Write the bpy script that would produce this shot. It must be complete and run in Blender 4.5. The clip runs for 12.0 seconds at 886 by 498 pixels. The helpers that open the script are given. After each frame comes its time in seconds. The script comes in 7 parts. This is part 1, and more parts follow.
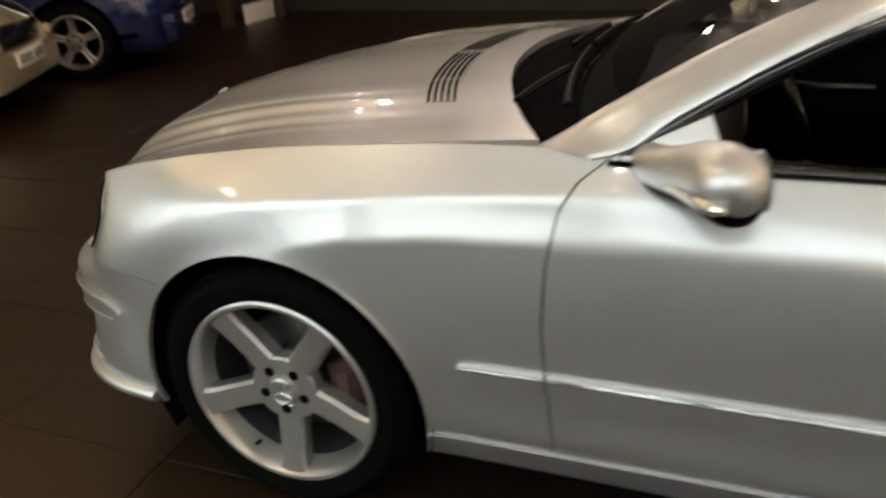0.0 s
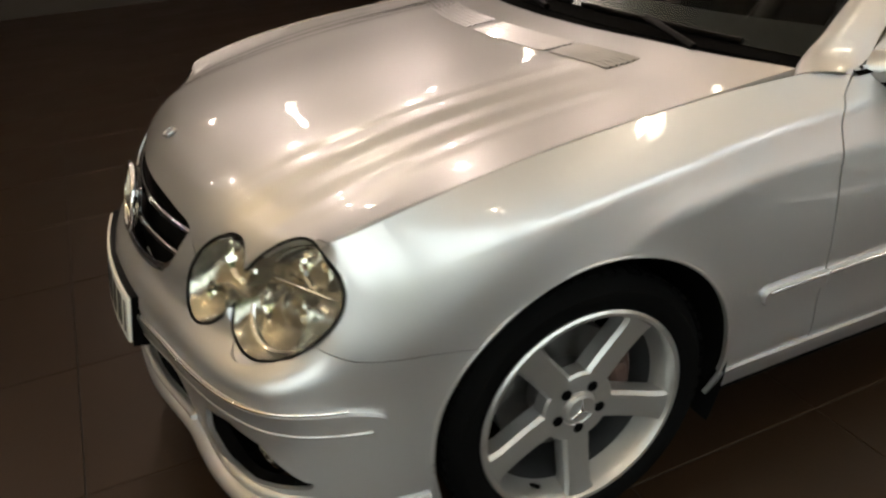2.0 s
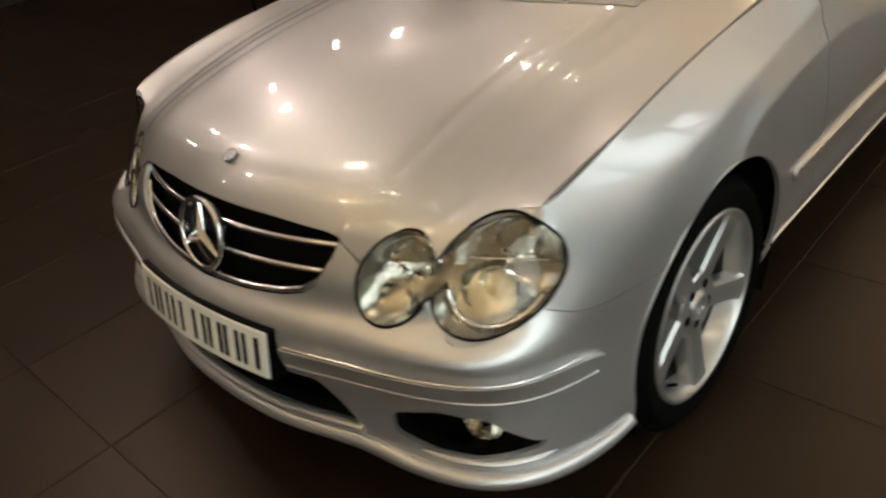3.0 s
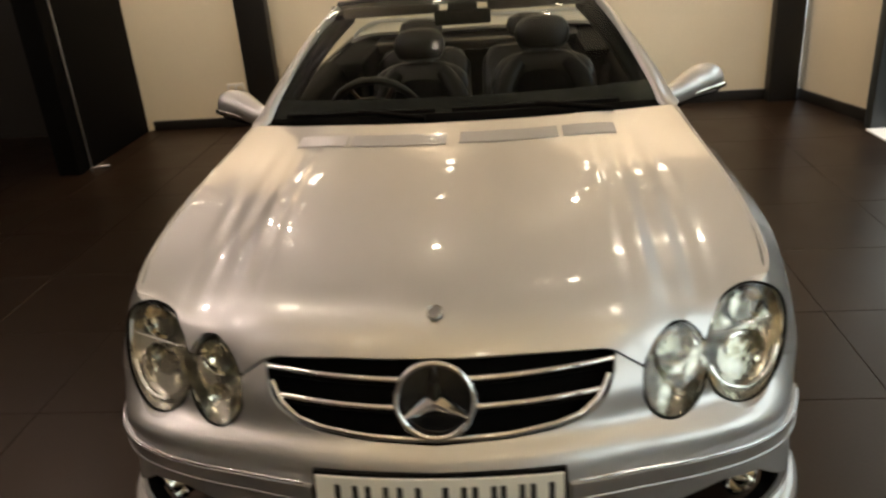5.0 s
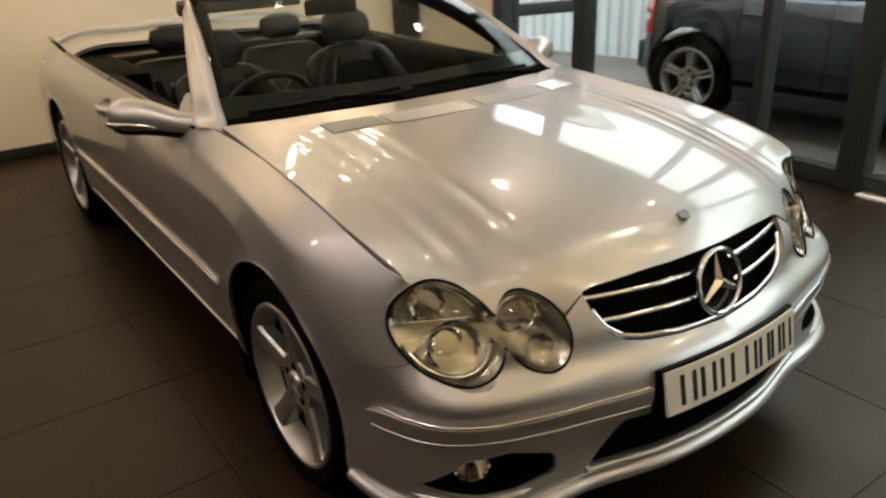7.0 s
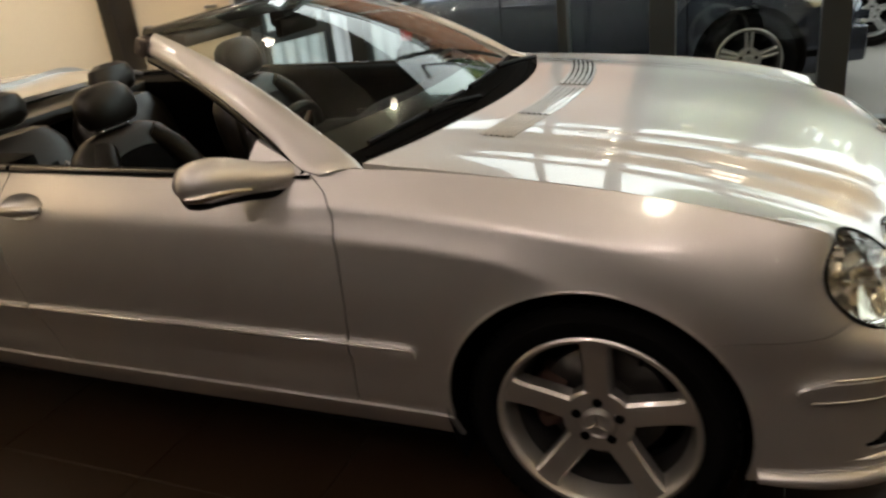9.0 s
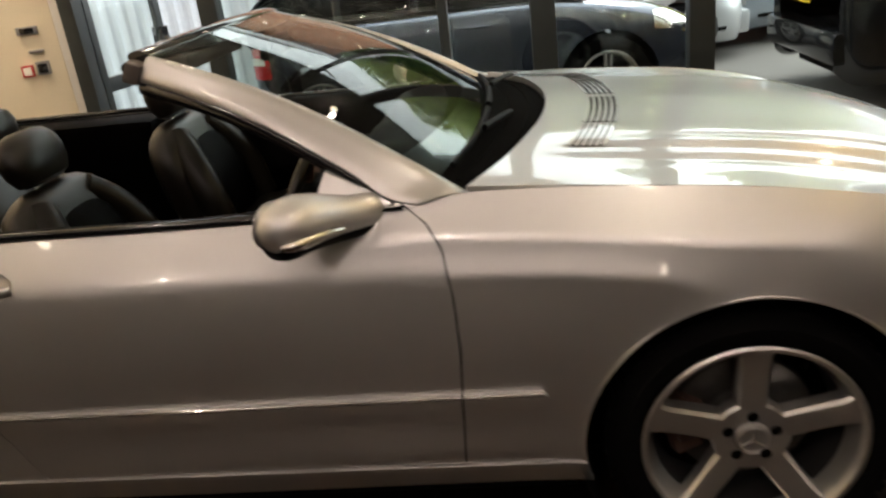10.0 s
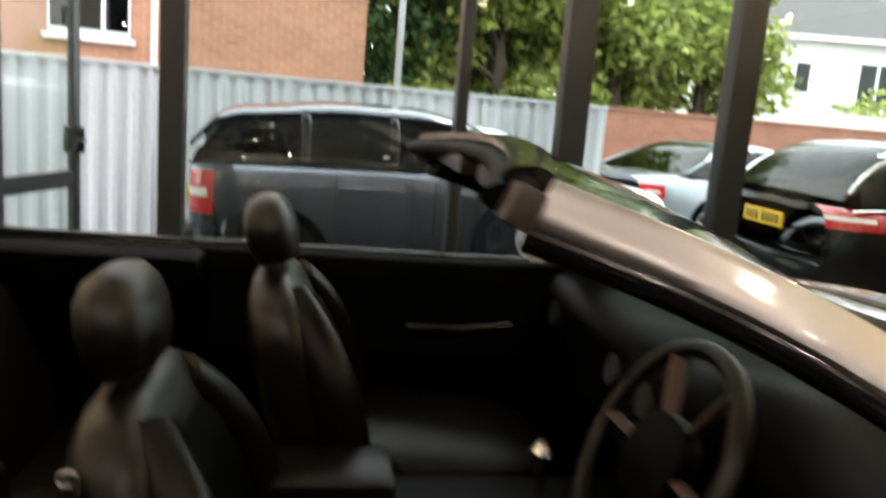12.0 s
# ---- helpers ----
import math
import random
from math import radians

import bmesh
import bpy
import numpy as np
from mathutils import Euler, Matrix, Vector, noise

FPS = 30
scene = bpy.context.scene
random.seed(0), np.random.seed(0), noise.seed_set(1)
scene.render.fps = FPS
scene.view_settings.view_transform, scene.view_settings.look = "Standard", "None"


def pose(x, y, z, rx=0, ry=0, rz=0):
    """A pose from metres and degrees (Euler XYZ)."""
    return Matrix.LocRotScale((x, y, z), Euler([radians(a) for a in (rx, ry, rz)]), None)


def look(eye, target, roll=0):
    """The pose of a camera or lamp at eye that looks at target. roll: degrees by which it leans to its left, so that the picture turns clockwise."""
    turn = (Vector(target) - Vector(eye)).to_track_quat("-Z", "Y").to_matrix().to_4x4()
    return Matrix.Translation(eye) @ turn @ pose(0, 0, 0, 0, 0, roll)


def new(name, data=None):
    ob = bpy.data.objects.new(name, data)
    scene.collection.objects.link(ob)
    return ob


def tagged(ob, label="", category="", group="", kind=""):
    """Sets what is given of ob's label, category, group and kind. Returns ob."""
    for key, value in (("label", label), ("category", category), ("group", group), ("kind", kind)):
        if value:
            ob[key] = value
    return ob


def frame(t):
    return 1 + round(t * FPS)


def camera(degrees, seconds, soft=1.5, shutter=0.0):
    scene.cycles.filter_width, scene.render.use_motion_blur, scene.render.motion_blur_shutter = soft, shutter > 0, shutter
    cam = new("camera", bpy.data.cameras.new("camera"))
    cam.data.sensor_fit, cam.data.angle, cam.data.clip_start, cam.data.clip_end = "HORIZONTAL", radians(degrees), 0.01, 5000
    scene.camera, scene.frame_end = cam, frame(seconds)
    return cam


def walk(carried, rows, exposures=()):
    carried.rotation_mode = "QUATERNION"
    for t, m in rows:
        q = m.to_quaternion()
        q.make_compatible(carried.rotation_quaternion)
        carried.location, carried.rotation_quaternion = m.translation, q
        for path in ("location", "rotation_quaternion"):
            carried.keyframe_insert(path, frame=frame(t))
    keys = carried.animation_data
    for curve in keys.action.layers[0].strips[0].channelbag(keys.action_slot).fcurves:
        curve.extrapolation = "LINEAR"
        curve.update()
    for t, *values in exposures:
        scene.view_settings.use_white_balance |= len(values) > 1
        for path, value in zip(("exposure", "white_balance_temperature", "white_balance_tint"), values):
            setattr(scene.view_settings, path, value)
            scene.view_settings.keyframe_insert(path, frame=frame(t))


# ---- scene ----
cam = camera(59.9, 12.0, soft=2.3, shutter=0.5)
# seconds, place, heading (left of +y), pitch, roll; the silver car's front axle stands over the origin, its nose to +x
PATH = (
    (0.0, -0.904, 2.089, 1.355, -159.02, -24.87, -3.33),
    (0.2, -0.707, 2.089, 1.366, -162.07, -27.37, -3.12),
    (0.5, -0.452, 2.051, 1.373, -166.93, -28.75, -1.27),
    (1.0, 0.005, 2.124, 1.312, -183.57, -28.01, -1.65),
    (1.5, 0.337, 2.015, 1.314, -192.99, -31.61, -3.98),
    (1.8, 0.561, 1.942, 1.379, -197.82, -29.22, -3.73),
    (2.0, 0.747, 1.886, 1.389, -203.28, -27.90, -3.43),
    (2.5, 1.093, 1.772, 1.483, -213.89, -28.08, -5.42),
    (3.0, 1.423, 1.471, 1.475, -223.64, -31.65, -8.57),
    (3.5, 1.679, 1.180, 1.490, -232.82, -27.40, -6.89),
    (3.7, 1.744, 1.071, 1.548, -238.15, -27.81, -7.51),
    (5.3, 2.077, -0.108, 1.592, -268.53, -22.17, -4.35),
    (5.4, 2.078, -0.200, 1.594, -269.92, -21.94, -4.51),
    (5.5, 2.081, -0.264, 1.588, -271.36, -22.26, -4.69),
    (6.0, 2.007, -0.696, 1.589, -280.20, -24.31, -6.35),
    (6.5, 1.918, -1.083, 1.574, -291.88, -23.00, -5.33),
    (6.6, 1.882, -1.171, 1.579, -295.14, -24.98, -7.74),
    (6.7, 1.854, -1.268, 1.551, -298.10, -24.69, -6.21),
    (8.3, 0.965, -2.166, 1.487, -327.09, -23.58, -5.75),
    (8.4, 0.887, -2.201, 1.474, -328.63, -23.87, -6.37),
    (8.5, 0.816, -2.228, 1.462, -329.50, -23.28, -6.41),
    (9.0, 0.335, -2.334, 1.459, -335.56, -23.10, -6.71),
    (9.2, 0.157, -2.371, 1.475, -339.48, -22.08, -6.63),
    (9.5, -0.071, -2.372, 1.444, -344.81, -21.92, -7.53),
    (10.0, -0.445, -2.301, 1.419, -352.54, -21.75, -6.93),
    (10.5, -0.793, -2.115, 1.416, -354.84, -20.09, -3.64),
    (11.0, -1.117, -1.945, 1.403, -360.92, -18.51, -4.35),
    (11.5, -1.340, -1.736, 1.361, -365.93, -17.04, -1.64),
    (11.8, -1.482, -1.534, 1.320, -369.59, -13.36, 5.81),
    (12.0, -1.563, -1.424, 1.312, -368.20, -9.92, 4.72),
)
EXPOSURES = ((0, 0.05), (0.5, 0.07), (1, 0.15), (1.5, 0.12), (2, 0.06), (2.5, -0.05), (3.5, -0.22), (5.5, -0.27), (6.5, -0.1), (8.5, -0.15), (9.5, 0.05), (12, 0.05))
SKY_R = 44.0
# bowl lamps hung from the ceiling: x, y, watts, radius
# (-1.90, -0.35) and all from (0.45, -3.10) on are added fill lamps
HUNG = [
    (0.85, 1.50, 22, 0.15), (0.22, -1.50, 30, 0.15), (-1.90, -0.35, 11, 0.03), (-3.85, 1.50, 4, 0.14), (-4.08, -1.75, 4, 0.14),
    (-1.95, 1.95, 27, 0.08), (0.97, -0.35, 20, 0.07), (-1.00, -3.45, 62, 0.08), (-3.20, -3.95, 36, 0.08), (-0.05, -4.75, 14, 0.08),
    (-4.10, 1.00, 2, 0.06), (-4.10, -0.35, 2, 0.06), (0.45, -3.10, 50, 0.05), (1.90, -2.80, 26, 0.05), (-2.60, -1.90, 26, 0.05),
    (-0.40, 2.50, 14, 0.05), (-0.75, 0.75, 9, 0.03), (-2.90, 0.70, 9, 0.03), (2.70, 0.40, 42, 0.08), (2.30, 2.10, 42, 0.08),
    (3.70, 1.20, 60, 0.08), (1.95, -1.25, 34, 0.06), (3.70, -1.10, 42, 0.08), (5.40, -4.20, 14, 0.10), (1.00, -5.90, 8, 0.10),
    (-1.70, -4.70, 18, 0.05), (2.90, -4.40, 10, 0.06), (-3.00, -4.90, 9, 0.06),
]
# unseen recessed spots, added to wash the back wall: y, watts
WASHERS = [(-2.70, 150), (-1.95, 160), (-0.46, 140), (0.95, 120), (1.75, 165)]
LAMPS_SHARE = 0.57
LX = (0.602, -0.505, -0.688, -0.142, -0.13, -0.117)


def aim(x, y, z, yaw, pitch, roll):
    return pose(x, y, z, 90 + pitch, 0, yaw) @ pose(0, 0, 0, 0, 0, roll)


walk(cam, [(t, aim(*row)) for t, *row in PATH], exposures=EXPOSURES)

# ---- light ----
world = bpy.data.worlds.new("overcast_sky")
scene.world = world
world.use_nodes = True
wn = world.node_tree
sky = wn.nodes.new("ShaderNodeTexSky")
sky.sky_type = "NISHITA"
sky.sun_disc = False
sky.sun_elevation = radians(38)
sky.sun_rotation = radians(60)
sky.dust_density = 4.0
hazy = wn.nodes.new("ShaderNodeMixRGB")
hazy.inputs[0].default_value = 0.75
hazy.inputs[2].default_value = (SKY_R * 0.97, SKY_R, SKY_R * 1.02, 1)
wn.links.new(sky.outputs[0], hazy.inputs[1])
wn.links.new(hazy.outputs[0], wn.nodes["Background"].inputs[0])
wn.nodes["Background"].inputs[1].default_value = 0.13
sun = new("sun", bpy.data.lights.new("sun", "SUN"))
sun.data.energy, sun.data.angle, sun.data.color = 1.5, radians(12), (1, 0.98, 0.95)
sun.matrix_world = look((6, 12, 14), (0, 4, 0))

# ---- materials ----


def mat(name, color, rough=0.5, metal=0.0, coat=0.0, noise_scale=0.0, vary=0.0, bump=0.0, fine=0.0, spec=0.5, rvar=0.0):
    """A surface with two scales of variation in colour and relief."""
    m = bpy.data.materials.new(name)
    m.use_nodes = True
    nt = m.node_tree
    b = nt.nodes["Principled BSDF"]
    b.inputs["Base Color"].default_value = (*color, 1)
    b.inputs["Roughness"].default_value = rough
    b.inputs["Metallic"].default_value = metal
    b.inputs["Coat Weight"].default_value = coat
    b.inputs["Coat Roughness"].default_value = 0.03
    b.inputs["Specular IOR Level"].default_value = spec
    if noise_scale:
        tc = nt.nodes.new("ShaderNodeTexCoord")
        big = nt.nodes.new("ShaderNodeTexNoise")
        big.inputs["Scale"].default_value = noise_scale
        big.inputs["Detail"].default_value = 5
        small = nt.nodes.new("ShaderNodeTexNoise")
        small.inputs["Scale"].default_value = fine or noise_scale * 14
        small.inputs["Detail"].default_value = 3
        for n in (big, small):
            nt.links.new(tc.outputs["Object"], n.inputs["Vector"])
        add = nt.nodes.new("ShaderNodeMath")
        add.operation = "ADD"
        nt.links.new(big.outputs["Fac"], add.inputs[0])
        nt.links.new(small.outputs["Fac"], add.inputs[1])
        rng = nt.nodes.new("ShaderNodeMapRange")
        rng.inputs[1].default_value, rng.inputs[2].default_value = 0.6, 1.4
        rng.inputs[3].default_value, rng.inputs[4].default_value = 1 - vary, 1 + vary
        nt.links.new(add.outputs[0], rng.inputs[0])
        hsv = nt.nodes.new("ShaderNodeHueSaturation")
        hsv.inputs["Color"].default_value = (*color, 1)
        nt.links.new(rng.outputs[0], hsv.inputs["Value"])
        nt.links.new(hsv.outputs[0], b.inputs["Base Color"])
        if rvar:
            rr = nt.nodes.new("ShaderNodeMapRange")
            rr.inputs[1].default_value, rr.inputs[2].default_value = 0.3, 0.7
            rr.inputs[3].default_value, rr.inputs[4].default_value = max(rough - rvar, 0.02), rough + rvar
            nt.links.new(big.outputs["Fac"], rr.inputs[0])
            nt.links.new(rr.outputs[0], b.inputs["Roughness"])
        if bump:
            bp = nt.nodes.new("ShaderNodeBump")
            bp.inputs["Strength"].default_value = 1
            bp.inputs["Distance"].default_value = bump
            nt.links.new(small.outputs["Fac"], bp.inputs["Height"])
            nt.links.new(bp.outputs[0], b.inputs["Normal"])
    return m


def glass(name, color=(1, 1, 1), clear=0.9, rough=0.0, gloss=0.045):
    """A pane: see-through with a mirror coat that grows at grazing angles."""
    m = bpy.data.materials.new(name)
    m.use_nodes = True
    nt = m.node_tree
    nt.nodes.remove(nt.nodes["Principled BSDF"])
    t = nt.nodes.new("ShaderNodeBsdfTransparent")
    t.inputs[0].default_value = (*[c * clear for c in color], 1)
    g = nt.nodes.new("ShaderNodeBsdfGlossy")
    g.inputs["Roughness"].default_value = rough
    lw = nt.nodes.new("ShaderNodeLayerWeight")
    lw.inputs[0].default_value = 0.5
    f = nt.nodes.new("ShaderNodeMath")
    f.operation = "POWER"
    f.inputs[1].default_value = 5.0
    nt.links.new(lw.outputs["Facing"], f.inputs[0])
    mr = nt.nodes.new("ShaderNodeMapRange")
    mr.inputs[3].default_value, mr.inputs[4].default_value = gloss, 1.0
    nt.links.new(f.outputs[0], mr.inputs[0])
    mx = nt.nodes.new("ShaderNodeMixShader")
    nt.links.new(mr.outputs[0], mx.inputs[0])
    nt.links.new(t.outputs[0], mx.inputs[1])
    nt.links.new(g.outputs[0], mx.inputs[2])
    nt.links.new(mx.outputs[0], nt.nodes["Material Output"].inputs[0])
    return m


def glow(name, color, strength):
    m = bpy.data.materials.new(name)
    m.use_nodes = True
    b = m.node_tree.nodes["Principled BSDF"]
    b.inputs["Base Color"].default_value = (*color, 1)
    b.inputs["Emission Color"].default_value = (*color, 1)
    b.inputs["Emission Strength"].default_value = strength
    return m


M_PAINT = mat("silver_metallic_paint", (0.565, 0.562, 0.56), 0.43, 0.83, 1.0, 900, 0.05, 0, 2600)


def add_lobe(m, rough, share):
    """Gives a paint a second, tighter layer of metal flakes under the same lacquer."""
    nt = m.node_tree
    b = nt.nodes["Principled BSDF"]
    c = nt.nodes.new("ShaderNodeBsdfPrincipled")
    for key in ("Base Color", "Metallic", "Coat Weight", "Coat Roughness", "Coat IOR"):
        c.inputs[key].default_value = b.inputs[key].default_value
    for link in b.inputs["Base Color"].links:
        nt.links.new(link.from_socket, c.inputs["Base Color"])
    c.inputs["Roughness"].default_value = rough
    mx = nt.nodes.new("ShaderNodeMixShader")
    mx.inputs[0].default_value = share
    nt.links.new(b.outputs[0], mx.inputs[1])
    nt.links.new(c.outputs[0], mx.inputs[2])
    nt.links.new(mx.outputs[0], nt.nodes["Material Output"].inputs[0])


M_PAINT.node_tree.nodes["Principled BSDF"].inputs["Coat IOR"].default_value = 1.5
add_lobe(M_PAINT, 0.24, 0.12)
M_SILVER = mat("silver_alloy", (0.50, 0.495, 0.48), 0.34, 0.85, 0.4, 30, 0.05, 0, 400)
M_CHROME = mat("chrome", (0.85, 0.85, 0.86), 0.05, 1.0)
M_BLACK = mat("black_plastic", (0.0014, 0.0014, 0.0014), 0.5, 0, 0, 60, 0.2, 0.0002, spec=0.06)
M_GLOSSBLACK = mat("gloss_black", (0.008, 0.008, 0.009), 0.12, 0, 0.3)
# black of liners and undersides, and of sheets standing in for unlit hollows
M_VOID = mat("hollow_black", (0.003, 0.003, 0.003), 0.95, spec=0.05)
M_RUBBER = mat("tyre_rubber", (0.0026, 0.0026, 0.0026), 0.8, 0, 0, 40, 0.25, 0.0004, spec=0.05)
M_LEATHER = mat("black_leather", (0.0050, 0.0039, 0.0026), 0.31, 0, 0, 25, 0.2, 0.0006, 220, spec=0.36)
# leather copy taken near black, standing in for shade inside the cabin
M_CARD = mat("unlit_trim_leather", (0.0006, 0.0005, 0.0005), 0.5, 0, 0, 25, 0.2, 0.0006, 220, spec=0.02)
M_STITCH = mat("grey_leather", (0.0045, 0.0037, 0.0026), 0.33, 0, 0, 25, 0.2, 0.0006, 220, spec=0.18)
M_STEEL = mat("brake_steel", (0.35, 0.35, 0.36), 0.35, 1.0, 0, 50, 0.15)
M_CALIPER = mat("brake_caliper", (0.075, 0.040, 0.030), 0.45, 0.2)
M_PLATE = mat("number_plate_white", (0.78, 0.76, 0.68), 0.3, 0, 0.5)
M_PLATE_Y = mat("number_plate_yellow", (0.85, 0.55, 0.03), 0.35, 0, 0.3)
M_MARK = mat("plate_black", (0.01, 0.01, 0.01), 0.4)
M_LENS = glass("clear_lens", (1, 1, 0.97), 0.97)
M_SCREEN = glass("windscreen_glass", (0.93, 1, 0.96), 0.76, 0.0, 0.013)
M_PANE = glass("window_pane", (0.96, 1, 0.98), 0.94)
M_TINT = glass("tinted_car_glass", (0.5, 0.56, 0.56), 0.35)
M_FLOOR = mat("dark_floor_tile", (0.0140, 0.0080, 0.0046), 0.36, 0, 0, 2.2, 0.22, 0.0003, 90, rvar=0.04, spec=0.29)
M_FLOOR.node_tree.nodes["Principled BSDF"].inputs["Specular Tint"].default_value = (1.0, 0.76, 0.56, 1)
M_GROUT = mat("tile_joint", (0.006, 0.0042, 0.003), 0.5, spec=0.4)
M_CREAM = mat("cream_wall_paint", (0.80, 0.72, 0.56), 0.55, 0, 0, 1.6, 0.05, 0.0002, 120)
M_WHITEWALL = mat("white_wall_edge", (0.8, 0.78, 0.74), 0.5, 0, 0, 2, 0.04)
# one dark tone; on the back wall it stands in for missing light
M_DARKWALL = mat("dark_wall_tone", (0.02, 0.018, 0.016), 0.6, 0, 0, 1.5, 0.2, 0.0002, 80)
M_COLUMN = mat("dark_column_cladding", (0.012, 0.011, 0.010), 0.45, 0, 0, 3, 0.2)
M_FRAME = mat("grey_window_frame", (0.03, 0.036, 0.037), 0.42, 0.2, 0, 12, 0.12)
M_CEIL = mat("ceiling_paint", (0.78, 0.75, 0.68), 0.8, 0, 0, 1, 0.06)
M_ASPHALT = mat("forecourt_asphalt", (0.115, 0.104, 0.094), 0.85, 0, 0, 1.5, 0.2, 0.002, 60)
M_FENCE = mat("white_corrugated_steel", (0.52, 0.55, 0.58), 0.45, 0.1, 0, 2, 0.08)
M_RED = mat("red_lamp", (0.5, 0.01, 0.015), 0.15, 0, 1.0)

# ---- mesh helpers ----


def mesh_ob(name, verts, faces, material, parent=None, label="", smooth=True, sharp=35):
    me = bpy.data.meshes.new(name)
    me.from_pydata([tuple(v) for v in verts], [], [tuple(f) for f in faces])
    me.update()
    if smooth:
        me.polygons.foreach_set("use_smooth", [True] * len(me.polygons))
        me.set_sharp_from_angle(angle=radians(sharp))
    me.materials.append(material)
    ob = new(name, me)
    if parent:
        ob.parent = parent
    if label:
        ob["label"] = label
    return ob


def part(name, bm, material, parent=None, label="", smooth=True, sharp=35):
    me = bpy.data.meshes.new(name)
    bm.normal_update()
    bm.to_mesh(me)
    bm.free()
    if smooth:
        me.polygons.foreach_set("use_smooth", [True] * len(me.polygons))
        me.set_sharp_from_angle(angle=radians(sharp))
    me.materials.append(material)
    ob = new(name, me)
    if parent:
        ob.parent = parent
    if label:
        ob["label"] = label
    return ob


def box(bm, x0, x1, y0, y1, z0, z1, bevel=0.0, m=None):
    """Adds a box with eased edges to bm."""
    ret = bmesh.ops.create_cube(bm, size=1.0)
    vs = ret["verts"]
    for v in vs:
        v.co = Vector(((x0 + x1) / 2 + v.co.x * (x1 - x0), (y0 + y1) / 2 + v.co.y * (y1 - y0), (z0 + z1) / 2 + v.co.z * (z1 - z0)))
        if m:
            v.co = m @ v.co
    if bevel:
        es = list({e for v in vs for e in v.link_edges})
        bmesh.ops.bevel(bm, geom=es, offset=bevel, segments=2, affect="EDGES", profile=0.6)
    return bm


def boxpart(name, x0, x1, y0, y1, z0, z1, material, parent=None, label="", bevel=0.004, m=None):
    return part(name, box(bmesh.new(), x0, x1, y0, y1, z0, z1, bevel, m), material, parent, label)


def lathe(profile, n=48, y0=0.0, closed=False):
    """Verts and faces of a profile of (radius, y) turned round the y axis."""
    vs, fs = [], []
    k = len(profile)
    for i in range(n):
        a = 2 * math.pi * i / n
        vs += [(r * math.cos(a), y + y0, r * math.sin(a)) for r, y in profile]
    for i in range(n):
        j = (i + 1) % n
        for p in range(k - 1 + (1 if closed else 0)):
            q = (p + 1) % k
            fs.append((i * k + p, i * k + q, j * k + q, j * k + p))
    return vs, fs


def tube(points, radius, n=8, closed=False, squash=1.0):
    """Verts and faces of a round bar along points."""
    pts = [Vector(p) for p in points]
    vs, fs = [], []
    m = len(pts)
    ref = Vector((0, 0, 1))
    for i, p in enumerate(pts):
        a = pts[(i - 1) % m] if closed or i else pts[0]
        b = pts[(i + 1) % m] if closed or i < m - 1 else pts[-1]
        t = (b - a).normalized()
        s = t.cross(ref)
        s = s.normalized() if s.length > 1e-4 else Vector((1, 0, 0))
        u = s.cross(t)
        rad = radius[i] if isinstance(radius, (list, tuple)) else radius
        for k in range(n):
            an = 2 * math.pi * k / n
            vs.append(p + s * math.cos(an) * rad + u * math.sin(an) * rad * squash)
    for i in range(m if closed else m - 1):
        j = (i + 1) % m
        for k in range(n):
            l = (k + 1) % n
            fs.append((i * n + k, i * n + l, j * n + l, j * n + k))
    if not closed:
        fs += [tuple(range(n)), tuple(range((m - 1) * n, m * n))]
    return vs, fs


def tubepart(name, points, radius, material, parent=None, label="", n=8, closed=False, squash=1.0):
    return mesh_ob(name, *tube(points, radius, n, closed, squash), material, parent, label, sharp=60)


def empty(name, m=None):
    ob = new(name)
    ob.empty_display_size = 0.1
    if m:
        ob.matrix_world = m
    return ob


def natural(knots, at):
    """Weights of a natural cubic spline through the knots, for the places at."""
    X, x = np.asarray(knots, float), np.asarray(at, float)
    n = len(X)
    h = np.diff(X)
    A, B = np.eye(n), np.zeros((n, n))
    for i in range(1, n - 1):
        A[i, i - 1], A[i, i], A[i, i + 1] = h[i - 1], 2 * (h[i - 1] + h[i]), h[i]
        B[i, i - 1], B[i, i], B[i, i + 1] = 6 / h[i - 1], -6 / h[i - 1] - 6 / h[i], 6 / h[i]
    Mm = np.linalg.solve(A, B)
    k = np.clip(np.searchsorted(X, x, "right") - 1, 0, n - 2)
    a, b, hh = (X[k + 1] - x), (x - X[k]), h[k]
    I = np.eye(n)
    return (Mm[k] * (a**3 / (6 * hh) - a * hh / 6)[:, None] + Mm[k + 1] * (b**3 / (6 * hh) - b * hh / 6)[:, None]
            + I[k] * (a / hh)[:, None] + I[k + 1] * (b / hh)[:, None])


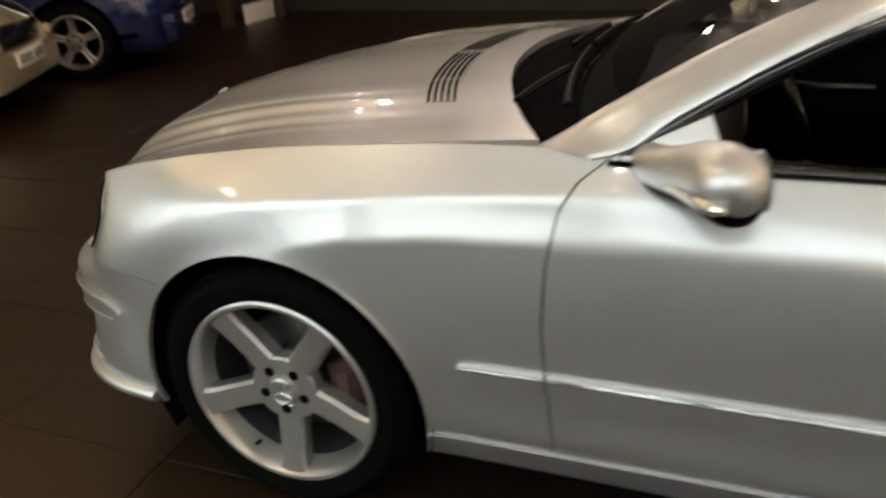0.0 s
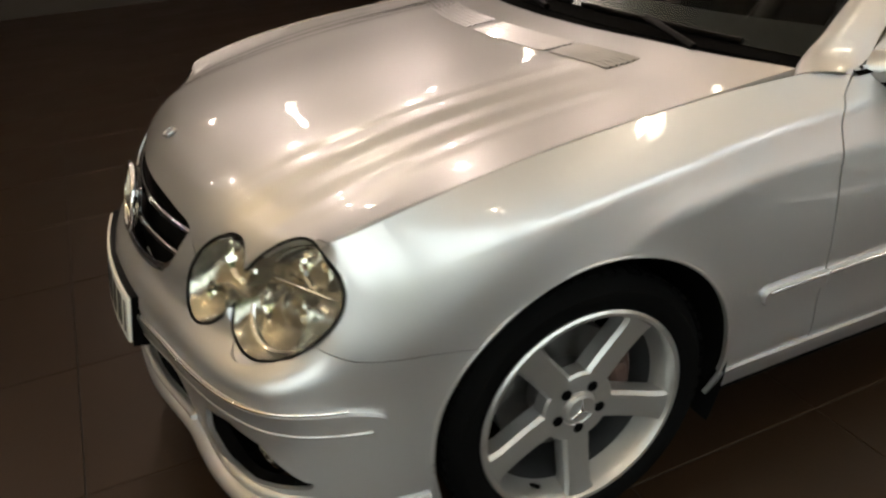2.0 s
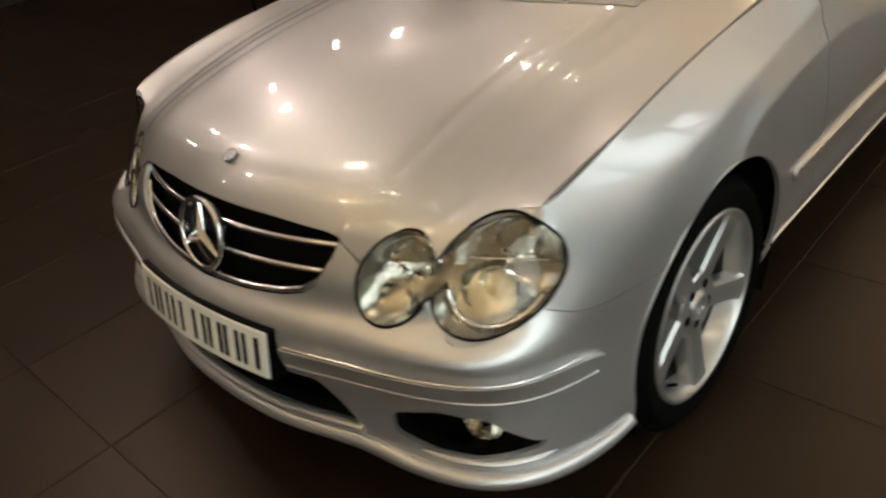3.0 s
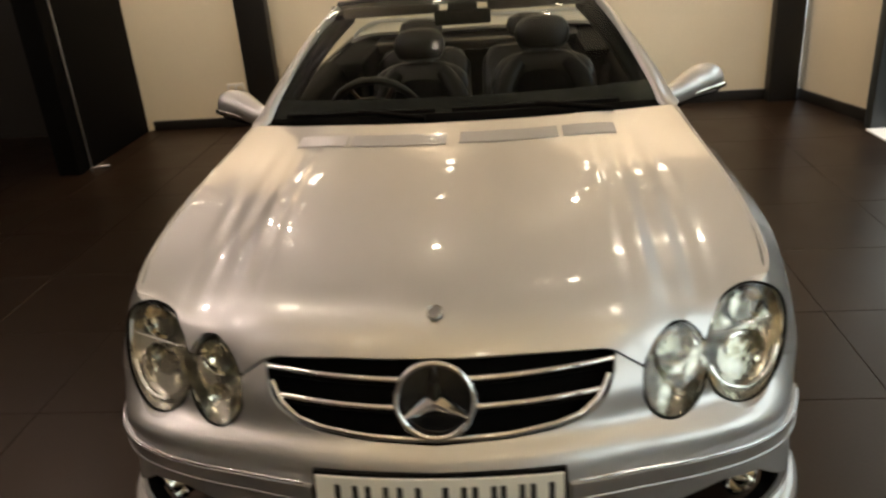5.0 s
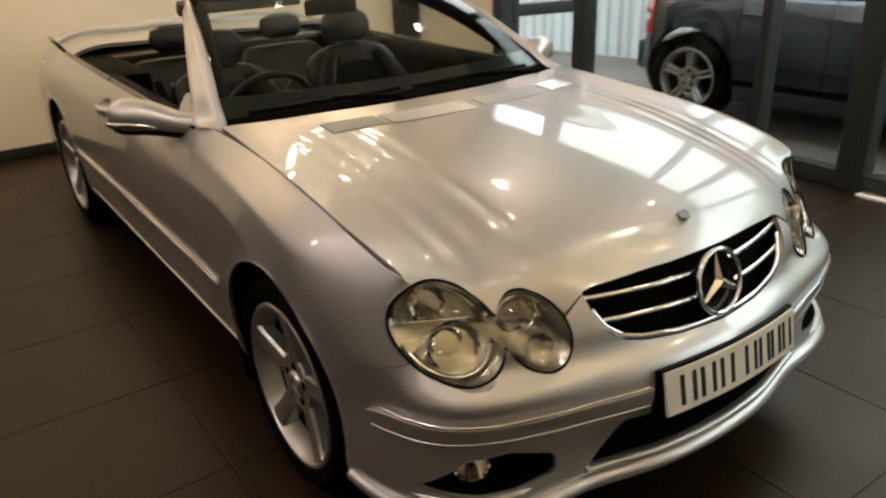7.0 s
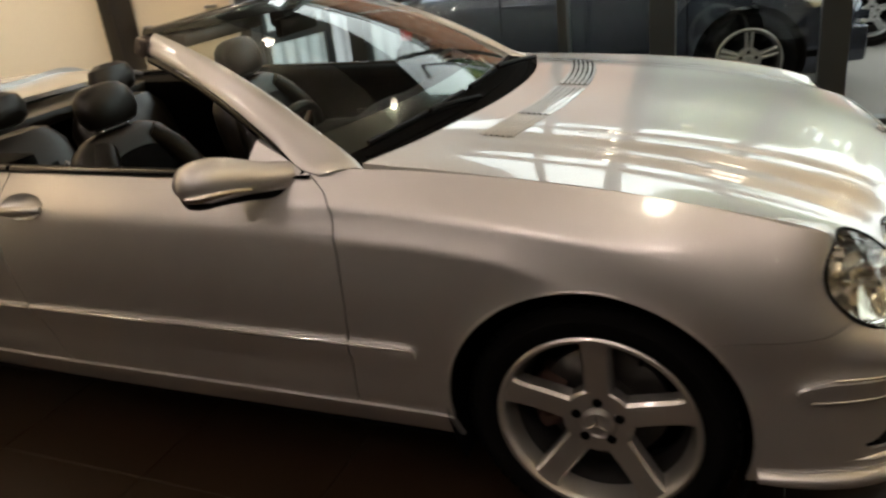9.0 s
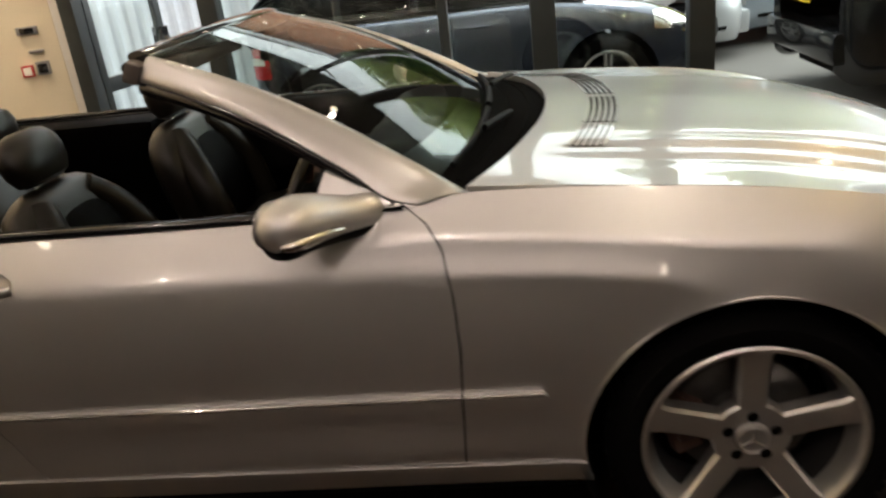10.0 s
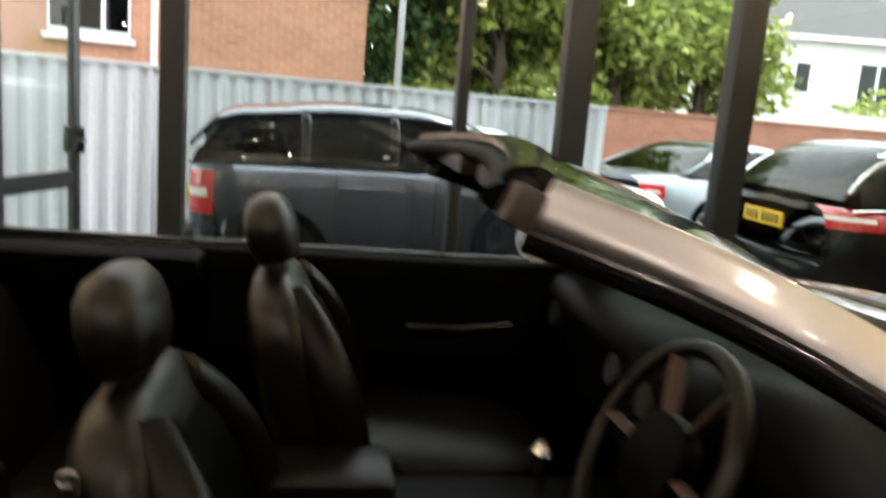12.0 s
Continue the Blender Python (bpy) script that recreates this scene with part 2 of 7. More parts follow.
class Skin:
    """A smooth surface through a lattice of places; u and v run from 0 to 1."""

    def __init__(self, lattice, press=None, axis=1):
        self.a = np.array(lattice, float)
        self.press, self.axis = press, axis
        du = np.linalg.norm(np.diff(self.a, axis=0), axis=2).mean(1)
        dv = np.linalg.norm(np.diff(self.a, axis=1), axis=2).mean(0)
        self.ku = np.r_[0, np.cumsum(du)] / du.sum()
        self.kv = np.r_[0, np.cumsum(dv)] / dv.sum()

    def at(self, uv):
        wu, wv = natural(self.ku, np.clip(uv[:, 0], 0, 1)), natural(self.kv, np.clip(uv[:, 1], 0, 1))
        P = np.einsum("mi,mj,ijk->mk", wu, wv, self.a, optimize=True)
        if self.press is not None:
            P[:, self.axis] += self.press(P)
        return P

    def normal(self, uv):
        e = 1e-3
        lo, hi = np.clip(uv - [e, 0], 0, 1), np.clip(uv + [e, 0], 0, 1)
        l2, h2 = np.clip(uv - [0, e], 0, 1), np.clip(uv + [0, e], 0, 1)
        nn = np.cross(self.at(hi) - self.at(lo), self.at(h2) - self.at(l2))
        return nn / np.maximum(np.linalg.norm(nn, axis=1, keepdims=True), 1e-9)


def trim(uv, faces, skin, cuts):
    """Cuts a grid on the skin to where every function of place in cuts is positive."""
    uv = list(map(tuple, uv))
    for g in cuts:
        P = skin.at(np.array(uv))
        val = list(g(P))
        made, out = {}, []
        for f in faces:
            s = [val[i] for i in f]
            if min(s) >= 0:
                out.append(f)
                continue
            if max(s) <= 0:
                continue
            nf = []
            for a, b in zip(f, f[1:] + f[:1]):
                if val[a] >= 0:
                    nf.append(a)
                if (val[a] >= 0) != (val[b] >= 0):
                    key = (min(a, b), max(a, b))
                    if key not in made:
                        t = val[a] / (val[a] - val[b])
                        t = min(max(t, 0.02), 0.98)
                        made[key] = len(uv)
                        uv.append((uv[a][0] + (uv[b][0] - uv[a][0]) * t, uv[a][1] + (uv[b][1] - uv[a][1]) * t))
                        val.append(0.0)
                    nf.append(made[key])
            if len(nf) > 2:
                out.append(nf)
        faces = out
    return np.array(uv), faces


def panel(name, skin, ur, vr, step, cuts, material, parent, label="", mirror=False, flange=0.012, offset=0.0, flip=False, whole=False):
    """One sheet-metal panel of the skin: trimmed, with its edges turned in."""
    (u0, u1), (v0, v1) = ur, vr
    mid = skin.at(np.stack([np.linspace(u0, u1, 40), np.full(40, (v0 + v1) / 2)], 1))
    mv = skin.at(np.stack([np.full(40, (u0 + u1) / 2), np.linspace(v0, v1, 40)], 1))
    nu = max(3, int(np.linalg.norm(np.diff(mid, axis=0), axis=1).sum() / step))
    nv = max(3, int(np.linalg.norm(np.diff(mv, axis=0), axis=1).sum() / step))
    gu, gv = np.meshgrid(np.linspace(u0, u1, nu + 1), np.linspace(v0, v1, nv + 1), indexing="ij")
    uv = np.stack([gu.ravel(), gv.ravel()], 1)
    idx = np.arange((nu + 1) * (nv + 1)).reshape(nu + 1, nv + 1)
    faces = [list(map(int, q)) for q in np.stack([idx[:-1, :-1], idx[1:, :-1], idx[1:, 1:], idx[:-1, 1:]], -1).reshape(-1, 4)]
    uv, faces = trim(uv, faces, skin, cuts)
    used = sorted({i for f in faces for i in f})
    back = {o: i for i, o in enumerate(used)}
    faces = [[back[i] for i in f] for f in faces]
    uv = uv[used]
    P, N = skin.at(uv), skin.normal(uv)
    if flip:
        N = -N
        faces = [f[::-1] for f in faces]
    P = P + N * offset
    if whole:
        # both halves in one sheet, welded along the middle
        n, twin, extra = len(P), {}, []
        for i, p in enumerate(P):
            if abs(p[1]) < 1e-5:
                twin[i] = i
                N[i, 1] = 0.0
            else:
                twin[i] = n + len(extra)
                extra.append(i)
        P, N = np.r_[P, P[extra] * [1, -1, 1]], np.r_[N, N[extra] * [1, -1, 1]]
        faces = faces + [[twin[i] for i in f[::-1]] for f in faces]
    verts = [tuple(p) for p in P]
    if flange:
        count = {}
        for f in faces:
            for a, b in zip(f, f[1:] + f[:1]):
                count[(a, b)] = count.get((a, b), 0) + 1
        edge = [e for e in count if (e[1], e[0]) not in count]
        top, low = {}, {}
        for a, b in edge:
            for i in (a, b):
                if i not in top:
                    top[i] = len(verts)
                    verts.append(tuple(P[i]))
                    low[i] = len(verts)
                    verts.append(tuple(P[i] - N[i] * flange))
            faces.append([top[b], top[a], low[a], low[b]])
    if mirror:
        verts = [(x, -y, z) for x, y, z in verts]
        faces = [f[::-1] for f in faces]
    return mesh_ob(name, verts, faces, material, parent, label, sharp=50)

# ---- the silver convertible ----
car = tagged(empty("convertible_car"), "silver metallic convertible car with its roof folded down, on dark tiles", "car")

# the side, from the tail round to the nose: for each station eight to nine heights from sill to upper edge
SIDE = [
    [(-3.84, 0.0, 0.23), (-3.86, 0.0, 0.29), (-3.87, 0.0, 0.385), (-3.86, 0, 0.48), (-3.84, 0, 0.55), (-3.82, 0, 0.6), (-3.81, 0, 0.70), (-3.80, 0, 0.80), (-3.76, 0, 0.90)],
    [(-3.80, 0.45, 0.23), (-3.82, 0.45, 0.29), (-3.83, 0.45, 0.385), (-3.82, 0.45, 0.48), (-3.8, 0.45, 0.55), (-3.78, 0.45, 0.6), (-3.77, 0.45, 0.70), (-3.75, 0.45, 0.80), (-3.71, 0.45, 0.895)],
    [(-3.66, 0.74, 0.23), (-3.68, 0.745, 0.29), (-3.69, 0.745, 0.385), (-3.68, 0.745, 0.48), (-3.67, 0.745, 0.55), (-3.65, 0.74, 0.6), (-3.63, 0.725, 0.70), (-3.6, 0.70, 0.80), (-3.56, 0.66, 0.89)],
    [(-3.3, 0.815, 0.23), (-3.3, 0.83, 0.29), (-3.3, 0.835, 0.385), (-3.3, 0.84, 0.48), (-3.3, 0.842, 0.55), (-3.3, 0.84, 0.6), (-3.3, 0.825, 0.70), (-3.3, 0.79, 0.80), (-3.3, 0.72, 0.895)],
    [(-2.725, 0.82, 0.22), (-2.725, 0.845, 0.29), (-2.725, 0.855, 0.385), (-2.725, 0.864, 0.48), (-2.725, 0.868, 0.55), (-2.725, 0.868, 0.6), (-2.725, 0.862, 0.70), (-2.725, 0.835, 0.80), (-2.725, 0.76, 0.905)],
    [(-2.25, 0.80, 0.21), (-2.25, 0.838, 0.29), (-2.25, 0.848, 0.385), (-2.25, 0.860, 0.48), (-2.25, 0.865, 0.55), (-2.25, 0.866, 0.6), (-2.25, 0.858, 0.70), (-2.25, 0.828, 0.80), (-2.25, 0.762, 0.905)],
    [(-1.8, 0.80, 0.205), (-1.8, 0.838, 0.29), (-1.8, 0.848, 0.385), (-1.8, 0.860, 0.48), (-1.8, 0.865, 0.55), (-1.8, 0.866, 0.6), (-1.8, 0.857, 0.70), (-1.8, 0.828, 0.80), (-1.8, 0.765, 0.902)],
    [(-1.2, 0.80, 0.205), (-1.2, 0.838, 0.29), (-1.2, 0.848, 0.385), (-1.2, 0.860, 0.48), (-1.2, 0.865, 0.55), (-1.2, 0.866, 0.6), (-1.2, 0.857, 0.70), (-1.2, 0.826, 0.80), (-1.2, 0.765, 0.898)],
    [(-0.65, 0.80, 0.21), (-0.65, 0.838, 0.292), (-0.65, 0.848, 0.385), (-0.65, 0.858, 0.478), (-0.65, 0.863, 0.55), (-0.65, 0.863, 0.6), (-0.65, 0.85, 0.70), (-0.65, 0.812, 0.81), (-0.65, 0.748, 0.920)],
    [(-0.3, 0.815, 0.222), (-0.3, 0.838, 0.29), (-0.3, 0.852, 0.385), (-0.3, 0.862, 0.48), (-0.3, 0.866, 0.55), (-0.3, 0.866, 0.6), (-0.3, 0.856, 0.70), (-0.3, 0.815, 0.81), (-0.3, 0.742, 0.908)],
    [(0.0, 0.83, 0.23), (0.0, 0.845, 0.29), (0.0, 0.856, 0.385), (0.0, 0.864, 0.48), (0.0, 0.868, 0.55), (0.0, 0.870, 0.6), (0.0, 0.866, 0.70), (0.0, 0.825, 0.80), (0.0, 0.752, 0.884)],
    [(0.2, 0.84, 0.235), (0.2, 0.852, 0.29), (0.2, 0.858, 0.385), (0.2, 0.862, 0.48), (0.2, 0.866, 0.55), (0.2, 0.867, 0.59), (0.2, 0.862, 0.685), (0.2, 0.826, 0.78), (0.2, 0.758, 0.858)],
    [(0.345, 0.842, 0.235), (0.345, 0.852, 0.29), (0.345, 0.850, 0.385), (0.345, 0.848, 0.48), (0.345, 0.850, 0.55), (0.345, 0.852, 0.59), (0.345, 0.842, 0.665), (0.345, 0.808, 0.75), (0.345, 0.757, 0.828)],
    [(0.46, 0.83, 0.235), (0.47, 0.834, 0.288), (0.47, 0.828, 0.385), (0.47, 0.82, 0.487), (0.473, 0.819, 0.55), (0.478, 0.815, 0.59), (0.468, 0.79, 0.675), (0.458, 0.768, 0.742), (0.462, 0.738, 0.797)],
    [(0.58, 0.785, 0.235), (0.592, 0.785, 0.285), (0.588, 0.775, 0.385), (0.598, 0.768, 0.492), (0.596, 0.762, 0.552), (0.560, 0.742, 0.598), (0.538, 0.715, 0.672), (0.515, 0.702, 0.732), (0.478, 0.69, 0.785)],
    [(0.672, 0.70, 0.235), (0.684, 0.70, 0.282), (0.666, 0.69, 0.385), (0.679, 0.685, 0.497), (0.674, 0.680, 0.555), (0.628, 0.655, 0.585), (0.608, 0.64, 0.65), (0.58, 0.628, 0.702), (0.535, 0.615, 0.755)],
    [(0.728, 0.55, 0.235), (0.736, 0.55, 0.28), (0.722, 0.55, 0.385), (0.736, 0.56, 0.50), (0.727, 0.555, 0.556), (0.692, 0.535, 0.580), (0.668, 0.527, 0.645), (0.632, 0.522, 0.698), (0.588, 0.515, 0.742)],
    [(0.748, 0.40, 0.235), (0.757, 0.40, 0.28), (0.76, 0.40, 0.385), (0.778, 0.41, 0.502), (0.762, 0.405, 0.556), (0.734, 0.40, 0.580), (0.714, 0.40, 0.635), (0.69, 0.40, 0.682), (0.66, 0.40, 0.72)],
    [(0.785, 0.22, 0.235), (0.795, 0.22, 0.28), (0.80, 0.22, 0.385), (0.815, 0.22, 0.505), (0.795, 0.22, 0.558), (0.768, 0.22, 0.580), (0.748, 0.22, 0.635), (0.72, 0.22, 0.69), (0.684, 0.22, 0.735)],
    [(0.80, 0.0, 0.235), (0.81, 0.0, 0.28), (0.82, 0.0, 0.385), (0.835, 0.0, 0.507), (0.812, 0.0, 0.558), (0.785, 0.0, 0.580), (0.765, 0.0, 0.635), (0.738, 0.0, 0.69), (0.702, 0.0, 0.738)],
]


def crease_z(x):
    """Height of the sharp shoulder line along doors and wings."""
    return np.interp(x, [-3.0, -1.1, -0.65, -0.39, -0.2, -0.08, 0.1], [0.80, 0.785, 0.766, 0.756, 0.738, 0.705, 0.66])


def upper_crease_z(x):
    """Height of the softer line that runs on from the foot of the mirror."""
    return np.interp(x, [-3.0, -0.65, -0.39, -0.19, 0.0, 0.3], [0.86, 0.846, 0.832, 0.812, 0.792, 0.76])


def pressed(P):
    """How far the shoulder lines and the wheel arch flare stand out of the smooth side."""
    x, z = P[:, 0], P[:, 2]
    d1, d2 = np.hypot(z - crease_z(x), np.interp(x, [-1.0, -0.5], [0.012, 0.0025])), np.hypot(z - upper_crease_z(x), 0.005)
    out = CREASE * np.exp(-d1 / 0.055) * np.interp(x, [-3.3, -2.9, -0.22, 0.0], [0, 1, 1, 0])
    out += UPPER * np.exp(-d2 / 0.035) * np.interp(x, [-0.95, -0.75, 0.0, 0.25], [0, 1, 1, 0])
    for wx in (-0.01, -2.725):
        r = np.hypot(x - wx, z - 0.33)
        out += FLARE * np.exp(-np.maximum(r - 0.36, 0) / 0.018)
    return out * (P[:, 1] > 0.6) * np.interp(x, [-3.4, -3.1, 0.3, 0.42], [0, 1, 1, 0])


CREASE, UPPER, FLARE = 0.0135, 0.0130, 0.006
side = Skin(SIDE, pressed)

# the bonnet: leading edge and rear edge from the middle to the shut line, and how it rises between them
LIP = [(0, 0.702, 0.740), (0.2, 0.687, 0.738), (0.36, 0.662, 0.733), (0.44, 0.634, 0.736), (0.52, 0.590, 0.743), (0.61, 0.536, 0.757), (0.685, 0.482, 0.781), (0.735, 0.463, 0.797)]
UNDER = [(0, 0.740, 0.690), (0.2, 0.724, 0.688), (0.36, 0.700, 0.683), (0.44, 0.674, 0.686), (0.52, 0.634, 0.692), (0.61, 0.588, 0.702), (0.69, 0.520, 0.742), (0.737, 0.468, 0.790)]
COWL = [(0, -0.500, 0.960), (0.19, -0.505, 0.958), (0.345, -0.520, 0.952), (0.425, -0.533, 0.948), (0.505, -0.548, 0.944), (0.59, -0.568, 0.939), (0.668, -0.588, 0.934), (0.727, -0.604, 0.928)]
HOOD = [[(x, y, z) for y, x, z in UNDER]]
for t, rise_mid, rise_side in ((0, 0, 0), (0.03, 0.165, 0.075), (0.07, 0.315, 0.16), (0.14, 0.455, 0.285), (0.26, 0.60, 0.46), (0.42, 0.735, 0.645), (0.6, 0.845, 0.775), (0.8, 0.938, 0.895), (1, 1, 1)):
    row = []
    for (y0, x0, z0), (y1, x1, z1) in zip(LIP, COWL):
        b = np.interp(y0, [0, 0.2, 0.36, 0.44, 0.52, 0.61, 0.7], [0, 0.06, 0.25, 0.55, 0.85, 0.97, 1.0])
        k = rise_mid * (1 - b) + rise_side * b
        row.append((x0 + (x1 - x0) * t, y0 + (y1 - y0) * t, z0 + (z1 - z0) * k))
    HOOD.append(row)
# pressed creases that run from beside the grille to the screen
COLS = [-0.10, 0, 0.10, 0.20, 0.29, 0.345, 0.38, 0.405, 0.43, 0.455, 0.48, 0.505, 0.535, 0.57, 0.61, 0.65, 0.69, 0.737]
FADE = (0.0, 0.55, 0.9, 1.0, 1.0, 1.0, 0.95, 0.8, 0.5, 0.2)
dense = []
for row, fade in zip(HOOD, FADE):
    w = natural([-0.36, -0.2] + [p[0] for p in LIP], np.clip(COLS, -0.1, 0.735))
    new_row = w @ np.array([(row[2][0], -row[2][1], row[2][2]), (row[1][0], -row[1][1], row[1][2])] + row)
    for p, c in zip(new_row, COLS):
        p[2] += fade * 0.015 * math.exp(-((c - 0.44) / 0.125) ** 2)
        # the bonnet widens a little towards the wings
        p[1] += np.interp(p[0], [-0.6, -0.3, 0, 0.2, 0.345, 0.44, 0.47], [0.004, 0.009, 0.0155, 0.0190, 0.0125, 0.0, 0]) * min(max((c - 0.5) / 0.237, 0), 1)
    dense.append([tuple(p) for p in new_row])
HOOD = [row[::-1] for row in dense]
RIDGES = ((0.424, 0.012, -0.0034), (0.466, 0.016, 0.0034), (0.502, 0.010, -0.0016), (0.538, 0.015, 0.0028), (0.573, 0.010, -0.0014), (0.608, 0.015, 0.0022))


def ridged(P):
    """Fine pressed ridges that run back from over the headlamps."""
    x, y = P[:, 0], np.abs(P[:, 1])
    out = sum(h * np.exp(-((y - c) / w) ** 2) for c, w, h in RIDGES)
    return out * np.interp(x, [-0.40, -0.15, 0.12, 0.40, 0.56, 0.62], [0.0, 0.35, 0.8, 0.85, 0.4, 0.0])


hood = Skin(HOOD, ridged, 2)


def door_front(z):
    return np.interp(z, [0.2, 0.295, 0.477, 0.6, 0.72, 0.822, 0.87, 0.925], [-0.65, -0.642, -0.63, -0.622, -0.626, -0.642, -0.672, -0.745])


def door_rear(z):
    return np.interp(z, [0.2, 0.30, 0.45, 0.617, 0.766, 0.87, 0.93], [-1.67, -1.69, -1.76, -1.805, -1.817, -1.790, -1.765])


def arch(P, r=0.358):
    return np.minimum(np.hypot(P[:, 0] + 0.01, P[:, 2] - 0.33), np.hypot(P[:, 0] + 2.725, P[:, 2] - 0.33)) - r


def lamp_shape(P, grow=0.0):
    """Below zero inside the twin round headlamp outline, as seen from ahead."""
    y, z = np.abs(P[:, 1]), P[:, 2]
    f1 = np.hypot((y - 0.678) / (0.103 + grow), (z - 0.674 - 0.10 * (y - 0.678)) / (0.104 + grow)) - 1
    f2 = np.hypot((y - 0.506) / (0.072 + grow), (z - 0.659 - 0.10 * (y - 0.506)) / (0.082 + grow)) - 1
    return np.where(P[:, 0] > 0.35, np.minimum(f1, f2), 1.0)


def grille_shape(P):
    y, z = np.abs(P[:, 1]), P[:, 2]
    low = np.interp(y, [0, 0.15, 0.25, 0.302, 0.345, 0.368, 0.378, 0.386], [0.577, 0.581, 0.590, 0.602, 0.63, 0.665, 0.71, 0.80])
    return np.where(P[:, 0] > 0.5, low - z, 1.0)


def seam_z(x):
    return np.interp(x, [0.2, 0.267, 0.34, 0.405, 0.48, 0.52, 0.56, 0.62], [0.578, 0.583, 0.590, 0.592, 0.598, 0.610, 0.632, 0.66])


def lip_z(P):
    return np.interp(np.abs(P[:, 1]), [0, 0.2, 0.35, 0.374, 0.436, 0.46, 0.9], [0.738, 0.735, 0.729, 0.724, 0.686, 0.66, 0.66])


def fog_shape(P):
    """Below zero inside the opening round the fog lamp."""
    y, z = np.abs(P[:, 1]), P[:, 2]
    t = np.clip((y - 0.52) / 0.26, -1, 2)
    low = np.interp(t, [-1, 0, 0.5, 1, 2], [0.34, 0.318, 0.300, 0.318, 0.37])
    top = np.interp(t, [-1, 0, 0.35, 0.7, 1, 2], [0.30, 0.375, 0.402, 0.395, 0.335, 0.3])
    return np.where(P[:, 0] > 0.4, np.maximum(np.maximum(z - top, low - z), np.maximum(0.505 - y, y - 0.79)) * 10, 1.0)


def intake_shape(P):
    y, z = np.abs(P[:, 1]), P[:, 2]
    half = 0.33 + (0.41 - z) / 0.11 * 0.085
    return np.where(P[:, 0] > 0.4, np.maximum(np.maximum(z - 0.41, 0.296 - z), y - half) * 10, 1.0)


HANDLE = (-1.700, 0.810)


def scoop(P, grow=0.0):
    """Below zero inside the oval hand recess of the door."""
    return (np.hypot((P[:, 0] - HANDLE[0]) / (0.088 + grow), (P[:, 2] - HANDLE[1]) / (0.036 + grow)) - 1) * 0.04


G = 0.0022
V_SILL = side.kv[1]
for mirror in (False, True):
    s = -1 if mirror else 1
    panel("fender", side, (side.ku[8] - 0.03, side.ku[14]), (V_SILL - 0.02, 1), 0.010,
          [lambda P: P[:, 0] - door_front(P[:, 2]) - G, arch, lambda P: P[:, 2] - seam_z(P[:, 0]) * (P[:, 0] > 0.15) - 0.2869 * (P[:, 0] <= 0.15) - G,
           lambda P: lamp_shape(P, 0.004)], M_PAINT, car, "", mirror, flip=True)
    panel("door", side, (side.ku[5], side.ku[9]), (V_SILL - 0.02, 1), 0.016,
          [lambda P: door_front(P[:, 2]) - G - P[:, 0], lambda P: P[:, 0] - door_rear(P[:, 2]) - G, lambda P: P[:, 2] - 0.289, scoop], M_PAINT, car, "", mirror, flip=True)
    panel("rear_quarter", side, (0, side.ku[7]), (0.0, 1), 0.022,
          [lambda P: door_rear(P[:, 2]) - G - P[:, 0], arch, lambda P: P[:, 2] - 0.287 * (P[:, 0] > -2.5)], M_PAINT, car, "", mirror, flip=True)
    panel("side_sill", side, (side.ku[4], side.ku[10]), (0, V_SILL + 0.03), 0.014,
          [arch, lambda P: 0.2855 - P[:, 2], lambda P: P[:, 0] + 2.6], M_PAINT, car, "", mirror, offset=0.006, flip=True)
    # near-black shell added behind the skin, so gaps and openings read as shade
    panel("inner_shell", side, (0.0, 1), (0.02, 1), 0.03, [lambda P: arch(P, 0.372), lambda P: lamp_shape(P, 0.014), grille_shape, fog_shape, intake_shape, lambda P: scoop(P, 0.02)], M_VOID, car, "", mirror, flange=0.03, offset=-0.014, flip=True)
panel("front_bumper", side, (side.ku[11], 1), (0, 1), 0.0125,
      [arch, lambda P: np.where(np.abs(P[:, 1]) > 0.60, seam_z(P[:, 0]), 2) - P[:, 2], lambda P: lamp_shape(P, 0.004), grille_shape, fog_shape, intake_shape,
       lambda P: lip_z(P) + np.where(np.abs(P[:, 1]) < 0.46, -0.006, 2) - P[:, 2]],
      M_PAINT, car, "", flip=True, whole=True)
panel("bonnet", hood, (0, 1), (0.004, hood.kv[-2]), 0.0085, [lambda P: P[:, 0] + 0.388 + 0.37 * P[:, 1] ** 2, lambda P: np.where(P[:, 0] > 0.3, P[:, 2] - lip_z(P), 1.0), lambda P: lamp_shape(P, 0.004)], M_PAINT, car, "", flange=0.02, whole=True)


# ---- wheels ----
M_DISC = mat("dark_brake_steel", (0.17, 0.165, 0.16), 0.38, 0.9, 0, 50, 0.15)
# barrel colour taken dark to hold the shade behind the spokes
M_BARREL = mat("shaded_rim_barrel", (0.03, 0.03, 0.03), 0.5, 0.3, 0, 30, 0.2)


